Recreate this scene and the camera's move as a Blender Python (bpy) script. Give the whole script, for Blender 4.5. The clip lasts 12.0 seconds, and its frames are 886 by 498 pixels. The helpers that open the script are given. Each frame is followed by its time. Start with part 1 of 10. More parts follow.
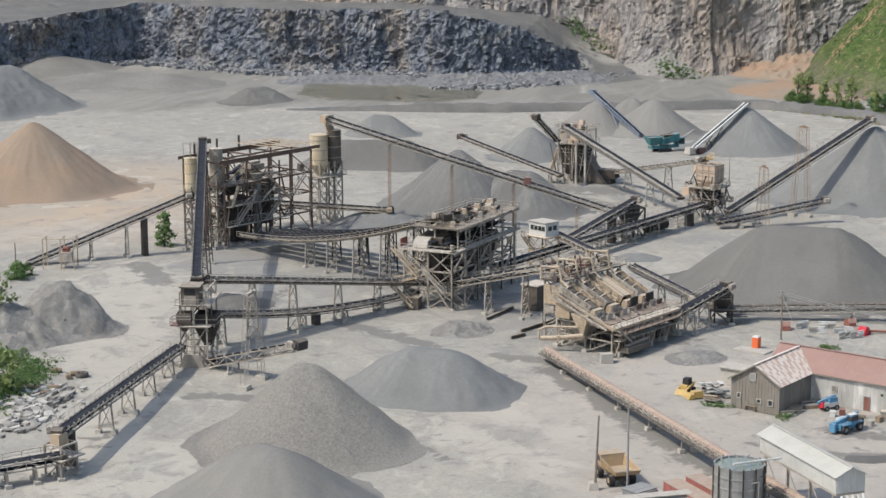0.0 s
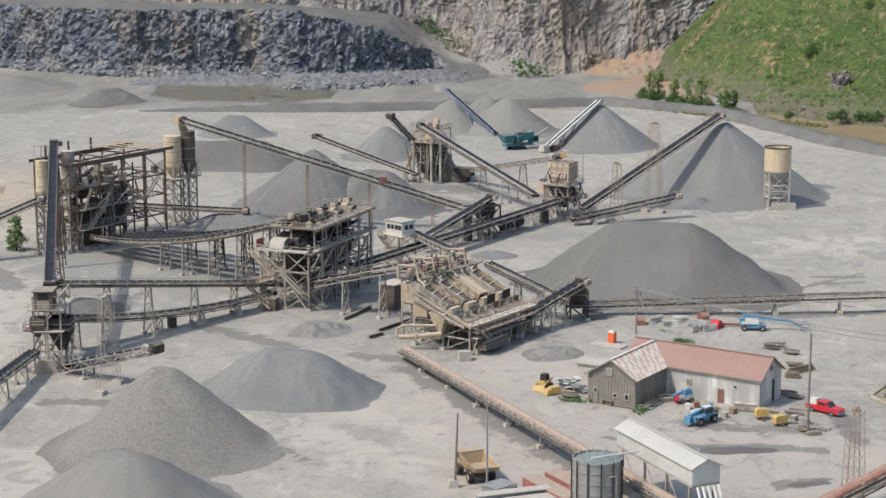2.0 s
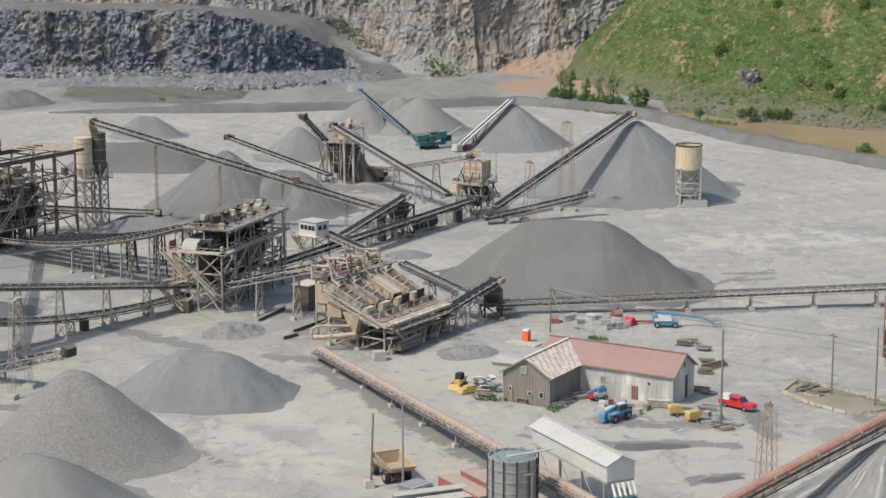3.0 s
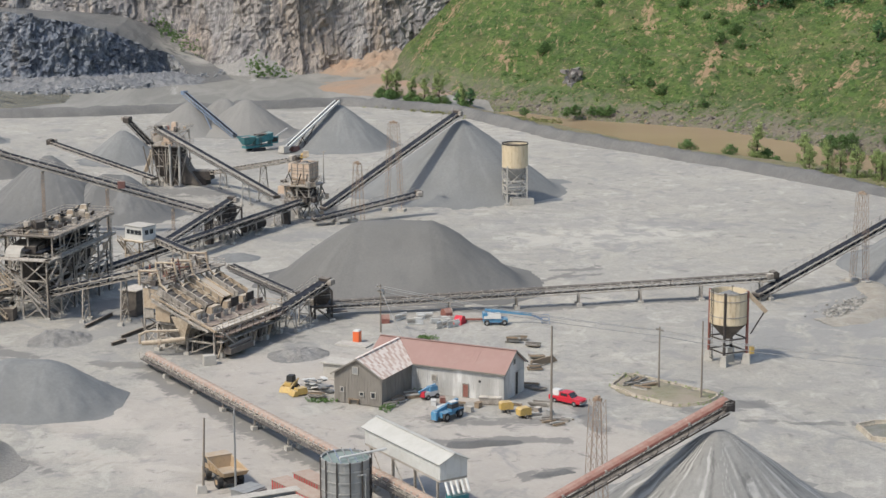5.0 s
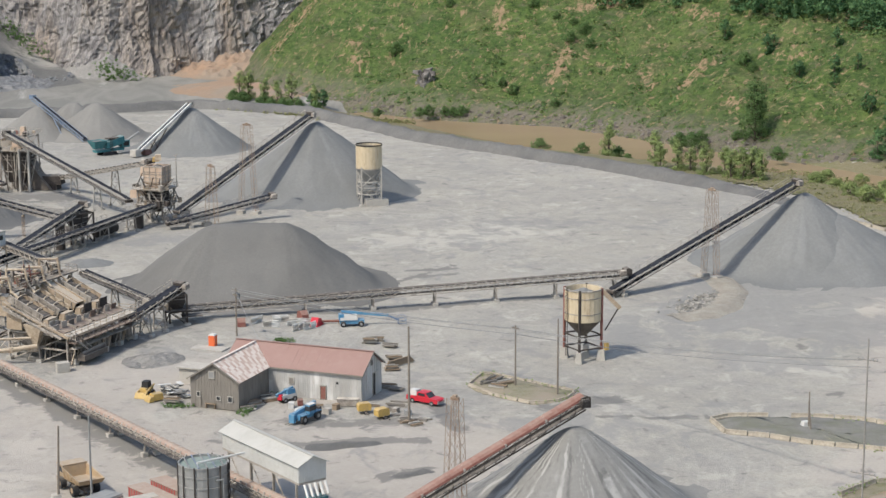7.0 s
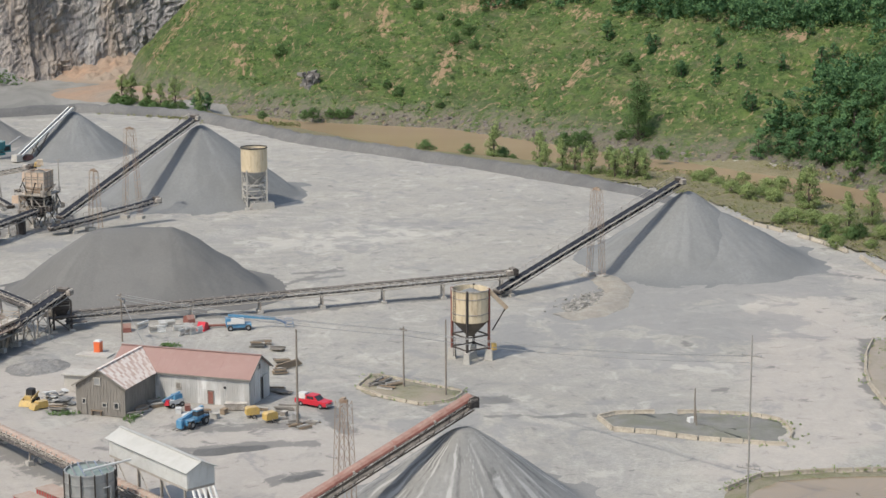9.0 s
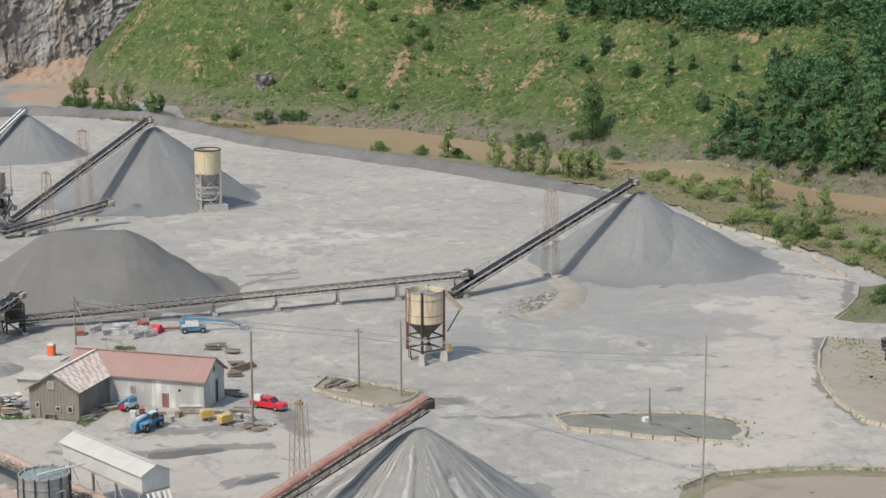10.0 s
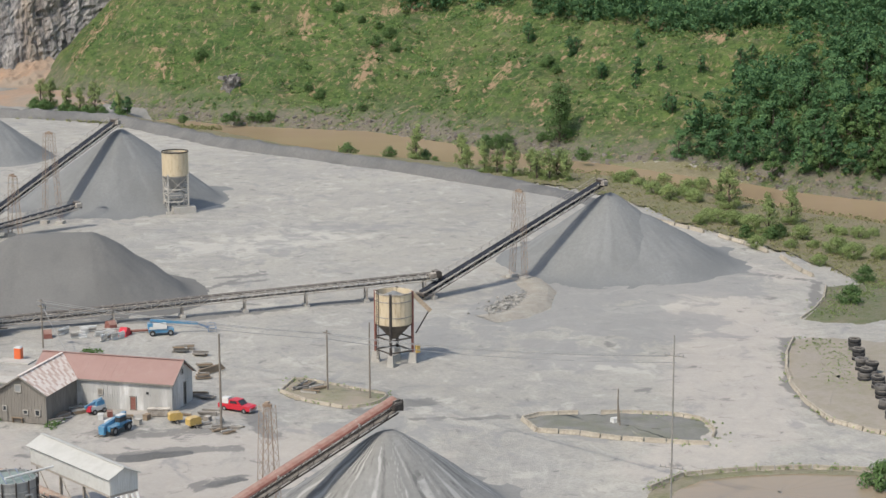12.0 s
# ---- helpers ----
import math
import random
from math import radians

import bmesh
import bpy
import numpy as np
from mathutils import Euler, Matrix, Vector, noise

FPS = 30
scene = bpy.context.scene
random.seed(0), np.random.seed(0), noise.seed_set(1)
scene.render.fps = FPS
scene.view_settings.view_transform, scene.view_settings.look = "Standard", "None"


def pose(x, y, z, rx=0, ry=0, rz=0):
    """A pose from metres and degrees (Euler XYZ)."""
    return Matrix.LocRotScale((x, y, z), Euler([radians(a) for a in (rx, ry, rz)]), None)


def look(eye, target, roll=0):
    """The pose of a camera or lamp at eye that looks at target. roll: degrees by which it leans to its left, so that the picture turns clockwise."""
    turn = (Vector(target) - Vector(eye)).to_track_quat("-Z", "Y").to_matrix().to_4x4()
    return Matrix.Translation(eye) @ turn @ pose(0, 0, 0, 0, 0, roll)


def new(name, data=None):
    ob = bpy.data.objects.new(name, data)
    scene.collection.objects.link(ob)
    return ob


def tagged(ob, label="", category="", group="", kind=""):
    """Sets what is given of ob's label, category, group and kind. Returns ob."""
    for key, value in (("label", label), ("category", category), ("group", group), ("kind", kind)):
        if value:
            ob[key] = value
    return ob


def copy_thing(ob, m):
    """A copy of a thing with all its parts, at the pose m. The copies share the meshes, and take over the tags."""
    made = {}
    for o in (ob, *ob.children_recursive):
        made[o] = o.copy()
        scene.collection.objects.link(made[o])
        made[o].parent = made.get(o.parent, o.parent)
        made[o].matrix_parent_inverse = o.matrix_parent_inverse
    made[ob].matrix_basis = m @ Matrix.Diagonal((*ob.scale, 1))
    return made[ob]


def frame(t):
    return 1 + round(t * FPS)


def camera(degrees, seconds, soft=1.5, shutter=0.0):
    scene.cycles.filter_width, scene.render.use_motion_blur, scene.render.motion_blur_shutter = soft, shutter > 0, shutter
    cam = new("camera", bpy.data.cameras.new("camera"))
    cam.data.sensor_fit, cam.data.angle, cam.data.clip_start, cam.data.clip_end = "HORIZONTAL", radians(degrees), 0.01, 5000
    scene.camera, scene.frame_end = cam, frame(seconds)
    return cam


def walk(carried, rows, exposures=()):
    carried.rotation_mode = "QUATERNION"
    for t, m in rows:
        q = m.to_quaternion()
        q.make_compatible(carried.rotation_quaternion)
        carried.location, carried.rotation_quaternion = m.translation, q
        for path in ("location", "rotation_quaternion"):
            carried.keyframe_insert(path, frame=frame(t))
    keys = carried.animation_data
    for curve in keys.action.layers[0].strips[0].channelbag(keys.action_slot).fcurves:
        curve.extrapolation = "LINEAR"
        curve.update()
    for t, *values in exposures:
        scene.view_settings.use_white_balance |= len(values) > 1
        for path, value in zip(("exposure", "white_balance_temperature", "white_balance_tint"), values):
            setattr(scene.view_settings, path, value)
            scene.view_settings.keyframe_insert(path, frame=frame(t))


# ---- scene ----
cam = camera(26.59, 12.0)
EYE = 80.0
ROWS = [
    (0.0, 11.500, -11.301, -0.170),
    (0.5, 11.406, -11.306, -0.146),
    (1.0, 10.139, -11.318, -0.108),
    (1.5, 8.570, -11.322, -0.132),
    (2.0, 7.037, -11.332, -0.131),
    (2.5, 5.676, -11.337, -0.140),
    (3.0, 4.354, -11.346, -0.116),
    (5.0, -0.970, -11.338, -0.138),
    (5.5, -2.215, -11.340, -0.134),
    (6.0, -3.385, -11.336, -0.134),
    (6.5, -4.413, -11.322, -0.159),
    (7.0, -5.474, -11.318, -0.146),
    (9.0, -9.002, -11.276, -0.168),
    (9.5, -9.731, -11.248, -0.150),
    (10.0, -10.415, -11.241, -0.166),
    (10.5, -10.825, -11.234, -0.156),
    (11.0, -11.013, -11.225, -0.179),
    (11.5, -11.351, -11.215, -0.139),
    (12.0, -11.404, -11.200, -0.154),
]
walk(cam, [(t, pose(0, 0, EYE, 0, 0, yaw) @ pose(0, 0, 0, 90 + pitch) @ pose(0, 0, 0, 0, 0, roll)) for t, yaw, pitch, roll in ROWS])

# ---- world, sun, exposure ----
SUN_FROM = Vector((-0.819, -0.574, 0)).normalized()
SUN_HEIGHT = radians(53)
world = bpy.data.worlds.new("world")
scene.world = world
world.use_nodes = True
sky = world.node_tree.nodes.new("ShaderNodeTexSky")
sky.sky_type, sky.sun_disc = "NISHITA", False
sky.sun_elevation, sky.sun_rotation = SUN_HEIGHT, radians(235)
sky.air_density, sky.dust_density = 1.3, 2.5
back = world.node_tree.nodes["Background"]
world.node_tree.links.new(sky.outputs[0], back.inputs[0])
back.inputs[1].default_value = 0.163
sun = new("sun", bpy.data.lights.new("sun", "SUN"))
sun.data.energy, sun.data.angle, sun.data.color = 3.1, radians(0.6), (1.0, 0.925, 0.80)
sun.matrix_world = look(Vector((0, 0, 200)) + (SUN_FROM * math.cos(SUN_HEIGHT) + Vector((0, 0, math.sin(SUN_HEIGHT)))) * 100, (0, 0, 200))
scene.view_settings.exposure = 0.0


# ---- materials ----
def nodes_of(name):
    m = bpy.data.materials.new(name)
    m.use_nodes = True
    t = m.node_tree
    return m, t, t.nodes["Principled BSDF"]


def place(t, scale=(1, 1, 1), turn=0.0):
    g = t.nodes.new("ShaderNodeNewGeometry")
    mp = t.nodes.new("ShaderNodeMapping")
    t.links.new(g.outputs["Position"], mp.inputs["Vector"])
    mp.inputs["Scale"].default_value = scale
    mp.inputs["Rotation"].default_value = (0, 0, turn)
    return mp.outputs[0]


def grain(t, scale, detail=6.0, rough=0.6, at=None, lo=0.35, hi=0.65, warp=0.0):
    n = t.nodes.new("ShaderNodeTexNoise")
    n.inputs["Scale"].default_value, n.inputs["Detail"].default_value, n.inputs["Roughness"].default_value = scale, detail, rough
    n.inputs["Distortion"].default_value = warp
    t.links.new(at or place(t), n.inputs["Vector"])
    r = t.nodes.new("ShaderNodeMapRange")
    r.inputs["From Min"].default_value, r.inputs["From Max"].default_value = lo, hi
    t.links.new(n.outputs["Fac"], r.inputs["Value"])
    return r.outputs[0]


def mix(t, fac, a, b):
    n = t.nodes.new("ShaderNodeMix")
    n.data_type = "RGBA"
    for sock, v in ((n.inputs[0], fac), (n.inputs[6], a), (n.inputs[7], b)):
        if isinstance(v, bpy.types.NodeSocket):
            t.links.new(v, sock)
        elif isinstance(v, (int, float)):
            sock.default_value = v
        else:
            sock.default_value = (*v, 1)
    return n.outputs[2]


def times(t, a, b):
    n = t.nodes.new("ShaderNodeMath")
    n.operation = "MULTIPLY"
    for sock, v in zip(n.inputs, (a, b)):
        if isinstance(v, bpy.types.NodeSocket):
            t.links.new(v, sock)
        else:
            sock.default_value = v
    return n.outputs[0]


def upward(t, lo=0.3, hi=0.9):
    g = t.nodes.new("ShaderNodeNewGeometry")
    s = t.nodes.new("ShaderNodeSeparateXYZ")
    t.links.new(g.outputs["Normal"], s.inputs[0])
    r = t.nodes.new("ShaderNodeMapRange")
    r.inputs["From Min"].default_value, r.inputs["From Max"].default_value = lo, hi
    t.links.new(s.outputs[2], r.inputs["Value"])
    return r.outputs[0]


def bump(t, bsdf, height, strength=0.5, distance=0.1):
    b = t.nodes.new("ShaderNodeBump")
    b.inputs["Strength"].default_value, b.inputs["Distance"].default_value = strength, distance
    t.links.new(height, b.inputs["Height"])
    t.links.new(b.outputs[0], bsdf.inputs["Normal"])


def near(t, x, y, r0, r1):
    """1 within r0 of a place in the plan, 0 past r1."""
    g = t.nodes.new("ShaderNodeNewGeometry")
    s = t.nodes.new("ShaderNodeVectorMath")
    s.operation = "MULTIPLY"
    s.inputs[1].default_value = (1, 1, 0)
    t.links.new(g.outputs["Position"], s.inputs[0])
    d = t.nodes.new("ShaderNodeVectorMath")
    d.operation = "DISTANCE"
    t.links.new(s.outputs[0], d.inputs[0])
    d.inputs[1].default_value = (x, y, 0)
    m = t.nodes.new("ShaderNodeMapRange")
    m.inputs["From Min"].default_value, m.inputs["From Max"].default_value = r1, r0
    t.links.new(d.outputs["Value"], m.inputs["Value"])
    return m.outputs[0]


def paint(name, c1, c2, stain=(0.2, 0.15, 0.1), stained=0.3, rough=0.6, metal=0.0, scale=0.6, dust=0.0, dusty=(0.42, 0.38, 0.32), streak=False, vary=0.0, relief=0.15):
    """Weathered painted or bare surface: two tones, stains, dust lying on upward faces."""
    m, t, b = nodes_of(name)
    at = place(t, (1, 1, 0.25)) if streak else None
    col = mix(t, grain(t, scale, at=at), c1, c2)
    col = mix(t, times(t, grain(t, scale * 3.1, 8, 0.7, at, 0.5, 0.72), stained), col, stain)
    if vary:
        o = t.nodes.new("ShaderNodeObjectInfo")
        col = mix(t, times(t, o.outputs["Random"], vary), col, c2)
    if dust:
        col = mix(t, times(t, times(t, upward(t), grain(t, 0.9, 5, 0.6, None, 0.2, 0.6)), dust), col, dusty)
    t.links.new(col, b.inputs["Base Color"])
    b.inputs["Roughness"].default_value, b.inputs["Metallic"].default_value = rough, metal
    b.inputs["Specular IOR Level"].default_value = 0.12 if rough > 0.7 else 0.35
    bump(t, b, grain(t, 6, 4), relief, 0.02)
    return m


def gravel(name, c1, c2, c3, big=0.05, small=2.0, relief=0.5, size=0.15, streaks=0.0, spread=None):
    """Loose crushed stone: broad tone changes, grain, small relief."""
    m, t, b = nodes_of(name)
    col = mix(t, grain(t, big, 4, 0.5, None, 0.35, 0.65, 0.5), c1, c2)
    col = mix(t, times(t, grain(t, small, 6, 0.75), 0.6), col, c3)
    if spread:
        x, y, r0, r1, tone = spread
        col = mix(t, times(t, near(t, x, y, r0, r1), grain(t, 0.12, 6, 0.7, None, 0.38, 0.55, 0.8)), col, tone)
    if streaks:
        col = mix(t, times(t, ragged(t, field(t, "streak"), 0.35, 0.7, 0.15, 0.6), streaks), col, tuple(x * 1.28 for x in c2))
        col = mix(t, times(t, ragged(t, field(t, "shade_streak"), 0.35, 0.7, 0.2, 0.6), streaks), col, tuple(x * 0.8 for x in c3))
    t.links.new(col, b.inputs["Base Color"])
    b.inputs["Roughness"].default_value = 0.95
    b.inputs["Specular IOR Level"].default_value = 0.2
    bump(t, b, grain(t, small * 1.3, 6, 0.8, None, 0.2, 0.8), relief, size)
    return m


def field(t, name):
    n = t.nodes.new("ShaderNodeAttribute")
    n.attribute_name = name
    return n.outputs["Fac"]


def ragged(t, value, scale, reach=0.8, lo=0.3, hi=0.6, at=None):
    """A soft field broken up at its edge by noise."""
    n = t.nodes.new("ShaderNodeMath")
    n.operation = "MULTIPLY_ADD"
    t.links.new(grain(t, scale, 7, 0.65, at, 0.25, 0.75, 0.6), n.inputs[0])
    n.inputs[1].default_value = reach
    t.links.new(value, n.inputs[2])
    r = t.nodes.new("ShaderNodeMapRange")
    r.inputs["From Min"].default_value, r.inputs["From Max"].default_value = lo + reach / 2, hi + reach / 2
    t.links.new(n.outputs[0], r.inputs["Value"])
    return r.outputs[0]


def tracks(t, at, scale, width, warp=1.2):
    """Thin curving lines, as wheels leave them."""
    n = t.nodes.new("ShaderNodeTexNoise")
    n.inputs["Scale"].default_value, n.inputs["Detail"].default_value, n.inputs["Roughness"].default_value = scale, 2.5, 0.5
    n.inputs["Distortion"].default_value = warp
    t.links.new(at, n.inputs["Vector"])
    a = t.nodes.new("ShaderNodeMath")
    a.operation = "PINGPONG"
    t.links.new(n.outputs["Fac"], a.inputs[0])
    a.inputs[1].default_value = 0.03
    r = t.nodes.new("ShaderNodeMapRange")
    r.inputs["From Min"].default_value, r.inputs["From Max"].default_value = width, 0.0
    t.links.new(a.outputs[0], r.inputs["Value"])
    return r.outputs[0]


def yard():
    """Dusty packed quarry floor: pale dust, darker fines, wheel streaks, darker spreads."""
    m, t, b = nodes_of("quarry_floor")
    broad = grain(t, 0.014, 6, 0.6, None, 0.38, 0.62, 1.0)
    col = mix(t, broad, (0.355, 0.340, 0.300), (0.440, 0.419, 0.367))
    streak = grain(t, 1.0, 7, 0.66, place(t, (0.030, 0.022, 0.1), radians(12)), 0.44, 0.68, 1.6)
    col = mix(t, times(t, streak, 0.55), col, (0.295, 0.294, 0.284))
    streak2 = grain(t, 1.0, 8, 0.68, place(t, (0.055, 0.035, 0.1), radians(-38)), 0.46, 0.70, 2.0)
    col = mix(t, times(t, streak2, 0.5), col, (0.305, 0.302, 0.292))
    pale = grain(t, 1.0, 8, 0.70, place(t, (0.07, 0.05, 0.1), radians(20)), 0.54, 0.72, 2.4)
    col = mix(t, times(t, pale, 0.4), col, (0.54, 0.52, 0.47))
    col = mix(t, times(t, grain(t, 0.12, 8, 0.72, None, 0.5, 0.66, 1.4), 0.3), col, (0.49, 0.472, 0.428))
    dark_runs = times(t, tracks(t, place(t, (1, 1, 0.1), radians(25)), 0.018, 0.016, 0.8), grain(t, 0.02, 3, 0.5, None, 0.42, 0.6))
    col = mix(t, times(t, dark_runs, 0.30), col, (0.24, 0.237, 0.228))
    pale_runs = times(t, tracks(t, place(t, (1, 0.6, 0.1), radians(-20)), 0.022, 0.012, 1.0), grain(t, 0.025, 3, 0.5, place(t, (1, 1, 1), 1.0), 0.45, 0.6))
    col = mix(t, times(t, pale_runs, 0.30), col, (0.54, 0.52, 0.475))
    col = mix(t, times(t, grain(t, 0.3, 8, 0.75, None, 0.40, 0.72, 0.8), 0.5), col, (0.245, 0.240, 0.226))
    col = mix(t, times(t, grain(t, 1.4, 7, 0.78, None, 0.45, 0.72), 0.55), col, (0.22, 0.215, 0.203))
    col = mix(t, times(t, grain(t, 3.0, 5, 0.75, None, 0.48, 0.68), 0.45), col, (0.24, 0.234, 0.22))
    col = mix(t, times(t, near(t, -190, 440, 30, 75), grain(t, 0.05, 5, 0.6, None, 0.2, 0.6)), col, (0.43, 0.355, 0.275))
    soft = place(t, (0.9, 0.7, 1), radians(15))
    col = mix(t, times(t, ragged(t, field(t, "pale"), 0.16, 1.9, at=soft), 0.42), col, (0.53, 0.505, 0.45))
    col = mix(t, times(t, ragged(t, field(t, "rosy"), 0.09, 1.3), 0.5), col, (0.45, 0.408, 0.365))
    col = mix(t, times(t, ragged(t, field(t, "dark_spread"), 0.3, 1.5), 0.85), col, (0.19, 0.186, 0.177))
    col = mix(t, times(t, ragged(t, field(t, "grey"), 0.14, 2.0, at=soft), 0.6), col, (0.245, 0.246, 0.242))
    rough_far = mix(t, grain(t, 1.0, 7, 0.7, place(t, (0.05, 0.014, 0.1)), 0.42, 0.62, 1.0), (0.195, 0.193, 0.178), (0.285, 0.278, 0.255))
    rough_far = mix(t, times(t, grain(t, 1.0, 6, 0.7, place(t, (0.06, 0.012, 0.1), 0.1), 0.62, 0.70, 0.8), 0.6), rough_far, (0.46, 0.45, 0.42))
    col = mix(t, times(t, field(t, "far"), 0.9), col, rough_far)
    t.links.new(col, b.inputs["Base Color"])
    b.inputs["Roughness"].default_value = 0.95
    b.inputs["Specular IOR Level"].default_value = 0.15
    bump(t, b, grain(t, 0.8, 9, 0.78, None, 0.2, 0.8), 0.45, 0.3)
    return m


def joints(t, scale, at, lo, hi):
    """Dark lines between broken blocks."""
    v = t.nodes.new("ShaderNodeTexVoronoi")
    v.feature = "DISTANCE_TO_EDGE"
    v.inputs["Scale"].default_value = scale
    t.links.new(at, v.inputs["Vector"])
    r = t.nodes.new("ShaderNodeMapRange")
    r.inputs["From Min"].default_value, r.inputs["From Max"].default_value = hi, lo
    t.links.new(v.outputs["Distance"], r.inputs["Value"])
    return r.outputs[0]


def rock(name, dark, mid, pale, warm, warmth=0.3, tall=0.3):
    """Blasted rock face: dark joints, upright fractures, pale and rusty patches."""
    m, t, b = nodes_of(name)
    col = mix(t, grain(t, 0.12, 7, 0.7, None, 0.35, 0.65, 0.5), mid, tuple(x * 0.7 for x in mid))
    col = mix(t, times(t, grain(t, 0.06, 8, 0.7, place(t, (1, 1, tall * 1.6)), 0.5, 0.66, 0.6), 0.8), col, pale)
    col = mix(t, times(t, grain(t, 1.0, 6, 0.6, place(t, (0.035, 0.035, 0.035 * tall)), 0.48, 0.62, 0.6), warmth), col, warm)
    upright = grain(t, 1.0, 8, 0.72, place(t, (0.30, 0.30, 0.22 * tall)), 0.46, 0.60, 0.5)
    col = mix(t, times(t, upright, 0.75), col, dark)
    fine = grain(t, 1.0, 8, 0.75, place(t, (1.1, 1.1, 0.8 * tall)), 0.48, 0.66, 0.4)
    col = mix(t, times(t, fine, 0.6), col, tuple(x * 0.7 for x in dark))
    crack = times(t, joints(t, 0.22, place(t, (1, 1, tall)), 0.0, 0.07), grain(t, 0.09, 5, 0.6, None, 0.4, 0.6))
    col = mix(t, times(t, crack, 0.6), col, tuple(x * 0.6 for x in dark))
    t.links.new(col, b.inputs["Base Color"])
    b.inputs["Roughness"].default_value = 0.9
    b.inputs["Specular IOR Level"].default_value = 0.2
    bump(t, b, grain(t, 0.6, 9, 0.8, place(t, (1, 1, max(0.25, tall * 0.7))), 0.2, 0.8), 0.9, 0.9)
    return m


def grassy():
    """Rough hill grass: bright and dark patches, dry stems, bare earth, stony foot."""
    m, t, b = nodes_of("hill_grass")
    col = mix(t, grain(t, 0.05, 7, 0.65, None, 0.35, 0.65, 0.6), (0.056, 0.110, 0.034), (0.122, 0.186, 0.054))
    col = mix(t, times(t, grain(t, 0.13, 8, 0.7, None, 0.5, 0.64, 0.8), 0.7), col, (0.140, 0.205, 0.052))
    lie = place(t, (0.5, 0.5, 1.6))
    col = mix(t, times(t, grain(t, 0.3, 8, 0.75, lie, 0.47, 0.62, 0.8), 0.85), col, (0.038, 0.070, 0.024))
    col = mix(t, times(t, grain(t, 0.55, 6, 0.6, place(t, (1, 1, 1), 1.0), 0.51, 0.61, 0.7), 0.75), col, (0.040, 0.074, 0.025))
    col = mix(t, times(t, grain(t, 1.1, 6, 0.7, lie, 0.5, 0.66), 0.6), col, (0.18, 0.225, 0.085))
    dry = grain(t, 0.09, 8, 0.72, lie, 0.50, 0.66, 0.8)
    col = mix(t, times(t, dry, 0.36), col, (0.215, 0.19, 0.105))
    purple = grain(t, 0.2, 8, 0.74, place(t, (0.7, 0.7, 1.8), 0.6), 0.54, 0.66, 0.8)
    col = mix(t, times(t, purple, 0.45), col, (0.19, 0.165, 0.13))
    bare = grain(t, 1.0, 8, 0.7, place(t, (0.12, 0.12, 0.05)), 0.60, 0.68, 1.0)
    col = mix(t, times(t, bare, 0.10), col, (0.29, 0.22, 0.15))
    col = mix(t, times(t, ragged(t, field(t, "scar"), 0.5, 3.4, 0.35, 1.1, place(t, (1, 1, 0.3))), 0.8), col, (0.43, 0.29, 0.195))
    stony = times(t, grain(t, 0.2, 7, 0.7, None, 0.38, 0.56, 0.6), field(t, "foot"))
    col = mix(t, times(t, stony, 0.85), col, (0.225, 0.195, 0.165))
    t.links.new(col, b.inputs["Base Color"])
    b.inputs["Roughness"].default_value = 0.9
    b.inputs["Specular IOR Level"].default_value = 0.15
    bump(t, b, grain(t, 0.7, 9, 0.78, None, 0.2, 0.8), 0.9, 0.9)
    return m


def leafy(name, c1, c2):
    m, t, b = nodes_of(name)
    g = t.nodes.new("ShaderNodeNewGeometry")
    o = t.nodes.new("ShaderNodeObjectInfo")
    col = mix(t, g.outputs["Random Per Island"], c1, c2)
    col = mix(t, times(t, o.outputs["Random"], 0.5), col, tuple(x * 0.8 for x in c1))
    t.links.new(col, b.inputs["Base Color"])
    b.inputs["Roughness"].default_value = 0.75
    b.inputs["Specular IOR Level"].default_value = 0.2
    glow = t.nodes.new("ShaderNodeBsdfTranslucent")
    t.links.new(col, glow.inputs["Color"])
    both = t.nodes.new("ShaderNodeMixShader")
    both.inputs[0].default_value = 0.42
    t.links.new(b.outputs[0], both.inputs[1])
    t.links.new(glow.outputs[0], both.inputs[2])
    t.links.new(both.outputs[0], t.nodes["Material Output"].inputs["Surface"])
    return m


def muddy(name, col1, col2):
    m, t, b = nodes_of(name)
    t.links.new(mix(t, grain(t, 0.02, 5, 0.6, place(t, (0.4, 1.5, 1), 0.5)), col1, col2), b.inputs["Base Color"])
    b.inputs["Roughness"].default_value = 0.22
    b.inputs["Specular IOR Level"].default_value = 0.4
    bump(t, b, grain(t, 0.8, 4), 0.08, 0.05)
    return m


YARD = yard()
# blue of distance haze and sky-lit shade is mixed into this rock colour
ROCK_HAZE_BLUE = rock("hazy_blue_grey_rock", (0.062, 0.084, 0.13), (0.31, 0.338, 0.385), (0.50, 0.49, 0.46), (0.42, 0.35, 0.27), 0.65, 0.6)
ROCK_BROWN = rock("brown_grey_rock", (0.14, 0.135, 0.142), (0.44, 0.425, 0.418), (0.58, 0.55, 0.51), (0.52, 0.415, 0.315), 0.6, 0.24)
GRASS = grassy()
STREAKED = gravel("streaked_grey_stone", (0.160, 0.162, 0.160), (0.190, 0.191, 0.187), (0.14, 0.141, 0.139), 0.08, 1.6, 0.4, 0.12, 0.4)
GREY = gravel("grey_crushed_stone", (0.192, 0.198, 0.197), (0.226, 0.232, 0.229), (0.162, 0.166, 0.165), 0.08, 1.6, 0.4, 0.12, 0.2)
COARSE = gravel("coarse_crushed_stone", (0.45, 0.433, 0.398), (0.50, 0.48, 0.443), (0.19, 0.185, 0.175), 0.07, 2.4, 1.0, 0.4)
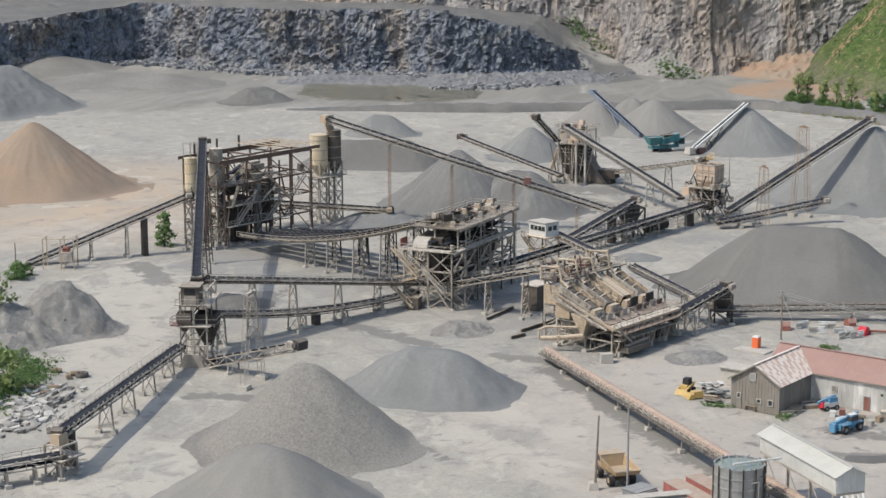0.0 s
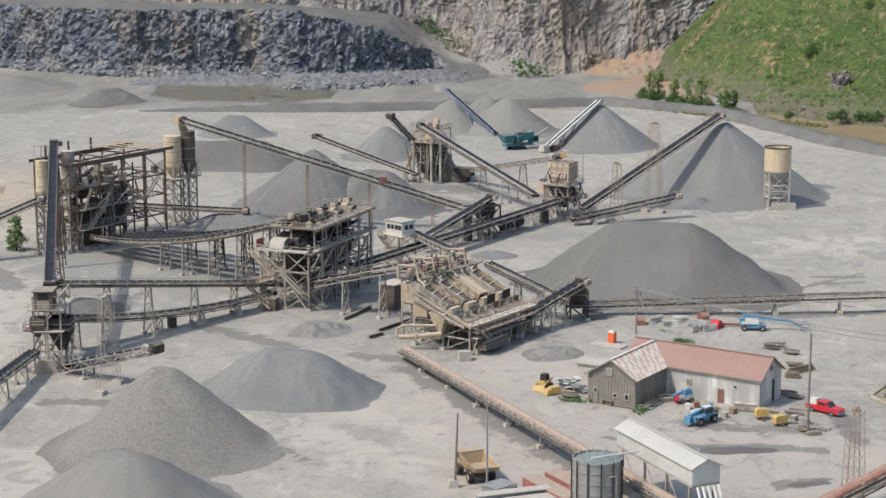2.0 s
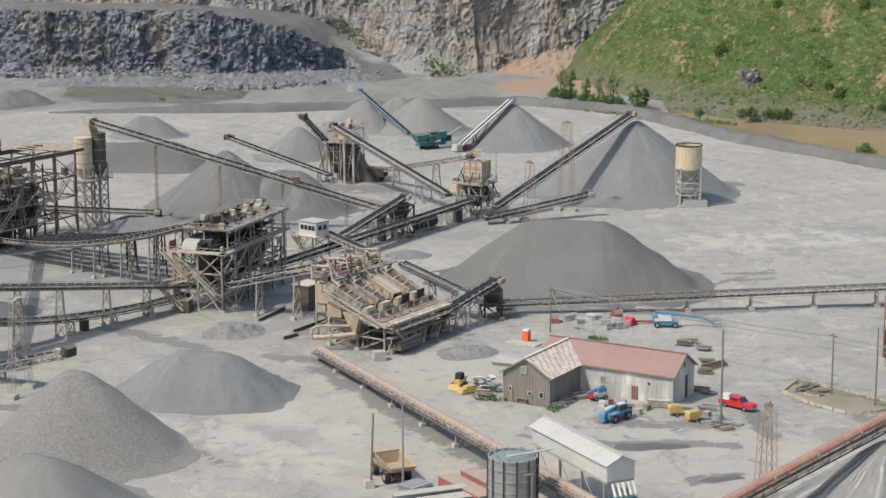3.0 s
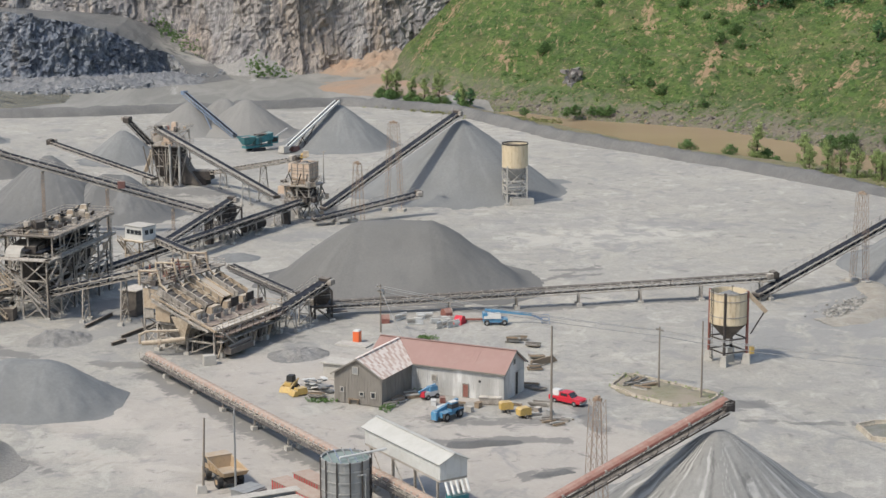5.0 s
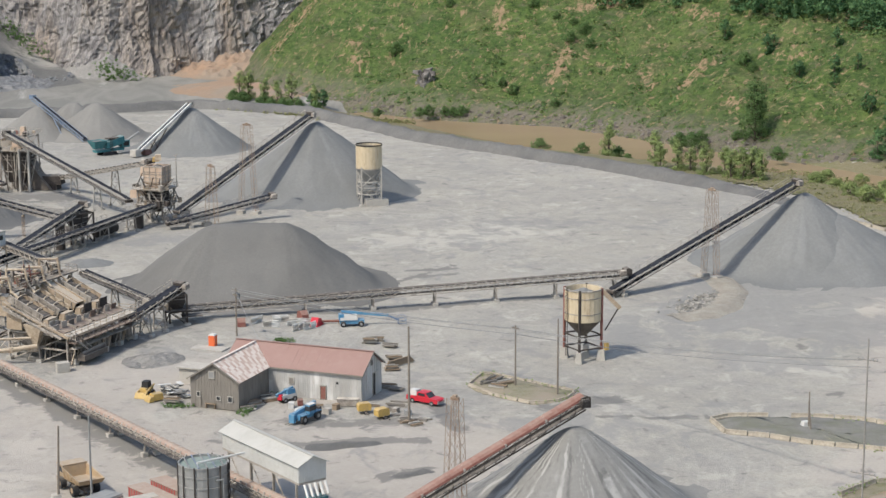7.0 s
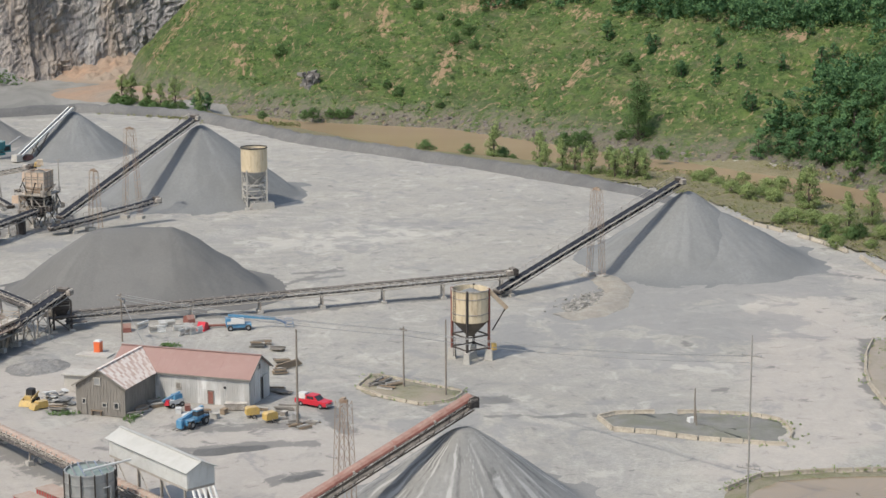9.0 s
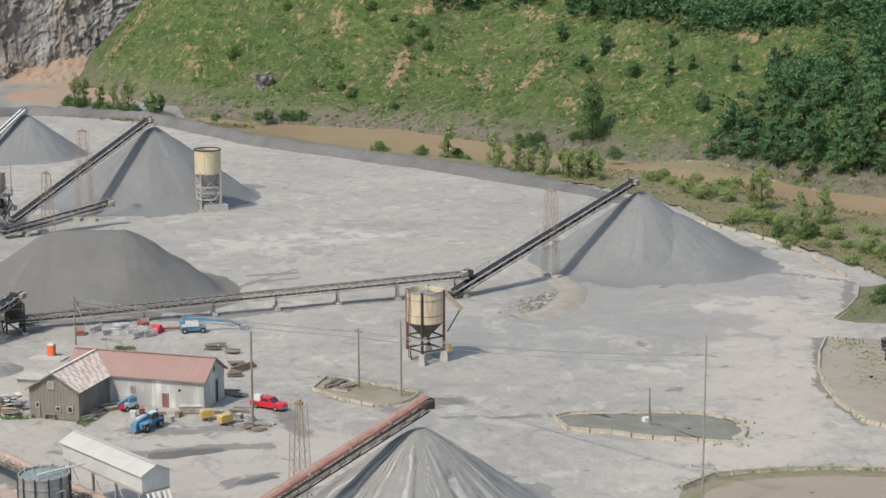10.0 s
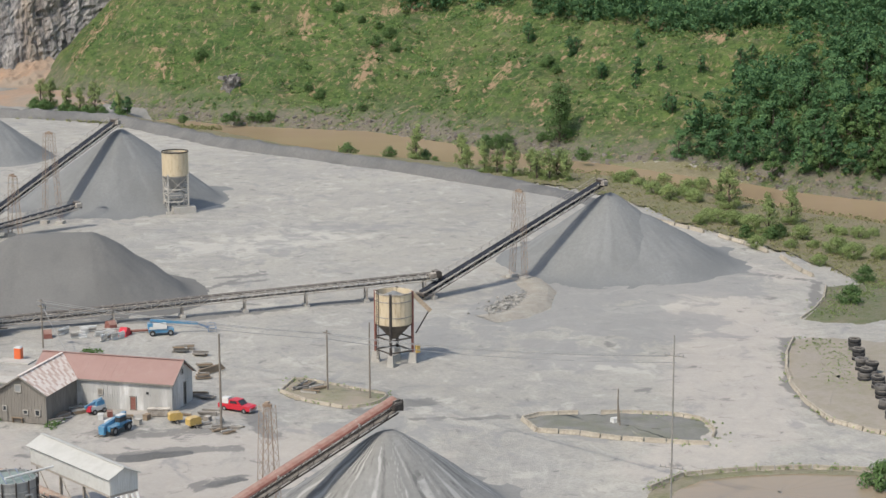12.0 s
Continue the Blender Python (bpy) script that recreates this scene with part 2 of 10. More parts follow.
FINE = gravel("fine_grey_sand", (0.150, 0.149, 0.143), (0.180, 0.178, 0.170), (0.128, 0.127, 0.122), 0.06, 2.5, 0.25, 0.06, 0.12)
MIDFINE = gravel("grey_stone_dust", (0.213, 0.209, 0.197), (0.25, 0.245, 0.231), (0.178, 0.175, 0.167), 0.06, 2.5, 0.3, 0.08, 0.12)
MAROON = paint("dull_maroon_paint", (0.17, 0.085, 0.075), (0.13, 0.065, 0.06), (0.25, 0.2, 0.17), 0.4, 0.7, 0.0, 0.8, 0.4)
PALE_HEAP = gravel("pale_grey_stone", (0.235, 0.234, 0.224), (0.285, 0.282, 0.270), (0.19, 0.189, 0.182), 0.08, 1.6, 0.4, 0.12, 1.0)
FAR_EARTH = gravel("far_grey_earth", (0.20, 0.197, 0.183), (0.26, 0.254, 0.236), (0.17, 0.168, 0.16), 0.06, 0.6, 0.7, 0.3)
DARKFINES = gravel("dark_fines", (0.13, 0.128, 0.122), (0.19, 0.187, 0.178), (0.1, 0.1, 0.1), 0.2, 2.0, 0.4, 0.1)
SAND = gravel("orange_sand", (0.305, 0.228, 0.168), (0.275, 0.228, 0.182), (0.245, 0.195, 0.152), 0.08, 1.5, 0.4, 0.12, 0.2)
DIRT = gravel("orange_dirt", (0.36, 0.24, 0.165), (0.30, 0.25, 0.20), (0.25, 0.205, 0.16), 0.05, 0.5, 0.5, 0.3)
PALE_EARTH = gravel("pale_earth", (0.44, 0.415, 0.36), (0.36, 0.33, 0.28), (0.26, 0.24, 0.21), 0.3, 0.9, 0.9, 0.3)
RUBBLE = gravel("rubble", (0.36, 0.352, 0.333), (0.29, 0.283, 0.268), (0.16, 0.158, 0.155), 0.2, 0.9, 0.8, 0.4)
BLUE_RUBBLE = gravel("blue_grey_rubble", (0.24, 0.25, 0.265), (0.31, 0.31, 0.305), (0.11, 0.118, 0.135), 0.12, 0.5, 1.0, 0.6)
BANK = gravel("dark_bank_gravel", (0.155, 0.155, 0.153), (0.215, 0.212, 0.203), (0.125, 0.125, 0.122), 0.12, 1.2, 0.8, 0.3)
RIVER = muddy("brown_water", (0.33, 0.245, 0.155), (0.30, 0.22, 0.14))
POND = muddy("green_brown_water", (0.165, 0.16, 0.125), (0.19, 0.18, 0.14))
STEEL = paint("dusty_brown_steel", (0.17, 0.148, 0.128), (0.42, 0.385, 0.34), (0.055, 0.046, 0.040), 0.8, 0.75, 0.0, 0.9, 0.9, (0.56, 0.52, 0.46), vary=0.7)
# grimy steel, darkened further so its colour holds the shade inside the frames
DARK_STEEL = paint("dark_grimy_shaded_steel", (0.042, 0.038, 0.037), (0.092, 0.080, 0.072), (0.022, 0.02, 0.02), 0.7, 0.8, 0.0, 0.9, 0.4, (0.38, 0.35, 0.31), vary=0.6)
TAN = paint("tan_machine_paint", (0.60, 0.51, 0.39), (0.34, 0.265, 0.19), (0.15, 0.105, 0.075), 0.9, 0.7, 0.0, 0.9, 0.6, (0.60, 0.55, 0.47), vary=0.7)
BELT = paint("rubber_belt", (0.020, 0.023, 0.032), (0.036, 0.040, 0.050), (0.11, 0.11, 0.11), 0.3, 0.9, 0.0, 0.4)
ROLLER = paint("dusty_roller_frame", (0.46, 0.435, 0.395), (0.32, 0.30, 0.27), (0.1, 0.09, 0.08), 0.4, 0.7, 0.0, 1.0, 0.7)
GALV = paint("grey_galvanised_steel", (0.34, 0.345, 0.34), (0.27, 0.275, 0.275), (0.2, 0.17, 0.14), 0.25, 0.5, 0.3, 0.5, 0.3)
SILO_CREAM = paint("cream_silo_paint", (0.62, 0.53, 0.38), (0.54, 0.45, 0.31), (0.22, 0.12, 0.06), 0.55, 0.6, 0.0, 0.5, 0.4, streak=True)
WHITE = paint("white_sheet_metal", (0.62, 0.62, 0.60), (0.54, 0.54, 0.52), (0.36, 0.34, 0.30), 0.35, 0.55, 0.0, 0.3)
SHED_ROOF = paint("dusty_off_white_roof_sheet", (0.47, 0.465, 0.435), (0.42, 0.415, 0.385), (0.34, 0.32, 0.28), 0.4, 0.6, 0.0, 0.3)
RED_ROOF = paint("faded_red_roof", (0.315, 0.205, 0.18), (0.285, 0.18, 0.157), (0.34, 0.26, 0.225), 0.4, 0.65, 0.0, 0.2, vary=0.12)
RUST_ROOF = paint("rusted_pale_roof", (0.74, 0.70, 0.65), (0.64, 0.56, 0.50), (0.40, 0.25, 0.19), 0.6, 0.7, 0.0, 0.9, vary=0.6)
RUSTED_SHEET = paint("rust_brown_roof_sheet", (0.46, 0.33, 0.275), (0.56, 0.45, 0.385), (0.62, 0.54, 0.48), 0.5, 0.75, 0.0, 0.9, vary=0.6)
TIN = paint("weathered_tin_siding", (0.76, 0.755, 0.735), (0.40, 0.395, 0.38), (0.34, 0.27, 0.21), 0.45, 0.65, 0.0, 0.4, 0, streak=True, vary=0.75)
OLDWOOD = paint("grey_weathered_boards", (0.27, 0.25, 0.225), (0.22, 0.203, 0.18), (0.13, 0.118, 0.105), 0.5, 0.85, 0.0, 0.8, 0, streak=True, vary=0.4)
RED_COVER = paint("dusty_red_belt_cover", (0.37, 0.27, 0.225), (0.31, 0.21, 0.17), (0.45, 0.40, 0.35), 0.7, 0.8, 0.0, 0.7, 0.5, vary=0.5)
RUST_PIPE = paint("rust_red_cover", (0.265, 0.115, 0.095), (0.20, 0.085, 0.070), (0.36, 0.25, 0.20), 0.45, 0.75, 0.0, 0.6, 0.4)
RUST_TAN = paint("rusty_tan_steel", (0.38, 0.31, 0.24), (0.27, 0.19, 0.14), (0.22, 0.13, 0.085), 0.5, 0.75, 0.0, 0.9, 0.4, vary=0.5)
CONCRETE = paint("pale_concrete", (0.48, 0.46, 0.42), (0.40, 0.38, 0.345), (0.24, 0.22, 0.19), 0.5, 0.9, 0.0, 0.8, vary=0.4)
CREAM_KERB = paint("cream_barrier_concrete", (0.49, 0.44, 0.36), (0.34, 0.305, 0.25), (0.20, 0.175, 0.14), 0.75, 0.9, 0.0, 0.8, vary=0.6)
POLE = paint("weathered_pole_wood", (0.25, 0.22, 0.185), (0.19, 0.165, 0.14), (0.1, 0.08, 0.06), 0.4, 0.9, 0.0, 2.0)
GREY_POLE = paint("silvered_pole_wood", (0.30, 0.285, 0.265), (0.24, 0.228, 0.21), (0.14, 0.13, 0.12), 0.4, 0.9, 0.0, 2.0)
BLUE = paint("blue_machine_paint", (0.06, 0.215, 0.38), (0.12, 0.29, 0.44), (0.3, 0.32, 0.34), 0.4, 0.45, 0.0, 0.8, 0.3)
STACKER_BLUE = paint("dusty_blue_steel", (0.12, 0.18, 0.29), (0.19, 0.25, 0.34), (0.3, 0.3, 0.3), 0.5, 0.6, 0.0, 0.8, 0.5)
TEAL = paint("teal_machine_paint", (0.03, 0.15, 0.17), (0.05, 0.20, 0.22), (0.2, 0.22, 0.22), 0.4, 0.5, 0.0, 0.8, 0.4)
YELLOW = paint("yellow_machine_paint", (0.56, 0.38, 0.11), (0.46, 0.32, 0.12), (0.22, 0.16, 0.10), 0.6, 0.55, 0.0, 0.8, 0.4)
HAUL = paint("dusty_ochre_truck_paint", (0.40, 0.285, 0.165), (0.36, 0.27, 0.18), (0.22, 0.16, 0.11), 0.6, 0.7, 0.0, 0.7, 0.6)
RED = paint("red_car_paint", (0.55, 0.03, 0.045), (0.5, 0.03, 0.05), (0.4, 0.1, 0.1), 0.1, 0.3, 0.0, 0.5)
ORANGE = paint("orange_plastic", (0.75, 0.16, 0.05), (0.68, 0.15, 0.06), (0.5, 0.25, 0.15), 0.2, 0.5, 0.0, 0.6)
RUBBER = paint("black_rubber", (0.03, 0.03, 0.032), (0.05, 0.05, 0.052), (0.12, 0.115, 0.11), 0.5, 0.85, 0.0, 1.0, 0.4)
# near-black for black parts; at openings it stands for the unlit inside
DARK = paint("dark_opening", (0.02, 0.02, 0.022), (0.03, 0.03, 0.03), (0.05, 0.05, 0.05), 0.2, 0.6)
GLASS = paint("dark_window_glass", (0.03, 0.035, 0.04), (0.05, 0.055, 0.06), (0.08, 0.08, 0.08), 0.1, 0.12)
LUMBER = paint("old_lumber", (0.33, 0.25, 0.17), (0.24, 0.19, 0.14), (0.12, 0.1, 0.08), 0.5, 0.9, vary=0.6)
BARK = paint("bark", (0.11, 0.09, 0.07), (0.07, 0.06, 0.05), (0.05, 0.04, 0.03), 0.5, 0.9)
LEAF_DARK = leafy("dark_leaves", (0.070, 0.165, 0.078), (0.185, 0.320, 0.130))
LEAF_MID = leafy("green_leaves", (0.105, 0.190, 0.070), (0.20, 0.31, 0.115))
LEAF_PALE = leafy("yellow_green_leaves", (0.24, 0.33, 0.125), (0.40, 0.47, 0.20))
SCRUB = leafy("scrub_leaves", (0.21, 0.235, 0.095), (0.42, 0.39, 0.20))


# ---- mesh helpers ----
class Geo:
    """Gathers corners and faces of one mesh."""

    def __init__(self):
        self.v, self.f, self.smooth = [], [], False

    def add(self, verts, faces):
        o = len(self.v)
        self.v.extend(verts)
        self.f.extend([tuple(i + o for i in q) for q in faces])
        return self

    def box(self, c, s, turn=0.0, taper=1.0):
        ca, sa = math.cos(turn), math.sin(turn)
        out = []
        for dz in (-0.5, 0.5):
            k = taper if dz > 0 else 1.0
            for dx, dy in ((-0.5, -0.5), (0.5, -0.5), (0.5, 0.5), (-0.5, 0.5)):
                x, y = dx * s[0] * k, dy * s[1] * k
                out.append((c[0] + x * ca - y * sa, c[1] + x * sa + y * ca, c[2] + dz * s[2]))
        return self.add(out, [(3, 2, 1, 0), (4, 5, 6, 7), (0, 1, 5, 4), (1, 2, 6, 5), (2, 3, 7, 6), (3, 0, 4, 7)])

    def beam(self, p, q, w, h=None):
        h = h or w
        p, q = Vector(p), Vector(q)
        d = (q - p).normalized()
        side = d.cross(Vector((0, 0, 1)))
        side = Vector((1, 0, 0)) if side.length < 1e-4 else side.normalized()
        up = side.cross(d)
        out = []
        for e in (p, q):
            for a, b in ((-1, -1), (1, -1), (1, 1), (-1, 1)):
                out.append(tuple(e + side * (a * w / 2) + up * (b * h / 2)))
        return self.add(out, [(0, 1, 2, 3), (7, 6, 5, 4), (4, 5, 1, 0), (5, 6, 2, 1), (6, 7, 3, 2), (7, 4, 0, 3)])

    def tube(self, p, q, r, r2=None, n=12, caps=True):
        r2 = r if r2 is None else r2
        p, q = Vector(p), Vector(q)
        d = (q - p).normalized()
        a = d.cross(Vector((0, 0, 1)))
        a = Vector((1, 0, 0)) if a.length < 1e-4 else a.normalized()
        b = d.cross(a)
        out = []
        for e, rr in ((p, r), (q, r2)):
            for i in range(n):
                th = 2 * math.pi * i / n
                out.append(tuple(e + a * (rr * math.cos(th)) + b * (rr * math.sin(th))))
        faces = [(i, n + i, n + (i + 1) % n, (i + 1) % n) for i in range(n)]
        if caps:
            faces += [tuple(range(n)), tuple(reversed(range(n, 2 * n)))]
        return self.add(out, faces)

    def lathe(self, rings, n=20, c=(0, 0)):
        out, faces = [], []
        for r, z in rings:
            for i in range(n):
                th = 2 * math.pi * i / n
                out.append((c[0] + r * math.cos(th), c[1] + r * math.sin(th), z))
        for k in range(len(rings) - 1):
            for i in range(n):
                j = (i + 1) % n
                faces.append((k * n + i, k * n + j, (k + 1) * n + j, (k + 1) * n + i))
        return self.add(out, faces)

    def strip(self, pts, w, h):
        """A flat bar along a line of places, one closed body."""
        out, faces = [], []
        for i, p in enumerate(pts):
            d = (Vector(pts[min(i + 1, len(pts) - 1)]) - Vector(pts[max(i - 1, 0)])).normalized()
            side = d.cross(Vector((0, 0, 1))).normalized() * (w / 2)
            for a, b in ((-1, -h / 2), (1, -h / 2), (1, h / 2), (-1, h / 2)):
                out.append((p[0] + side.x * a, p[1] + side.y * a, p[2] + b))
        for i in range(len(pts) - 1):
            for k in range(4):
                faces.append((i * 4 + k, i * 4 + (k + 1) % 4, i * 4 + 4 + (k + 1) % 4, i * 4 + 4 + k))
        n = len(pts) * 4
        return self.add(out, faces + [(3, 2, 1, 0), (n - 4, n - 3, n - 2, n - 1)])

    def quad(self, a, b, c, d):
        return self.add([a, b, c, d], [(0, 1, 2, 3)])

    def prism(self, outline, y0, y1):
        """An outline in x and z, drawn out along y."""
        n = len(outline)
        out = [(x, y0, z) for x, z in outline] + [(x, y1, z) for x, z in outline]
        faces = [tuple(range(n)), tuple(reversed(range(n, 2 * n)))]
        faces += [((i + 1) % n, i, n + i, n + (i + 1) % n) for i in range(n)]
        return self.add(out, faces)


def mesh_of(name, geo, material):
    me = bpy.data.meshes.new(name)
    me.from_pydata([tuple(v) for v in geo.v], [], geo.f)
    me.materials.append(material)
    if geo.smooth:
        me.shade_smooth()
    return me


def part(name, geo, material, parent=None, label=""):
    ob = new(name, mesh_of(name, geo, material))
    ob.parent = parent
    if label:
        ob["label"] = label
    return ob


def share(name, me, parent, m=None):
    ob = new(name, me)
    ob.parent = parent
    if m is not None:
        ob.matrix_local = m
    return ob


def thing(name, at, turn, label, category, group="", kind=""):
    """An empty at the base of a thing; its parts are drawn in its own axes. turn: radians about z."""
    ob = new(name)
    ob.empty_display_size = 0.5
    ob.matrix_world = Matrix.LocRotScale(Vector((at[0], at[1], at[2] if len(at) > 2 else 0.0)), Euler((0, 0, turn)), None)
    return tagged(ob, label, category, group, kind)


# ---- land ----
def along(pts, step):
    """Even places along a line in the plan: rows of all the numbers, interpolated."""
    least = min(len(p) for p in pts)
    pts = np.array([p[:least] for p in pts], float)
    run = np.concatenate([[0], np.cumsum(np.hypot(*np.diff(pts[:, :2], axis=0).T))])
    s = np.linspace(0, run[-1], max(2, int(run[-1] / step) + 1))
    return np.stack([np.interp(s, run, pts[:, k]) for k in range(pts.shape[1])], -1)


def off_line(x, y, pts):
    """Distance from a line in the plan, positive on its left; and how far along it is the nearest place."""
    pts = np.array(pts, float)[:, :2]
    best, side, where, run = np.full(x.shape, 1e9), np.ones(x.shape), np.zeros(x.shape), 0.0
    for p, q in zip(pts[:-1], pts[1:]):
        d = q - p
        n = np.hypot(*d)
        t = np.clip(((x - p[0]) * d[0] + (y - p[1]) * d[1]) / n ** 2, 0, 1)
        dx, dy = x - p[0] - t * d[0], y - p[1] - t * d[1]
        dist = np.hypot(dx, dy)
        close = dist < best - 1e-9
        side = np.where(close, np.where(d[0] * dy - d[1] * dx >= 0, 1, -1), side)
        where = np.where(close, run + t * n, where)
        best = np.where(close, dist, best)
        run += n
    return best * side, where


def waves(x, y, size, seed, octaves=4, fade=0.5):
    """Cheap smooth unevenness, about -1 to 1."""
    rng = np.random.RandomState(seed)
    out, amp = 0.0, 1.0
    for _ in range(octaves):
        for _ in range(4):
            a, ph = rng.uniform(0, 2 * math.pi, 2)
            k = 2 * math.pi / size * rng.uniform(0.7, 1.4)
            out = out + amp * 0.4 * np.sin(k * (x * math.cos(a) + y * math.sin(a)) + ph + 1.3 * np.sin(k * 0.6 * (y * math.cos(a) - x * math.sin(a)) + ph * 2))
        size, amp = size * 0.5, amp * fade
    return out


def smooth(a, b, v):
    t = np.clip((v - a) / (b - a), 0, 1)
    return t * t * (3 - 2 * t)


def sheet(name, xs, ys, z, material, keep=None, smoothed=True, every=False):
    """A height field as one mesh; xs, ys: 2D arrays of the corners."""
    n, m = xs.shape
    verts = np.stack([xs.ravel(), ys.ravel(), z.ravel()], -1)
    i = np.arange(n * m).reshape(n, m)
    quads = np.stack([i[:-1, :-1], i[1:, :-1], i[1:, 1:], i[:-1, 1:]], -1).reshape(-1, 4)
    if keep is not None:
        k = keep.ravel()
        quads = quads[k[quads].all(1) if every else k[quads].any(1)]
    me = bpy.data.meshes.new(name)
    me.from_pydata(verts.tolist(), [], quads.tolist())
    me.materials.append(material)
    if smoothed:
        me.shade_smooth()
    return new(name, me)


HILL_FOOT = [(-6, 960), (-14, 770), (-9, 714), (8, 690), (53, 632), (97, 607), (125, 562), (144, 531), (170, 504), (188, 462), (207, 440), (262, 380), (420, 250)]


def hill_shape(x, y):
    s, _ = off_line(x, y, HILL_FOOT)
    rough = waves(x, y, 45, 11) * 1.4 + waves(x, y, 13, 14, 3, 0.7) * 0.55
    top = 33 + 2.5 * waves(x, y, 90, 13) + 45 * (1 - smooth(720, 600, y))
    rise = -2.2 + np.minimum(s * 0.9, 3.4) + np.maximum(s - 4, 0) * (0.60 + 0.42 * smooth(665, 715, y))
    soft = np.where(rise < top, rise, top + (rise - top) * 0.16)
    return np.where(s > -1, soft + rough * smooth(3, 16, s), -4.0), s


RIVER_LINE = [(35, 655, 9), (62, 618, 14), (100, 571, 25), (132, 527, 15), (158, 496, 8), (186, 442, 14), (225, 385, 16), (330, 290, 18)]


def river_depth(x, y):
    pts = along(RIVER_LINE, 6.0)
    best = np.full(x.shape, 1e9)
    for px, py, half in pts:
        best = np.minimum(best, np.hypot(x - px, y - py) - half)
    return best


def floor_height(x, y):
    z = 0.12 * waves(x, y, 60, 3) + 0.05 * waves(x, y, 9, 4)
    return z - 3.2 * smooth(8, -2, river_depth(x, y))


def mark(x, y, lines):
    """How strongly places lie in spreads along lines in the plan: rows of (from, to, half width, strength)."""
    out = np.zeros(x.shape)
    for a, b, w, k in lines:
        d = np.array([b[0] - a[0], b[1] - a[1]])
        u = np.clip(((x - a[0]) * d[0] + (y - a[1]) * d[1]) / max(d @ d, 1e-6), 0, 1)
        r = np.hypot(x - a[0] - u * d[0], y - a[1] - u * d[1])
        out = np.maximum(out, k * np.clip(1.35 - 0.85 * r / w, 0, 1))
    return out


def attribute(ob, name, values):
    at = ob.data.attributes.new(name, "FLOAT", "POINT")
    at.data.foreach_set("value", np.ascontiguousarray(values.ravel(), dtype=np.float32))


# darker ground: marks on the yard, strips along conveyors and kerbs, plant floor
DARK_SPREAD = [((-83.4, 320.3, 0.00), (-65.1, 308.2, 0.00), 2.0, 1), ((-52.6, 304.3, 0.00), (-43.0, 301.5, 0.00), 1.5, 1), ((-41.7, 296.2, 0.00), (-25.2, 269.5, 0.00), 3.0, 0.95), ((-25.2, 269.5, 0.00), (-10.7, 247.6, 0.00), 3.2, 0.95), ((-138.8, 364.6, 0.00), (-128.6, 348.4, 0.00), 2.6, 1),
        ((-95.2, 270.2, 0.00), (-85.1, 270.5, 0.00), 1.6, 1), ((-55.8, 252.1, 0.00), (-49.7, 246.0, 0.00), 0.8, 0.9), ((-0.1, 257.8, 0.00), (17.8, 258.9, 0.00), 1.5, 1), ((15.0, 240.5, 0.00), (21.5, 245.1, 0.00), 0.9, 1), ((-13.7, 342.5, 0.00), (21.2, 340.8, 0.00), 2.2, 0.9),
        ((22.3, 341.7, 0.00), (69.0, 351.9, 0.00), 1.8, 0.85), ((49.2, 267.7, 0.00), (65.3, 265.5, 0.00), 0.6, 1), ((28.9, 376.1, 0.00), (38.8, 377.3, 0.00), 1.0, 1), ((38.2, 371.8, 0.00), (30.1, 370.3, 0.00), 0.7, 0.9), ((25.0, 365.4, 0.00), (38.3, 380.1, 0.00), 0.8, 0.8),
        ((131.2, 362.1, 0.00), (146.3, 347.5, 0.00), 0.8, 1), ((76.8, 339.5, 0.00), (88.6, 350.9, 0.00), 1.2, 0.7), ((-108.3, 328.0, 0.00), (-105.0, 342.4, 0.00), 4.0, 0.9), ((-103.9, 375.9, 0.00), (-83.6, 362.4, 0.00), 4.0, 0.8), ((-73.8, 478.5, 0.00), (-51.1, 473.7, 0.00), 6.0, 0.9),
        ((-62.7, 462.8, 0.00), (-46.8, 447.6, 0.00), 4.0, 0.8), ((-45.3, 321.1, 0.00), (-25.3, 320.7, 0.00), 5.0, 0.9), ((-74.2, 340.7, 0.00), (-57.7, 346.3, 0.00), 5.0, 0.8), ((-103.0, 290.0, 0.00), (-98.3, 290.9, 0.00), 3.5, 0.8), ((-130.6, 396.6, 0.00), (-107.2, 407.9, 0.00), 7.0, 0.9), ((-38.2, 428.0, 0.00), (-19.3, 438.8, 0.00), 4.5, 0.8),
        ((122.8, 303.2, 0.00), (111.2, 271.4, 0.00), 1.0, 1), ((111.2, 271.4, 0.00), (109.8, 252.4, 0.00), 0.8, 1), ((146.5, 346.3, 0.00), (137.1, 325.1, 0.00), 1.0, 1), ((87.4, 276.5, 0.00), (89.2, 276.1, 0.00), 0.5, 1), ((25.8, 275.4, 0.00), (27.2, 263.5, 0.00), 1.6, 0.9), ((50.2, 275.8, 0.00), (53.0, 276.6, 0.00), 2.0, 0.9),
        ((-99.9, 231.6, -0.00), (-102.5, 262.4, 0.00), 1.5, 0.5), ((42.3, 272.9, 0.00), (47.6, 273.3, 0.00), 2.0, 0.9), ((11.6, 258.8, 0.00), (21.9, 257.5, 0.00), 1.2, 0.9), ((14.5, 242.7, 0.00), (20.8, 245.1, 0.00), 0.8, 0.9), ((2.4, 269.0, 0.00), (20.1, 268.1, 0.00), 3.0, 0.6)]
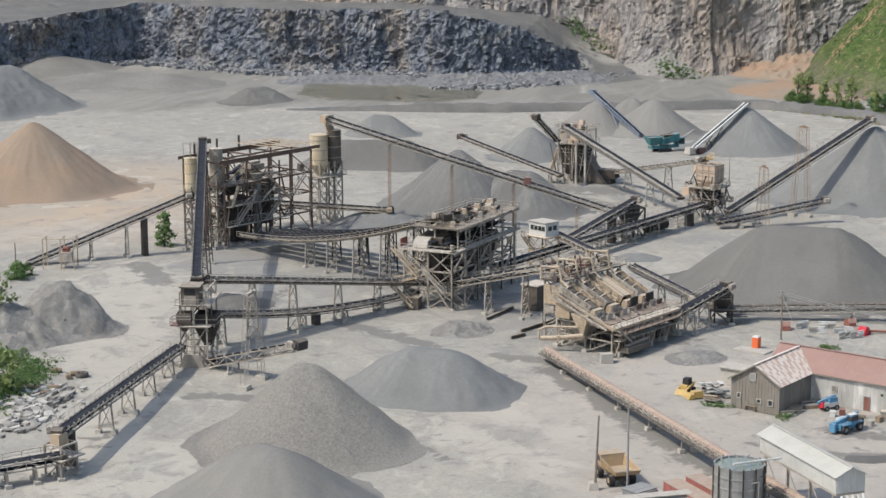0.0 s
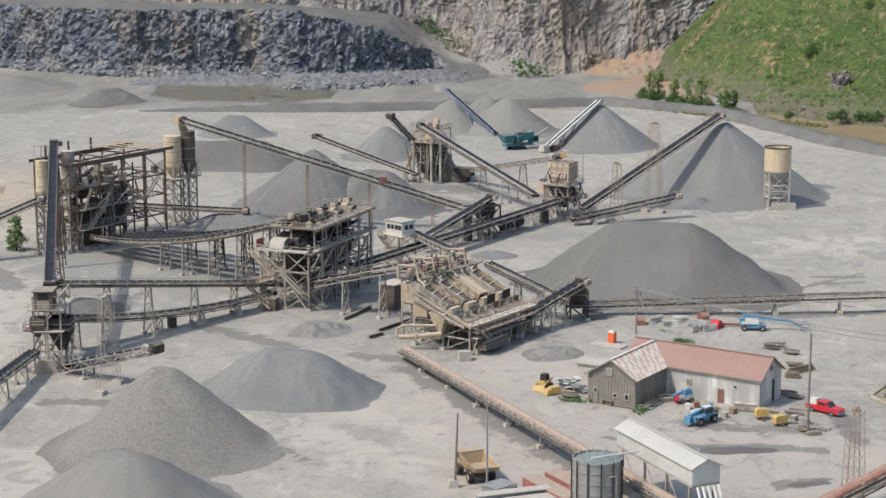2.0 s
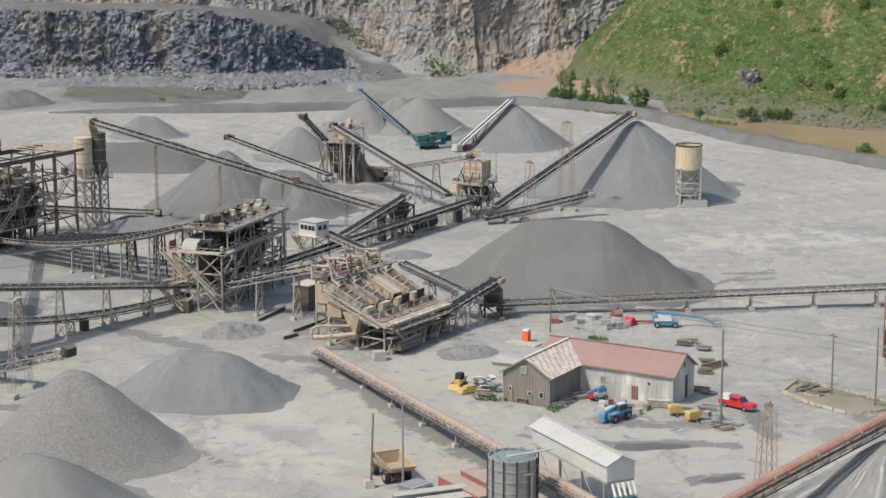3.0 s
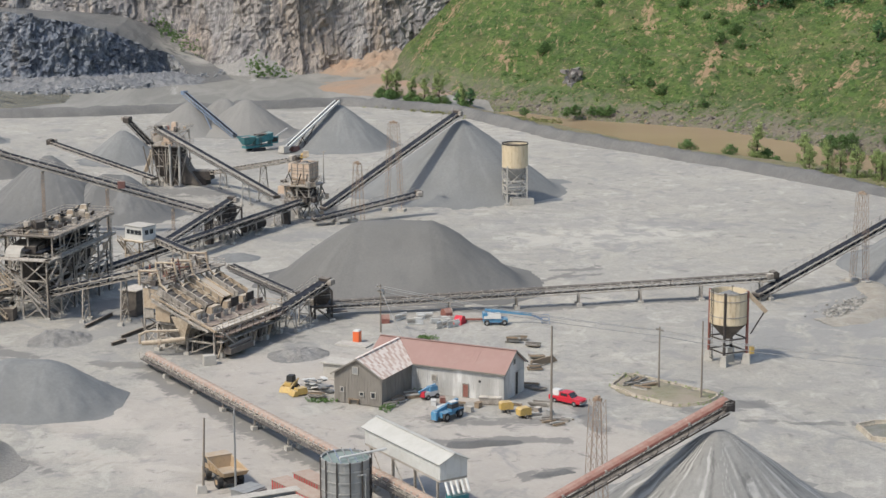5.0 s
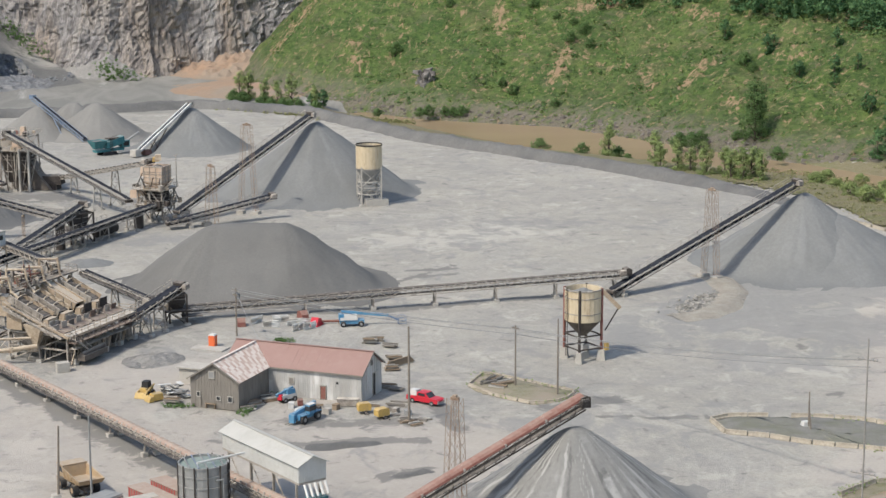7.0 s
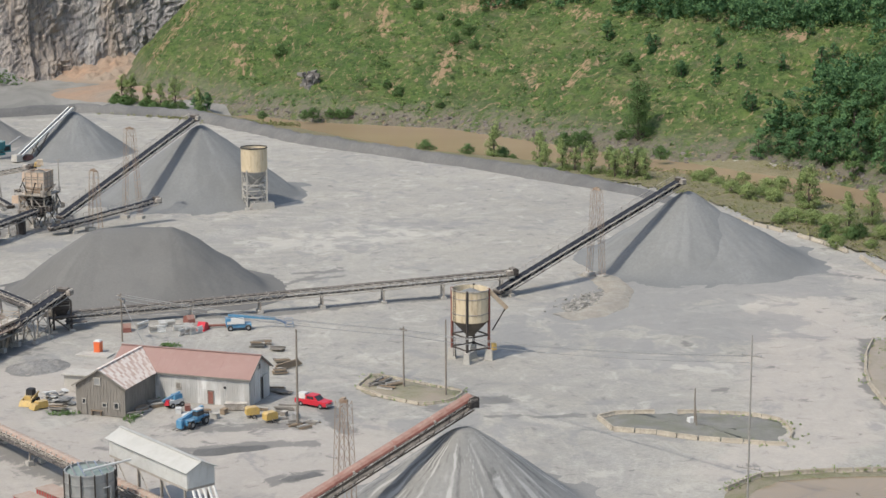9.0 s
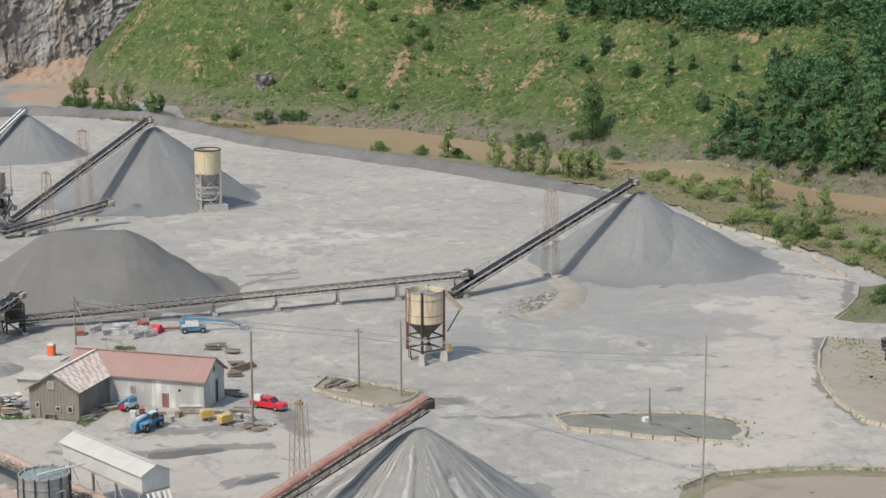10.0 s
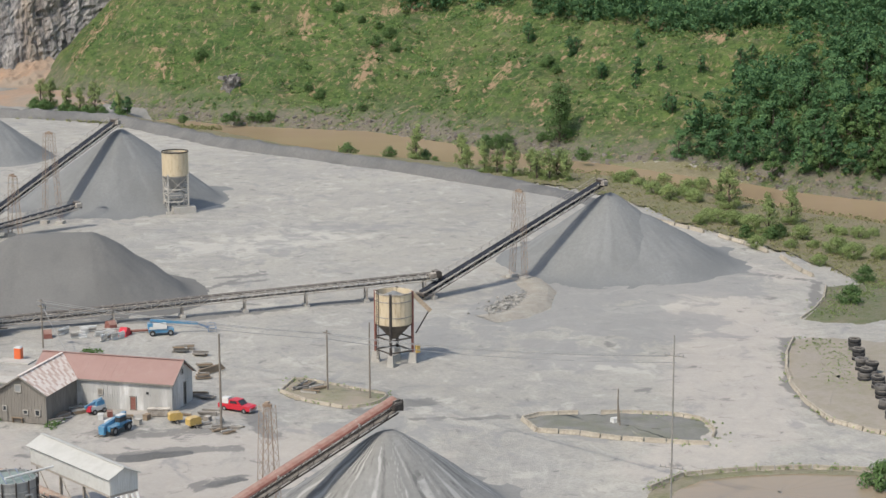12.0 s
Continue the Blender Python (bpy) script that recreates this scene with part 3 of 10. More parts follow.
PALE = [((-137.5, 357.9, 0.00), (-117.0, 287.3, 0.00), 9.0, 0.9), ((-112.3, 288.2, 0.00), (-94.8, 225.2, 0.00), 7.0, 0.8), ((-67.7, 293.0, 0.00), (-33.8, 257.7, 0.00), 5.0, 0.5), ((-54.9, 259.4, -0.00), (-35.8, 244.0, 0.00), 5.0, 0.6), ((27.6, 405.0, 0.00), (56.8, 416.8, 0.00), 9.0, 0.7), ((80.7, 296.1, 0.00), (88.9, 290.5, 0.00), 4.0, 0.8),
        ((31.6, 350.2, 0.00), (45.0, 344.8, 0.00), 3.0, 0.6), ((-282.1, 648.6, 0.00), (-221.7, 678.1, 0.00), 10.0, 0.7), ((-105.3, 848.6, 0.00), (-81.0, 788.4, 0.00), 10.0, 1.0), ((100.9, 330.4, 0.00), (110.7, 333.2, 0.00), 3.0, 0.7), ((-84.0, 242.5, 0.00), (-85.7, 222.2, 0.00), 6.0, 0.8), ((146.5, 320.7, 0.00), (159.1, 332.9, 0.00), 6.0, 1.0)]
ROSY = [((-22.0, 252.0), (24.0, 246.0), 20.0, 0.9), ((-40.0, 270.0), (-20.0, 300.0), 14.0, 0.8), ((121.2, 331.0, 0.00), (95.6, 252.5, 0.00), 9.0, 1.0), ((95.6, 252.5, 0.00), (80.6, 236.3, 0.00), 8.0, 0.8), ((128.5, 379.7, 0.00), (143.5, 352.5, 0.00), 5.0, 0.8), ((-13.1, 300.7, 0.00), (12.4, 285.6, 0.00), 7.0, 0.6), ((-19.8, 704.2, 0.00), (9.0, 700.1, 0.00), 14.0, 1.0), ((-175.8, 388.2, 0.00), (-154.3, 406.3, 0.00), 14.0, 0.6)]
GREYER = [((-184.0, 669.6, 0.00), (-24.2, 712.9, 0.00), 34.0, 1.2), ((-301.9, 683.8, 0.00), (-189.9, 691.4, 0.00), 26.0, 1.1), ((-184.3, 704.4, 0.00), (-78.2, 739.5, 0.00), 24.0, 1.2), ((-120.4, 372.8, 0.00), (-73.6, 348.3, 0.00), 16.0, 0.9), ((-63.9, 350.2, 0.00), (-41.8, 317.6, 0.00), 12.0, 0.9), ((58.9, 325.5, 0.00), (85.3, 295.1, 0.00), 9.0, 0.9), ((92.0, 348.0, 0.00), (122.0, 352.0, 0.00), 14.0, 1.3), ((84.0, 330.0, 0.00), (104.0, 318.0, 0.00), 12.0, 1.1), ((34.4, 265.4, 0.00), (58.1, 260.4, 0.00), 6.0, 0.6), ((37.0, 398.2, 0.00), (64.2, 423.4, 0.00), 10.0, 0.6), ((-70.3, 422.0, 0.00), (-30.7, 415.3, 0.00), 10.0, 0.8), ((-190.4, 647.0, 0.00), (-30.8, 675.4, 0.00), 14.0, 0.9), ((-294.3, 716.9, 0.00), (-201.7, 701.3, 0.00), 14.0, 0.8)]
GREYER = [(a, b, w, k if k > 1 else 0.7 * k) for a, b, w, k in GREYER]
cells = lambda a, b, c, d, step, far0, far1: np.concatenate([np.linspace(far0, a - step * 2, 14), np.arange(a, b, step * 2), np.arange(b, c, step), np.arange(c, d, step * 2), np.linspace(d + step * 2, far1, 14)])
gx, gy = np.meshgrid(cells(-430, -170, 190, 330, 1.25, -5000, 5000), cells(175, 200, 530, 960, 1.25, -1500, 5000), indexing="ij")
floor = sheet("ground", gx, gy, floor_height(gx, gy), YARD)
for nm, rows in (("dark_spread", DARK_SPREAD), ("pale", PALE), ("rosy", ROSY), ("grey", GREYER)):
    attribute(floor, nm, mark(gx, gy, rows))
attribute(floor, "far", smooth(646, 668, np.hypot(gx, gy) + 10 * waves(gx, gy, 60, 51)))
tagged(floor, "pale grey dusty packed quarry floor with wheel tracks", "ground", kind="structure")

# river
w = along(RIVER_LINE, 8.0)
d = np.gradient(w[:, :2], axis=0)
d = np.stack([-d[:, 1], d[:, 0]], -1) / np.hypot(d[:, 0], d[:, 1])[:, None]
k = np.linspace(-1, 1, 7)[None, :]
rx, ry = w[:, :1] + d[:, :1] * k * (w[:, 2:] + 7), w[:, 1:2] + d[:, 1:] * k * (w[:, 2:] + 7)
tagged(sheet("water_1", rx, ry, np.full(rx.shape, -2.0), RIVER), "muddy brown river water under a grassy hill", "water", kind="structure")

# hillside
hx, hy = np.meshgrid(np.arange(-30, 420, 2.0), np.arange(240, 960, 2.0), indexing="ij")
hz, s = hill_shape(hx, hy)
hill = sheet("hillside", hx, hy, hz, GRASS, s > -3)
attribute(hill, "foot", smooth(16, 3, s))
SCARS = [((85.4, 675.9, 32.17), (85.0, 662.5, 25.07), 2.2, 1), ((106.4, 644.7, 23.07), (99.1, 630.7, 13.83), 2.4, 1), ((31.8, 692.8, 18.48), (35.2, 683.8, 12.12), 2.4, 0.9), ((111.0, 665.8, 32.30), (126.5, 660.6, 35.45), 2.0, 1), ((140.9, 594.4, 19.32), (135.3, 590.6, 13.40), 2.4, 0.9), ((195.5, 579.9, 31.37), (198.3, 550.2, 31.92), 1.8, 1),
         ((146.7, 636.3, 33.75), (151.7, 623.5, 31.74), 2.0, 0.8), ((166.8, 575.2, 23.45), (162.6, 580.2, 23.83), 1.6, 0.7), ((10.5, 749.1, 20.52), (3.5, 727.3, 11.65), 4.0, 0.9), ((19.5, 747.8, 29.27), (10.5, 749.1, 20.52), 3.5, 0.9), ((143.9, 568.4, 11.19), (144.4, 563.3, 9.05), 1.4, 0.8), ((127.1, 614.0, 15.81), (125.7, 602.8, 10.53), 1.6, 0.7)]
attribute(hill, "scar", mark(hx, hy, SCARS))
tagged(hill, "steep green grassy hillside with bare earth scars", "hillside", kind="structure")
HILL = (hx[:, 0], hy[0], hz)


def hill_height(x, y):
    i = min(max(int((x - HILL[0][0]) / 2.0), 0), len(HILL[0]) - 1)
    j = min(max(int((y - HILL[1][0]) / 2.0), 0), len(HILL[1]) - 1)
    return float(HILL[2][i, j])


# embankment between yard and river
def bank(name, pts, width, height, material, label, seed, taper=25.0):
    p = along(pts, 2.0)
    d = np.gradient(p[:, :2], axis=0)
    d = np.stack([-d[:, 1], d[:, 0]], -1) / np.hypot(d[:, 0], d[:, 1])[:, None]
    prof = np.array([(-1.0, -0.3), (-0.75, 0.25), (-0.5, 0.7), (-0.25, 0.97), (0, 1.0), (0.25, 0.97), (0.5, 0.7), (0.75, 0.2), (1.0, -0.6)])
    x = p[:, :1] + d[:, :1] * prof[None, :, 0] * width
    y = p[:, 1:2] + d[:, 1:] * prof[None, :, 0] * width
    fade = np.minimum(1, np.minimum(np.arange(len(p)), np.arange(len(p))[::-1]) / taper)[:, None]
    z = prof[None, :, 1] * height * fade * (1 + 0.11 * waves(x, y, 12, seed, 4, 0.7))
    x, y = x + 0.25 * waves(x, y, 6, seed + 1), y + 0.25 * waves(x, y, 6, seed + 2)
    return tagged(sheet(name, x, y, z, material), label, "embankment", kind="structure")


bank("embankment_1", [(-183.9, 624.7, 0.00), (-144.5, 628.5, 0.00), (-105.8, 633.8, 0.00), (-62.3, 646.4, 0.00), (-24.2, 659.7, 0.00), (-10.9, 652.8, 0.00), (15, 636), (30, 605), (47, 569), (68, 540), (90, 511), (108, 484), (125, 458), (131, 440)], 4.5, 2.6, BANK, "dark grey gravel embankment along the yard edge", 21)


bank("embankment_2", [(88.3, 366.7, 0.00), (90.4, 360.7, 0.00), (90.5, 350.0, 0.00), (86.0, 337.7, 0.00), (79.7, 330.8, 0.00), (74.5, 329.0, 0.00)], 3.4, 0.5, PALE_EARTH, "low curved ridge of pale earth round the mast foot", 41, 4.0)


bank("embankment_3", [(4.4, 257.1), (8.7, 256.2), (12.7, 257.0), (16.3, 257.6)], 1.7, 0.75, BANK, "low berm of dark gravel beside the yard track", 43, 3.0)
bank("embankment_4", [(14.4, 240.8), (17.9, 242.7), (21.4, 244.7)], 1.1, 0.55, BANK, "short dark gravel berm on the yard", 44, 3.0)

# rock walls of the pit
def rock_wall(name, pts, step, material, label, seed, bulge=2.2, block=1.0, lean=0.12, tall=1.0, groove=0.0):
    p = along(pts, step)
    d = np.gradient(p[:, :2], axis=0)
    for _ in range(6):
        d[1:-1] = (d[:-2] + d[1:-1] + d[2:]) / 3
    nrm = np.stack([d[:, 1], -d[:, 0]], -1) / np.hypot(d[:, 0], d[:, 1])[:, None]
    rows = int(max(p[:, 3] - p[:, 2]) / step) + 2
    xs, ys, zs = (np.zeros((len(p), rows)) for _ in range(3))
    for i, (x, y, z0, z1) in enumerate(p[:, :4]):
        low = min(1.0, (z1 - z0) / 10.0)
        z1 += 0.9 * low * noise.noise(Vector((x * 0.15, y * 0.15, seed)))
        for j in range(rows):
            u = j / (rows - 1)
            z = z0 - 0.5 + (z1 - z0 + 0.5) * u
            at = Vector((x, y, z * 1.0 + seed * 37))
            sway = 2.2 * noise.noise(at * 0.11) + 0.8 * noise.noise(at * 0.4)
            cell = noise.cell(Vector((x * 0.22 + sway, y * 0.22 - sway, z * 0.28 * tall + seed + sway)))
            cell2 = noise.cell(Vector((x * 0.6 + sway * 2, y * 0.6 + seed, z * 0.6 * tall + sway * 2)))
            k = bulge * noise.fractal(at * 0.05, 0.9, 2.0, 4) + block * (cell - 0.5) * 1.3 + block * 0.7 * (cell2 - 0.5) + block * 1.1 * noise.fractal(Vector((at.x * 0.25, at.y * 0.25, at.z * 0.25 * tall)), 0.8, 2.1, 4)
            k += block * 0.75 * noise.fractal(Vector((at.x * 0.7, at.y * 0.7, at.z * (0.7 * tall + 0.1))), 0.7, 2.1, 3)
            k -= groove * max(0.0, 1 - 2.6 * abs(noise.noise(Vector((at.x * 0.13 + 0.02 * at.z, at.y * 0.13, at.z * 0.022))))) ** 2
            k -= 0.5 * groove * max(0.0, 1 - 2.6 * abs(noise.noise(Vector((at.x * 0.33, at.y * 0.33, at.z * 0.05 + 9))))) ** 2
            k = k * low - lean * (z - z0)
            if u < 0.16:
                k += low * (0.16 - u) * 22 * (0.7 + 0.5 * noise.noise(at * 0.12))
            xs[i, j], ys[i, j], zs[i, j] = x + nrm[i, 0] * k, y + nrm[i, 1] * k, z
    tagged(sheet(name, xs, ys, zs, material, smoothed=False), label, "rock wall", kind="structure")
    return np.concatenate([np.stack([xs[:, -1], ys[:, -1], zs[:, -1]], -1), p[:, 4:]], 1)


# each row: foot of the face (plan), its lower and upper heights, and the far side of the bench above it
LOWER = [(-420, 520, 0, 20, -560, 640, 18), (-350, 680, 0, 20, -480, 740, 21), (-331, 718, 0, 20, -440, 800, 22), (-292, 777, 0, 25.3, -370, 905, 25), (-255, 757, 0, 25.6) + (-273.9, 818.3, 26.00), (-218, 742, 0, 25.5) + (-234.5, 800.8, 26.00)]
LOWER += [(x * 0.997, y * 0.997, 0, z) + far for (x, y, z), far in (((-172.1, 753.5, 26.00), (-182.2, 797.6, 26.00)), ((-149.8, 737.6, 26.00), (-161.5, 795.2, 24.20)), ((-132.4, 741.5, 23.00), (-140.9, 799.0, 23.20)), ((-118.7, 752.2, 18.50), (-119.5, 803.8, 20.20)), ((-107.2, 760.7, 12.00), (-110.0, 806.4, 16.00)), ((-100.5, 775.4, 8.00), (-97.2, 802.6, 8.00)), ((-95.0, 769.6, 3.50), (-86.1, 790.7, 3.50)), ((-87.3, 744.8, 0.40), (-73.3, 753.8, 0.40)), ((-83.8, 730.2, 0.00), (-69.4, 741.1, 0.00)))]
LOWER_TOP = rock_wall("quarry_wall_lower", LOWER, 0.8, ROCK_HAZE_BLUE, "blasted blue-grey rock face with haze tint and dark joints", 1, 2.2, 0.85, 0.12, 0.8)
UPPER = [(-560, 640, 18, 50), (-440, 800, 22, 60), (-370, 905, 25, 70), (-295.1, 823.2, 26.00) + (70,), (-206.3, 790.1, 26.00) + (70,), (-161.5, 795.2, 24.20) + (68,), (-133.7, 800.3, 22.70) + (66,), (-119.5, 803.8, 20.20) + (64,), (-110.0, 806.4, 16.00) + (62,), (-97.2, 802.6, 8.00) + (60,), (-86.1, 790.7, 3.50) + (60,), (-75.0, 770.8, 0.00) + (60,), (-62.4, 763.9, 0.00) + (60,), (-44.0, 760.5, 0.00) + (60,), (-28.7, 772.0, 0.00) + (60,), (-12.9, 772.6, 0.00) + (60,), (2.9, 777.5, 0.00) + (60,), (16.4, 779.9, 0.00) + (60,), (60, 752, 0, 60)]
rock_wall("quarry_wall_upper", UPPER, 1.1, ROCK_BROWN, "tall brown-grey fractured quarry cliff", 2, 1.9, 0.6, 0.2, 0.26, 1.3)

# bench and haul ramp above the lower wall, from the wall's edge to the foot of the cliff
u = np.linspace(0, 1, 16)[None, :]
calm = LOWER_TOP[:, :3].copy()
for _ in range(60):
    calm[1:-1] = (calm[:-2] + calm[1:-1] + calm[2:]) / 3
edge = (1 - u) ** 8
bx, by, bz = ((LOWER_TOP[:, k:k + 1] * edge + calm[:, k:k + 1] * (1 - edge)) * (1 - u) + LOWER_TOP[:, k + 3:k + 4] * u for k in range(3))
swell = np.minimum(1, np.maximum(0, np.minimum(u, 1 - u) * 8)) * np.minimum(1, bz / 8)
tagged(sheet("quarry_bench", bx, by, bz + 0.5 * swell * waves(bx, by, 18, 31), gravel("bench_gravel", (0.165, 0.168, 0.168), (0.225, 0.223, 0.213), (0.12, 0.122, 0.122), 0.05, 0.5, 0.9, 0.5, spread=(-92, 788, 6, 20, (0.44, 0.425, 0.39)))), "grey gravel bench and ramp above the rock face", "quarry bench", kind="structure")


# ---- heaps ----
def heap(a, b, r, h, material, label, seed, round_top=1.5, gully=0.5, rough=0.25, name="stockpile", category="stockpile", group="", kind="", cell=0.45, many=1):
    """A tipped heap along a ridge from a to b (plan), r wide on every side, h high."""
    a, b = np.array(a[:2], float), np.array(b[:2], float)
    mid, half = (a + b) / 2, (b - a) / 2
    reach = r * 1.4 + np.hypot(*half)
    n = int(np.clip(reach * 2 / cell, 40, 150 if cell > 0.4 else 240))
    x, y = np.meshgrid(np.linspace(-reach, reach, n), np.linspace(-reach, reach, n), indexing="ij")
    L = max(np.hypot(*half), 1e-6)
    t = np.clip((x * half[0] + y * half[1]) / L ** 2, -1, 1)
    dx, dy = x - t * half[0], y - t * half[1]
    d = np.hypot(dx, dy) * (1 + 0.028 * waves(x, y, r * 1.6, seed, 3))
    d = np.sqrt(d * d + round_top ** 2) - round_top
    p = 1 - d / r
    th = np.arctan2(dy, dx)
    z = h * 0.045 * np.log1p(np.exp(np.clip(p / 0.045, -30, 30))) - 0.06
    ridges = sum(np.sin(th * f + ph) for f, ph in ((9, seed), (17, seed * 2.3), (29, seed * 1.7), (43, seed * 0.9))) / 4
    lumps = np.array([noise.fractal(Vector((a * 0.3, b * 0.3, seed * 7.0)), 0.9, 2.1, 5) for a, b in zip(x.ravel(), y.ravel())]).reshape(x.shape) * 2.2
    z = z + 0.3 * gully * ridges * np.clip(p * (1 - p) * 4, 0, 1) + 0.55 * rough * lumps * smooth(0.01, 0.2, p)
    ob = sheet(name, x, y, z, material, z > -0.055)
    ob.location = (mid[0], mid[1], 0.0)
    table = np.random.RandomState(seed).uniform(-1, 1, 90 * many)
    table = np.concatenate([table, table[:1]])
    turn = (th / (2 * math.pi) + 0.5 + 0.004 * lumps) % 1.0
    fine = np.interp(turn * 90 * many, np.arange(90 * many + 1), table) * (0.65 + 0.5 * waves(x, y, r * 0.6, seed + 3, 3))
    attribute(ob, "streak", np.clip(0.5 * ridges + 0.9 * fine, 0, 1) * smooth(0.02, 0.3, p))
    attribute(ob, "shade_streak", np.clip(-0.5 * ridges - 0.9 * fine, 0, 1) * smooth(0.02, 0.3, p))
    return tagged(ob, label, category, group, kind)


heap((-71.6, 250.0), (-70.2, 250.4), 12.9, 11.7, COARSE, "cone of coarse grey crushed stone beside the conveyors", 1, 1.3, 0.1, 0.2)
heap((-61.6, 281.0), (-57.0, 280.5), 9.0, 6.7, GREY, "low rounded heap of grey crushed stone", 2, 4.0, 0.2, 0.2)
heap((-69.0, 220.5), (-67.0, 219.5), 12.0, 8.7, MIDFINE, "heap of fine dark grey stone dust", 3, 3.0, 0.15, 0.12)
heap((-9.0, 366.0), (3.0, 365.0), 16.6, 12.6, FINE, "large dark grey stockpile of fine stone with a flat ridge", 4, 3.5, 0.3, 0.15)
heap((12.9, 476.7), (13.5, 477.5), 24.0, 18.0, GREY, "tall grey cone of stone under a stacker conveyor", 5, 1.0, 0.15, 0.12)
heap((15, 477), (18, 476), 18.5, 7.0, FINE, "small dark shoulder heap behind the silo", 25, 2.0, 0.2, 0.12)
heap((111.1, 375.3), (112.0, 376.0), 20.0, 14.8, GREY, "blue-grey cone of stone under a stacker conveyor", 6, 1.0, 0.3, 0.12)
heap((112, 375.5), (116, 374.5), 20.0, 11.0, GREY, "low grey shoulder of a stockpile", 26, 3.0, 0.3, 0.12)
heap((37.9, 225.4), (38.8, 225.8), 15.5, 11.4, PALE_HEAP, "streaked pale grey stone cone under a red conveyor", 7, 0.9, 0.2, 0.10, cell=0.19, many=2)
heap((-201.2, 453.0), (-200.5, 453.5), 23.0, 17.2, SAND, "large cone of orange-brown sand", 8, 1.2, 0.5, 0.15)
heap((-22.0, 558.3), (-21.2, 558.0), 16.0, 12.2, GREY, "grey stone cone under a grey stacker", 9, 1.2, 0.3, 0.12)
heap((-87.6, 447.6), (-86.9, 447.6), 18.0, 13.8, STREAKED, "tall grey stockpile behind the plant with pale streaks", 10, 0.8, 0.5, 0.2)
heap((-73.5, 444.8), (-69.0, 444.0), 12.5, 9.6, STREAKED, "lower dark shoulder of the streaked stockpile", 40, 1.2, 0.4, 0.2)
heap((-133, 506.5), (-113.5, 509), 9.5, 7.0, FINE, "long dark grey stone heap behind the plant", 11, 1.5, 0.3, 0.15)
heap((-137.5, 569), (-133.5, 570), 8.6, 6.2, GREY, "small grey stone heap on the far yard", 41, 1.2, 0.2, 0.1)
heap((-82.2, 530.6), (-81.6, 530.4), 10.2, 8.6, GREY, "small grey cone of crushed stone", 12, 1.2, 0.2, 0.1)
heap((-70.4, 590.3), (-69.6, 590), 13.0, 9.4, MIDFINE, "grey cone of stone under a blue stacker", 13, 1.0, 0.3, 0.1)
heap((-52.3, 588.4), (-51.5, 588), 14.5, 10.4, MIDFINE, "grey cone of crushed stone", 14, 1.2, 0.3, 0.1)
heap((-60.4, 598.2), (-59.5, 598), 13.0, 9.6, MIDFINE, "grey cone of crushed stone behind others", 15, 1.2, 0.3, 0.1)
heap((-131.4, 307.7), (-133.9, 306.7), 7.7, 8.9, RUBBLE, "lumpy grey heap of rubble and soil", 16, 1.5, 1.0, 1.0)
heap((-140, 300), (-148, 296), 11.0, 6.0, RUBBLE, "grey soil heap overgrown at its edge", 17, 2.0, 1.0, 0.9)
heap((-280.0, 614.1, 0.00), (-288.7, 596.3, 0.00), 22.0, 15.0, GREY, "grey stockpile with dark rubble on its flank", 18, 2.0, 0.4, 0.3)
heap((-249.5, 692.9, 0.00), (-278.7, 696.0, 0.00), 20.0, 4.2, FAR_EARTH, "long low grey spoil bank before the rock face", 19, 3.0, 0.15, 0.1)
heap((-319.7, 742.3, 0.00), (-349.9, 746.7, 0.00), 26.0, 6.0, FAR_EARTH, "low grey spoil heap before the dark rock face", 20, 4.0, 0.15, 0.1)
heap((-202.5, 644.9, 0.00), (-197.4, 649.3, 0.00), 8.5, 5.0, FINE, "small dark heap beside the pond", 27, 1.5, 0.3, 0.3)
heap((-8.5, 782.3, 0.00), (-13.1, 786.1, 0.00), 28.0, 9.5, DIRT, "bank of orange dirt against the cliff foot", 22, 6.0, 0.6, 1.1, name="dirt_bank", category="dirt bank")
heap((3.9, 717.8, 0.00), (-1.3, 713.1, 0.00), 28.0, 2.6, DIRT, "orange dirt slope at the foot of the hill", 23, 6.0, 0.3, 0.2, name="dirt_bank", category="dirt bank")
heap((-60.9, 773.2, 0.00), (-67.8, 785.9, 0.00), 16.0, 11.0, RUBBLE, "rubble slope at the cliff foot", 24, 2.0, 0.8, 0.7, name="rubble_slope", category="rubble")
heap((-62.4, 319.6, 0.00), (-61.1, 320.7, 0.00), 4.4, 1.7, RUBBLE, "small spill heap under the screen house", 28, 0.8, 0.6, 0.6)
heap((-19.9, 307.8, 0.00), (-18.1, 309.3, 0.00), 3.6, 0.8, RUBBLE, "small grey spill heap on the yard", 29, 0.8, 0.6, 0.5)
heap((-107.4, 332.0, 0.00), (-109.5, 331.6, 0.00), 5.5, 2.2, DARKFINES, "dark spill heap behind the conveyors", 30, 0.8, 0.3, 0.2)
heap((-36.4, 389.8, 0.00), (-38.2, 389.5, 0.00), 4.0, 1.2, GREY, "small spill heap by the conveyor", 32, 0.8, 0.3, 0.2)
heap((-96.4, 418.5, 0.00), (-104.2, 417.1, 0.00), 6.5, 3.0, GREY, "low grey heap under the transfer conveyor", 33, 1.5, 0.3, 0.2)
heap((-144.0, 715.5, 0.00), (-124.8, 720.9, 0.00), 14.0, 3.6, BLUE_RUBBLE, "slope of blue-grey rubble under the rock face", 34, 3.0, 0.5, 0.9, name="rubble_slope", category="rubble")
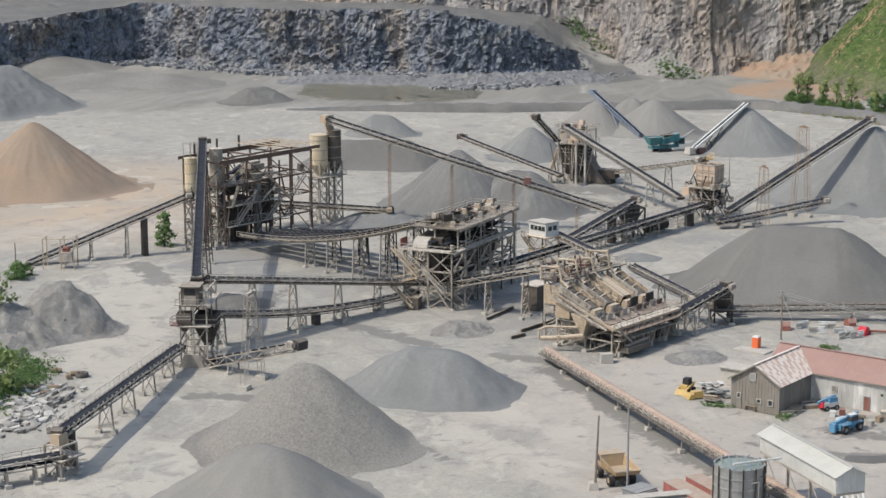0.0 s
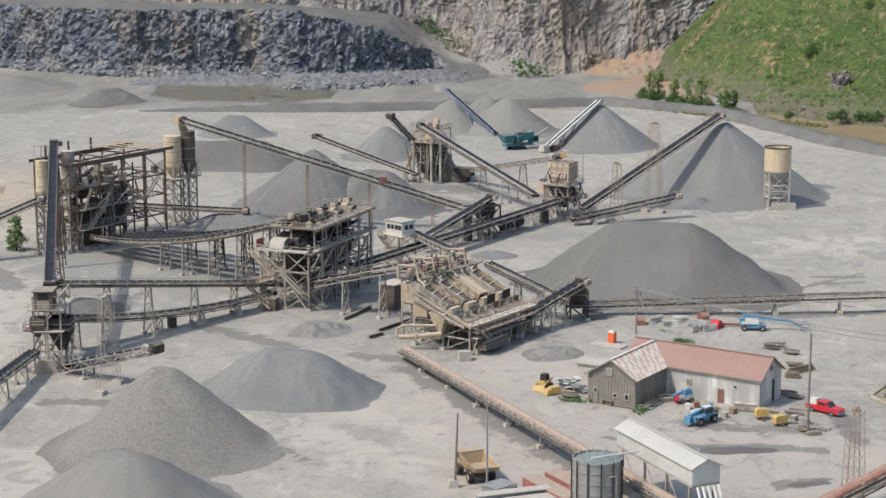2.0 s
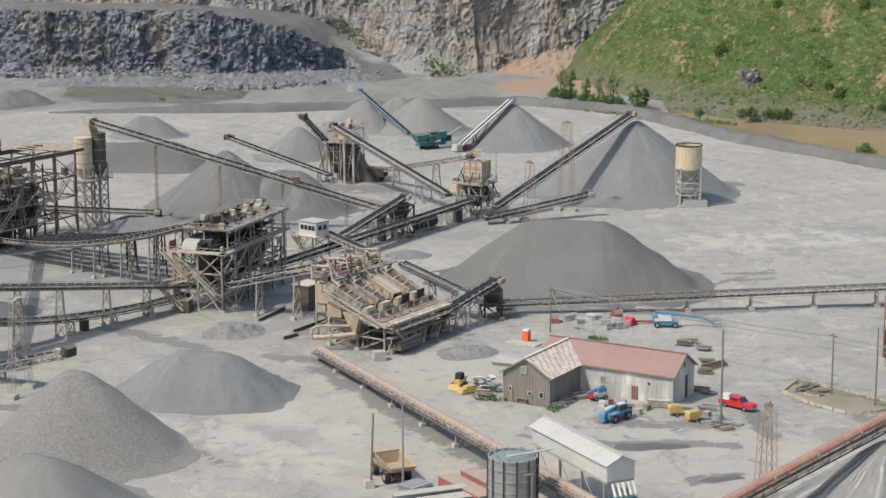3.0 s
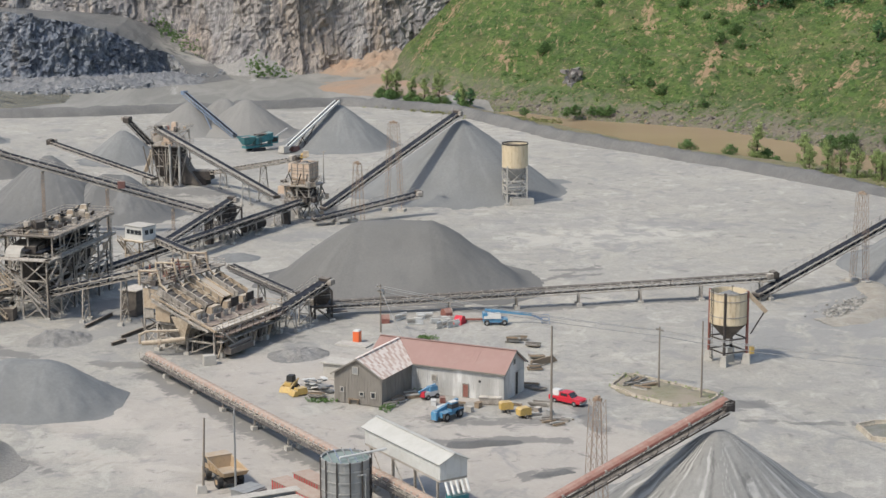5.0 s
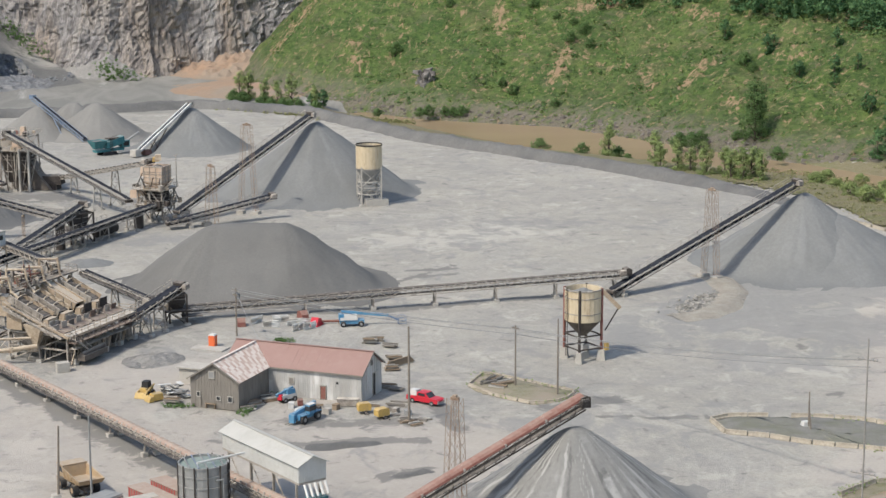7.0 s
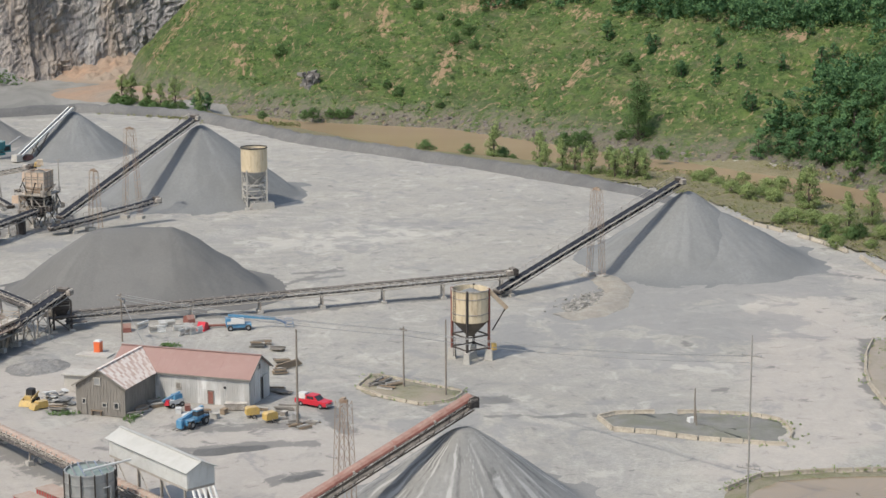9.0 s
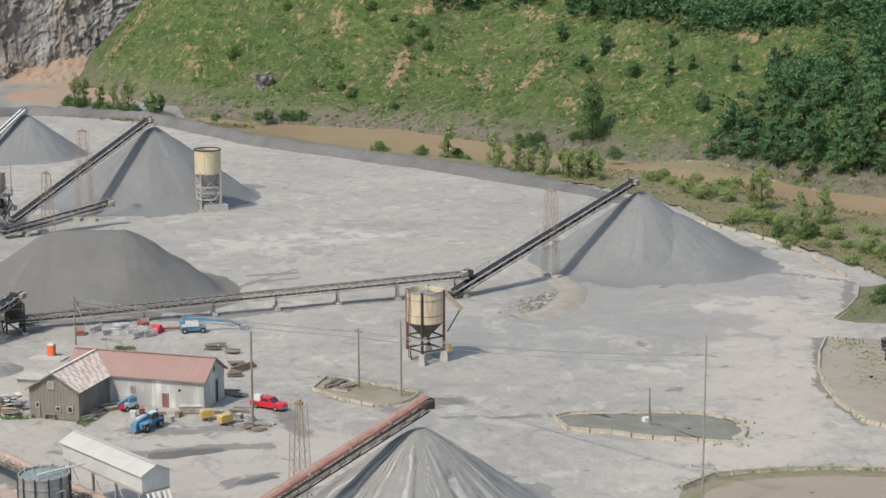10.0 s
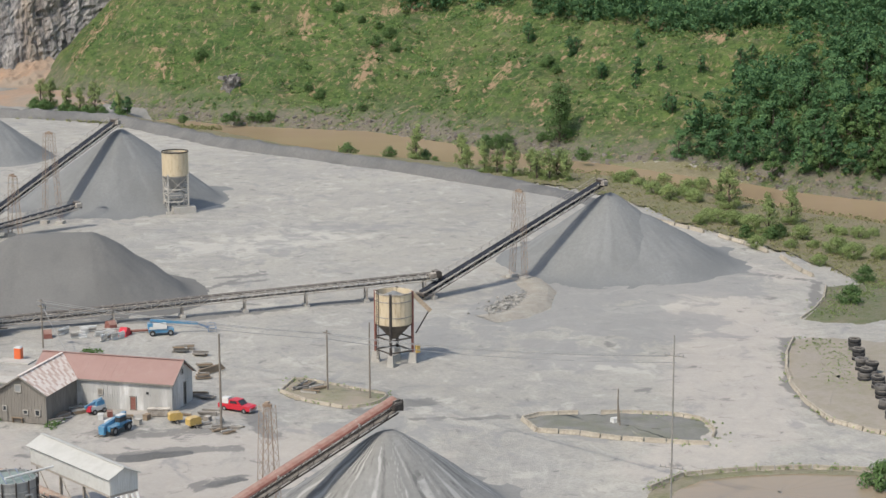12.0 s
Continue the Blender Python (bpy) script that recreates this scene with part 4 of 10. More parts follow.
heap((-120.8, 723.7, 0.00), (-96.0, 738.5, 0.00), 13.0, 3.2, BLUE_RUBBLE, "slope of blue-grey rubble under the rock face", 35, 3.0, 0.5, 0.9, name="rubble_slope", category="rubble")
heap((-164.5, 716.1, 0.00), (-196.8, 716.7, 0.00), 12.0, 2.5, BLUE_RUBBLE, "low strip of blue-grey rubble under the rock face", 36, 3.0, 0.5, 0.7, name="rubble_slope", category="rubble")


# ---- steelwork ----
def lattice(geo, p, q, w, t=0.09, bays=None):
    """Four-legged lattice from p to q, w wide, with crossed lacing."""
    p, q = Vector(p), Vector(q)
    d = q - p
    side = d.cross(Vector((0.3, 1, 0))).normalized() if abs(d.normalized().z) > 0.5 else d.cross(Vector((0, 0, 1))).normalized()
    up = side.cross(d.normalized())
    c = [side * (a * w / 2) + up * (b * w / 2) for a, b in ((-1, -1), (1, -1), (1, 1), (-1, 1))]
    bays = bays or max(2, int(d.length / (w * 1.4)))
    for k in range(4):
        geo.beam(p + c[k], q + c[k], t * 1.4)
        for i in range(bays):
            a, b = p + d * (i / bays), p + d * ((i + 1) / bays)
            u, v = (k, (k + 1) % 4) if i % 2 else ((k + 1) % 4, k)
            geo.beam(a + c[u], b + c[v], t)
    return geo


def trestle(parent, x, z, w, mat=None, splay=0.18, solid=False):
    """A two-legged bent under a conveyor at x along it, z high."""
    mat = mat or STEEL
    foot = w / 2 + splay * z * 0.5
    n = max(1, int(z / 2.4))
    edge = lambda u: w / 2 + (foot - w / 2) * (1 - u)
    t = part("trestle", Geo().beam((x, -w / 2 - 0.1, z - 0.1), (x, w / 2 + 0.1, z - 0.1), 0.2), mat, parent)
    for i in range(n):
        u0, u1 = i / n, (i + 1) / n
        part("cross_brace", Geo().beam((x, -edge(u0), z * u0), (x, edge(u1), z * u1), 0.1), mat, t)
        part("cross_brace", Geo().beam((x, edge(u0), z * u0), (x, -edge(u1), z * u1), 0.1), mat, t)
        if i < n - 1:
            part("tie", Geo().beam((x, -edge(u1), z * u1 - 0.1), (x, edge(u1), z * u1 - 0.1), 0.12), mat, t)
    for s in (-1, 1):
        part("leg", Geo().beam((x, s * foot, -0.2), (x, s * w / 2, z), 0.22 if not solid else 0.5), mat, t)
        part("footing", Geo().box((x, s * foot, 0.2), (0.9, 0.8, 0.7)), CONCRETE, t)
    return t


def pier(parent, x, z, w, mat):
    g = Geo().box((x, 0, z / 2 - 0.1), (1.1, w, z + 0.2))
    return part("pier", g, mat, parent, "solid dark pier")


def conveyor(p0, p1, label, w=1.5, deep=1.0, legs=(), sag=0.0, steel=None, walk_side=1, cover=None, piers=(), splay=0.18, group="plant conveyors", belt=True, rail=True, name="conveyor", ends=True, solid=False, belt_mat=None, idler=1.0):
    """An inclined belt conveyor from p0 to p1, which lie on the belt's top. legs, piers: shares of its length where it stands on a trestle."""
    steel = steel or STEEL
    p0, p1 = Vector(p0), Vector(p1)
    run = (p1 - p0).to_2d().length
    turn = math.atan2(p1.y - p0.y, p1.x - p0.x)
    c = thing(name, (p0.x, p0.y, 0), turn, label, "conveyor", group)
    n = max(3, int(run / 2.2))
    zz = lambda u: p0.z + (p1.z - p0.z) * u - sag * 4 * u * (1 - u)
    at = lambda u, y, dz: (u * run, y, zz(u) + dz)
    us = [i / n for i in range(n + 1)]
    for s in (-1, 1):
        upper, lower, g = Geo(), Geo(), Geo()
        y = s * (w / 2 + 0.12)
        for i in range(n):
            a, b = us[i], us[i + 1]
            if sag or i == 0:
                e = b if sag else 1.0
                upper.beam(at(a, y, -0.12), at(e, y, -0.12), 0.13, 0.17)
                lower.beam(at(a, y, -deep), at(e, y, -deep), 0.15, 0.17)
            g.beam(at(a, y, -deep), at(a, y, -0.15), 0.1)
            g.beam(at(a, y, -deep if i % 2 else -0.15), at(b, y, -0.15 if i % 2 else -deep), 0.1)
        part("top_chord", upper, steel, c)
        part("bottom_chord", lower, steel, c)
        tagged(part("lacing", g, steel, c), kind="stuff")
    if belt:
        g = Geo()
        for i in range(n):
            a, b = us[i], us[i + 1]
            for y0, y1, h0, h1 in ((-w / 2, -w / 4, 0.16, 0.0), (-w / 4, w / 4, 0.0, 0.0), (w / 4, w / 2, 0.0, 0.16)):
                q = [at(a, y0, h0), at(b, y0, h0), at(b, y1, h1), at(a, y1, h1)]
                low = [(x, y, z - 0.05) for x, y, z in q]
                g.add(q + low, [(0, 3, 2, 1)[::-1], (4, 5, 6, 7)[::-1], (0, 1, 5, 4), (2, 3, 7, 6)])
            g.beam(at(a, 0, -deep * 0.75), at(b, 0, -deep * 0.75), w * 0.8, 0.05)
        part("belt", g, belt_mat or BELT, c, "dark rubber belt")
        k = max(4, int(run / 2.0))
        g = Geo()
        for s in (-1, 1):
            g.box((0, s * (w / 2 + 0.1), 0.12), (0.26 * idler, 0.2 * idler, 0.24 * idler))
            g.tube((0, s * w / 4, -0.08), (0, s * w / 2, 0.07), 0.07, n=6)
        g.tube((0, -w / 4, -0.09), (0, w / 4, -0.09), 0.07, n=6)
        roller = mesh_of("idler", g, ROLLER)
        for i in range(k + 1):
            share("idler", roller, c, pose(*at(i / k, 0, 0)))
    if walk_side:
        g = Geo()
        y = walk_side * (w / 2 + 0.65)
        g.strip([at(u, y, -0.35) for u in us], 0.7, 0.06)
        part("walkway", g, DARK_STEEL, c)
        if rail:
            y = walk_side * (w / 2 + 1.0)
            for dz, th in ((0.75, 0.07), (0.25, 0.05)):
                part("handrail", Geo().strip([at(u, y, dz) for u in (us if sag else (0, 1))], th, th), steel, c)
            post = mesh_of("rail_post", Geo().beam((0, 0, -0.35), (0, 0, 0.75), 0.06), steel)
            for u in us:
                share("rail_post", post, c, pose(*at(u, y, 0)))
    if cover:
        style, mat = cover
        k = max(3, int(run / 1.5))
        hood = Geo()
        arc = [(math.cos(t) * (w / 2 + 0.1), math.sin(t) * (w / 2 + 0.05) * style) for t in (math.pi * j / 6 for j in range(7))]
        for (y0, h0), (y1, h1) in zip(arc[:-1], arc[1:]):
            half = (p1 - p0).length / k / 2 * 0.999
            hood.quad((-half, y0, h0), (half, y0, h0), (half, y1, h1), (-half, y1, h1))
        hood = mesh_of("cover", hood, mat)
        clip = mesh_of("cover_clip", Geo().box((0, -(w / 2 + 0.02), 0.25), (0.3, 0.16, 0.3)).box((0, 0, w / 2 * style), (0.14, 0.5, 0.1)), ROLLER)
        tilt = math.atan2(p1.z - p0.z, run)
        for i in range(k):
            x, y, z = at((i + 0.5) / k, 0, 0.15)
            share("cover", hood, c, pose(x, y, z) @ Matrix.Rotation(-tilt, 4, "Y"))
            if style == 0.8 or i % 4 == 0:
                share("cover_clip", clip, c, pose(*at(i / k, 0, 0.15)))
    if ends:
        for u, nm, r in ((0, "tail_pulley", 0.4), (1, "head_pulley", 0.5)):
            part(nm, Geo().tube(at(u, -w / 2 - 0.25, -0.4), at(u, w / 2 + 0.25, -0.4), r, n=10), DARK_STEEL, c)
        part("drive_motor", Geo().box((run * 0.985, -(w / 2 + 0.7), zz(1) - 0.2), (1.3, 0.8, 0.8)).tube((run * 0.985 - 0.6, -(w / 2 + 0.7), zz(1) + 0.1), (run * 0.985 + 0.6, -(w / 2 + 0.7), zz(1) + 0.1), 0.35, n=8), steel, c)
        part("head_hood", Geo().prism([(run - 0.7, zz(1) - 0.7), (run + 0.75, zz(1) - 1.1), (run + 0.8, zz(1) + 0.2), (run + 0.2, zz(1) + 0.6), (run - 0.7, zz(1) + 0.4)], -w / 2 - 0.18, w / 2 + 0.18), DARK_STEEL, c)
    for u in legs:
        z = zz(u) - deep
        if z > 0.5:
            trestle(c, u * run, z, w + 0.3, steel, splay, solid)
    for u in piers:
        pier(c, u * run, zz(u) - deep, w + 0.2, DARK_STEEL)
    return c


def mast_pair(parent_at, turn, span, height, label, w=0.6, cables=True, lean=0.0, mat=None):
    """Two lattice masts astride a conveyor, tied at the top."""
    c = thing("lattice_mast", parent_at, turn, label, "lattice mast", "stacker masts")
    for s in (-1, 1):
        part("mast_leg", lattice(Geo(), (0, s * span / 2, -0.2), (lean, s * span / 2 * 0.4, height), w, 0.036, int(height / 1.3)), mat or STEEL, c)
        part("footing", Geo().box((0, s * span / 2, 0.25), (1.8, 1.8, 0.9)), CONCRETE, c)
    part("crosshead", Geo().beam((lean, -span / 2 * 0.5, height), (lean, span / 2 * 0.5, height), 0.4).box((lean, 0, height + 0.25), (0.6, 0.5, 0.4)), mat or STEEL, c)
    return c


conveyor((-161.6, 359.1, 0.84), (-133.0, 379.7, 12.66), "long inclined feed conveyor with a dark belt", 1.6, 1.1, (0.2, 0.38, 0.6), piers=(0.71,))
conveyor((-102.4, 294.7, 13.65), (-133.4, 390.7, 22.93), "steep conveyor climbing to the crusher tower, dark belt", 1.5, 1.2, (0.35, 0.55, 0.75, 0.9), walk_side=0, splay=0.1, steel=DARK_STEEL)
conveyor((-102.7, 286.3, 3.86), (-99.9, 229.1, 6.15), "inclined conveyor with rusty trestles feeding a transfer point", 1.3, 1.0, (0.12, 0.3, 0.48, 0.66), piers=(0.93,), walk_side=-1)
conveyor((-98.7, 227.5, 3.60), (-109.1, 219.9, 3.00), "dark low conveyor on rusty legs", 1.6, 1.2, (0.05, 0.3, 0.6), splay=0.3, walk_side=-1)
conveyor((-73.6, 340.4, 4.30), (-101.8, 297.2, 12.96), "upper return conveyor between screen house and transfer tower", 1.2, 0.9, (0.22, 0.41, 0.62, 0.8))
conveyor((-74.4, 339.2, 2.75), (-102.6, 299.4, 6.60), "lower return conveyor with a sagging belt", 1.2, 1.0, (0.18, 0.36, 0.56, 0.93), sag=1.6, piers=(0.5,))
conveyor((-97.3, 286.6, 1.73), (-79.2, 276.0, 7.91), "short stacking conveyor with tan side frames", 1.8, 1.4, (0.25,), steel=STEEL, walk_side=0)
c = conveyor((-112.1, 417.8, 25.02), (-44.9, 418.2, 5.09), "long descending conveyor with dark belt and trusses", 1.5, 1.3, (), belt_mat=BELT)
part("red_box", Geo().box((47, -1.5, 11.6), (1.6, 1.1, 1.6)), MAROON, c, "small rust-red sheet box")
conveyor((-123.2, 410.6, 6.11), (-97.5, 418.3, 3.88), "level transfer conveyor with tan frames", 1.4, 1.0, (0.83,), steel=TAN, walk_side=0)
for i in range(5):
    off = Vector((0.62, 0.785, 0)) * (2.9 * i)
    conveyor(Vector((-122.5 + 0.9 * i, 384.5, 3.4)) + off * 0.85, Vector((-68.6 + 1.4 * i, 339.5 + 5.0 * i, 17.3)), "curved feed conveyor rising to the screen house", 1.7, 0.55, ((0.36, 0.47, 0.6, 0.73, 0.85) if i == 0 else (0.36, 0.5, 0.64, 0.77)) if i in (0, 2, 4) else (), sag=2.7, walk_side=-1 if i == 0 else 0, rail=i == 0, splay=0.1, ends=i == 0, idler=0.8 if i == 0 else 0.3, steel=STEEL if i == 0 else DARK_STEEL)
conveyor((-66.3, 336.0, 5.53), (-43.4, 329.3, 11.53), "conveyor with pale side frames between the screen houses", 1.8, 1.2, (0.3, 0.62), steel=STEEL)
conveyor((-61.7, 358.4, 4.24), (-24.8, 439.3, 4.46), "long double-railed conveyor behind the screen house", 1.7, 1.2, (0.42, 0.58, 0.7, 0.84), piers=(0.88,))
conveyor((-52.8, 390.4, 3.45), (-40.1, 413.6, 8.88), "inclined conveyor over a dark support frame", 1.5, 1.2, (0.5, 0.78, 0.96), piers=(0.65,))
conveyor((-53.8, 384.2, 6.19), (-38.9, 342.6, 10.08), "short conveyor down to the washing screens", 1.3, 1.0, (0.5,), walk_side=0)
conveyor((-20.6, 434.9, 3.08), (11.9, 475.9, 20.24), "long stacker conveyor over a grey stone cone", 1.6, 1.3, (0.06,))
conveyor((-22.5, 427.3, 1.85), (1.6, 439.0, 5.74), "low stacking conveyor with tan frames", 1.5, 1.2, (0.2,), steel=STEEL)
conveyor((-67.5, 481.3, 12.27), (-72.0, 474.6, 19.09), "short steep conveyor on the crusher tower", 1.5, 1.1, (), steel=STEEL, walk_side=0)
conveyor((-66.8, 483.4, 2.57), (-95.5, 493.8, 10.78), "slender stacking conveyor over a grey cone", 1.3, 1.0, (0.1,), walk_side=0)
conveyor((-32.4, 444.8, 4.25), (-65.2, 481.6, 15.85), "inclined conveyor with pale side rails to the crusher tower", 1.4, 1.1, (0.25,), steel=CONCRETE)
conveyor((-52.5, 486.2, 3.60), (-27.1, 445.2, 13.35), "level conveyor feeding the beige hopper tower", 1.2, 0.9, (0.15, 0.62), walk_side=0)
conveyor((-33.4, 340.3, 9.03), (-20.6, 331.0, 5.42), "descending conveyor beside the washing screens", 1.3, 1.0, (0.45, 0.8), walk_side=-1)
conveyor((-24.7, 320.8, 4.07), (-15.8, 334.1, 7.33), "short rising conveyor to a transfer head", 1.6, 1.1, (0.35, 0.6), walk_side=1)
conveyor((-15.1, 337.1, 2.56), (69.4, 350.4, 4.57), "long level conveyor on single posts across the yard", 1.4, 1.3, (0.26, 0.41, 0.55, 0.69, 0.83, 0.97), steel=STEEL, walk_side=0, splay=0.0, belt_mat=DARK_STEEL, idler=0.6)
conveyor((65.7, 347.1, 1.55), (109.8, 375.3, 17.31), "stacker conveyor rising over a blue-grey cone", 1.5, 1.3, (0.05,))
conveyor((-43.8, 302.9, 1.54), (2.6, 221.2, 3.45), "low conveyor under curved dusty red covers", 1.3, 0.9, (0.1, 0.22, 0.34, 0.46, 0.58, 0.7, 0.82, 0.94), cover=(0.8, RED_COVER), walk_side=-1, belt=True)
conveyor((6.8, 210.8, 1.60), (39.5, 227.6, 14.37), "rust-red covered stacker conveyor over a pale cone", 1.5, 1.2, (0.1,), cover=(0.9, RUST_PIPE), walk_side=-1, steel=DARK_STEEL)

mast_pair((-87.7, 278.3, 0.00), radians(-9), 6.6, 15.0, "tan lattice A-frame holding the short conveyor", 0.8)
mast_pair((-4.2, 446.2, 0.00), radians(65), 4.0, 21.5, "tall rusty lattice mast pair of a stacker", 0.9, mat=RUST_TAN)
mast_pair((-12.5, 429.9, 0.00), radians(30), 5.0, 14.2, "rusty lattice mast pair beside the stacker", 0.9, mat=RUST_TAN)
mast_pair((88.8, 362.6, 0.00), radians(35), 3.6, 18.0, "tall rusty lattice mast pair of the yard stacker", 0.9, mat=RUST_TAN)
mast_pair((22.9, 223.9, 0.00), radians(60), 2.2, 16.0, "rust-brown lattice mast of the covered stacker", 0.9, mat=RUST_TAN)


# ---- plant buildings ----
def frame_tower(c, xs, ys, levels, mat, decks=(), brace=1.0, size=0.35, seed=0, rails=(), deck_mat=None, base=0.0, skip=()):
    """Columns, floor beams, braces and decks of an open steel frame, in the thing's own axes."""
    rng = random.Random(seed)
    zs = [base] + list(levels)
    for i, x in enumerate(xs):
        for j, y in enumerate(ys):
            if (i, j) in skip:
                continue
            part("column", Geo().beam((x, y, base - 0.2), (x, y, zs[-1]), size), mat, c)
            if base == 0.0:
                part("footing", Geo().box((x, y, 0.15), (1.0, 1.0, 0.7)), CONCRETE, c)
    for k, z in enumerate(zs[1:], 1):
        for y in ys:
            part("floor_beam", Geo().beam((xs[0], y, z), (xs[-1], y, z), size * 0.8, size), mat, c)
        for x in xs:
            part("cross_beam", Geo().beam((x, ys[0], z), (x, ys[-1], z), size * 0.7, size * 0.9), mat, c)
        for y in (ys[0], ys[-1]):
            for a, b in zip(xs[:-1], xs[1:]):
                if rng.random() < brace:
                    u, v = (a, b) if rng.random() < 0.5 else (b, a)
                    part("brace", Geo().beam((u, y, zs[k - 1]), (v, y, z), size * 0.5), mat, c)
        for x in (xs[0], xs[-1]):
            for a, b in zip(ys[:-1], ys[1:]):
                if rng.random() < brace:
                    u, v = (a, b) if rng.random() < 0.5 else (b, a)
                    part("brace", Geo().beam((x, u, zs[k - 1]), (x, v, z), size * 0.5), mat, c)
    for z in decks:
        part("deck", Geo().box(((xs[0] + xs[-1]) / 2, (ys[0] + ys[-1]) / 2, z + 0.25), (xs[-1] - xs[0] + 1.6, ys[-1] - ys[0] + 1.6, 0.16)), deck_mat or mat, c)
    for z in rails:
        railing(c, [(xs[0] - 0.75, ys[0] - 0.75), (xs[-1] + 0.75, ys[0] - 0.75), (xs[-1] + 0.75, ys[-1] + 0.75), (xs[0] - 0.75, ys[-1] + 0.75), (xs[0] - 0.75, ys[0] - 0.75)], z + 0.33, mat)


def railing(c, line, z, mat, high=1.05):
    for (x0, y0), (x1, y1) in zip(line[:-1], line[1:]):
        g = Geo()
        n = max(1, int(math.hypot(x1 - x0, y1 - y0) / 1.8))
        for h in (high, high * 0.5):
            g.beam((x0, y0, z + h), (x1, y1, z + h), 0.08)
        for i in range(n + 1):
            x, y = x0 + (x1 - x0) * i / n, y0 + (y1 - y0) * i / n
            g.beam((x, y, z), (x, y, z + high), 0.07)
        part("railing", g, mat, c)


def stairs(c, a, b, w, mat):
    """A stair flight from a to b with stringers, treads and rails."""
    a, b = Vector(a), Vector(b)
    d = (b - a).to_2d().normalized()
    side = Vector((-d.y, d.x, 0)) * (w / 2)
    g = Geo()
    n = max(3, int(abs(b.z - a.z) / 0.3))
    for s in (-1, 1):
        g.beam(a + side * s, b + side * s, 0.1, 0.3)
        g.beam(a + side * s + Vector((0, 0, 1)), b + side * s + Vector((0, 0, 1)), 0.09)
        for i in range(0, n + 1, 4):
            p = a + (b - a) * (i / n) + side * s
            g.beam(p, p + Vector((0, 0, 1)), 0.07)
    for i in range(n):
        p = a + (b - a) * ((i + 0.5) / n)
        g.beam(p - side, p + side, 0.28, 0.05)
    return part("stair", g, mat, c)


def hopper(c, x, y, z0, z1, wx, wy, mat, name="hopper", low=0.3, wall=0.45):
    """A steel bin: straight above, tapered below to a small mouth."""
    zm = z1 - (z1 - z0) * wall
    g = Geo()
    rings = []
    for z, k in ((z0, low), (zm, 1.0), (z1, 1.0), (z1, 0.93), (zm, 0.9)):
        rings.append([(x + sx * wx / 2 * k, y + sy * wy / 2 * k, z) for sx, sy in ((-1, -1), (1, -1), (1, 1), (-1, 1))])
    v = [p for r in rings for p in r]
    f = [(r * 4 + i, r * 4 + (i + 1) % 4, r * 4 + 4 + (i + 1) % 4, r * 4 + 4 + i) for r in range(4) for i in range(4)]
    g.add(v, f + [(3, 2, 1, 0), (16, 17, 18, 19)])
    h = part(name, g, mat, c)
    for k in range(1, 3):
        zz = zm + (z1 - zm) * k / 3
        for sx, sy, ex, ey in ((-1, -1, 1, -1), (1, -1, 1, 1), (1, 1, -1, 1), (-1, 1, -1, -1)):
            part("stiffener", Geo().beam((x + sx * wx * 0.51, y + sy * wy * 0.51, zz), (x + ex * wx * 0.51, y + ey * wy * 0.51, zz), 0.14), STEEL, h)
    return h


def motor(c, x, y, z, mat, turn=0.0):
    ca, sa = math.cos(turn), math.sin(turn)
    g = Geo().box((x, y, z + 0.15), (1.4, 0.9, 0.3), turn)
    g.tube((x - 0.6 * ca, y - 0.6 * sa, z + 0.7), (x + 0.5 * ca, y + 0.5 * sa, z + 0.7), 0.42, n=10)
    g.box((x + 0.65 * ca, y + 0.65 * sa, z + 0.6), (0.3, 0.9, 0.9), turn)
    return part("motor", g, mat, c)


def silo(c, x, y, z0, z1, r, mat, cone=0.3, name="silo_body", open_top=False, bands=3):
    zc = z0 + (z1 - z0) * cone
    g = Geo()
    g.smooth = False
    rings = [(r * 0.15, z0), (r, zc), (r, z1)] + ([(r * 0.95, z1), (r * 0.95, z1 - 1.2), (0.0, z1 - 0.5)] if open_top else [(r * 1.04, z1), (r * 1.04, z1 + 0.12), (0.05, z1 + r * 0.22)])
    g.lathe(rings, 24, (x, y))
    b = part(name, g, mat, c)
    for i in range(bands):
        z = zc + (z1 - zc) * (i + 0.5) / bands if bands > 1 else zc
        part("band", Geo().lathe([(r + 0.01, z - 0.09), (r + 0.07, z - 0.09), (r + 0.07, z + 0.09), (r + 0.01, z + 0.09)], 24, (x, y)), STEEL, b)
    return b


def pipe(c, pts, r, mat, name="pipe", n=8):
    g = Geo()
    for a, b in zip(pts[:-1], pts[1:]):
        g.tube(a, b, r, n=n)
    for p in pts[1:-1]:
        g.tube((p[0], p[1], p[2] - r * 1.05), (p[0], p[1], p[2] + r * 1.05), r * 1.05, n=n)
    return part(name, g, mat, c)


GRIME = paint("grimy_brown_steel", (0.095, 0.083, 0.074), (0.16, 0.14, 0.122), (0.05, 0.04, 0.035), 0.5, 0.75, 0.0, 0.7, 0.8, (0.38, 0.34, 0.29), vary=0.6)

GALV_GRIME = paint("stained_grey_green_steel", (0.20, 0.205, 0.19), (0.28, 0.275, 0.25), (0.09, 0.08, 0.07), 0.6, 0.7, 0.0, 0.8, 0.5, vary=0.4)

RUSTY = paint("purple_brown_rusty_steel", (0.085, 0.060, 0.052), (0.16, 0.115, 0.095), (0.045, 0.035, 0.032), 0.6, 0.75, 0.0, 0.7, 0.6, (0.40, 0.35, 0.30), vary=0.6)

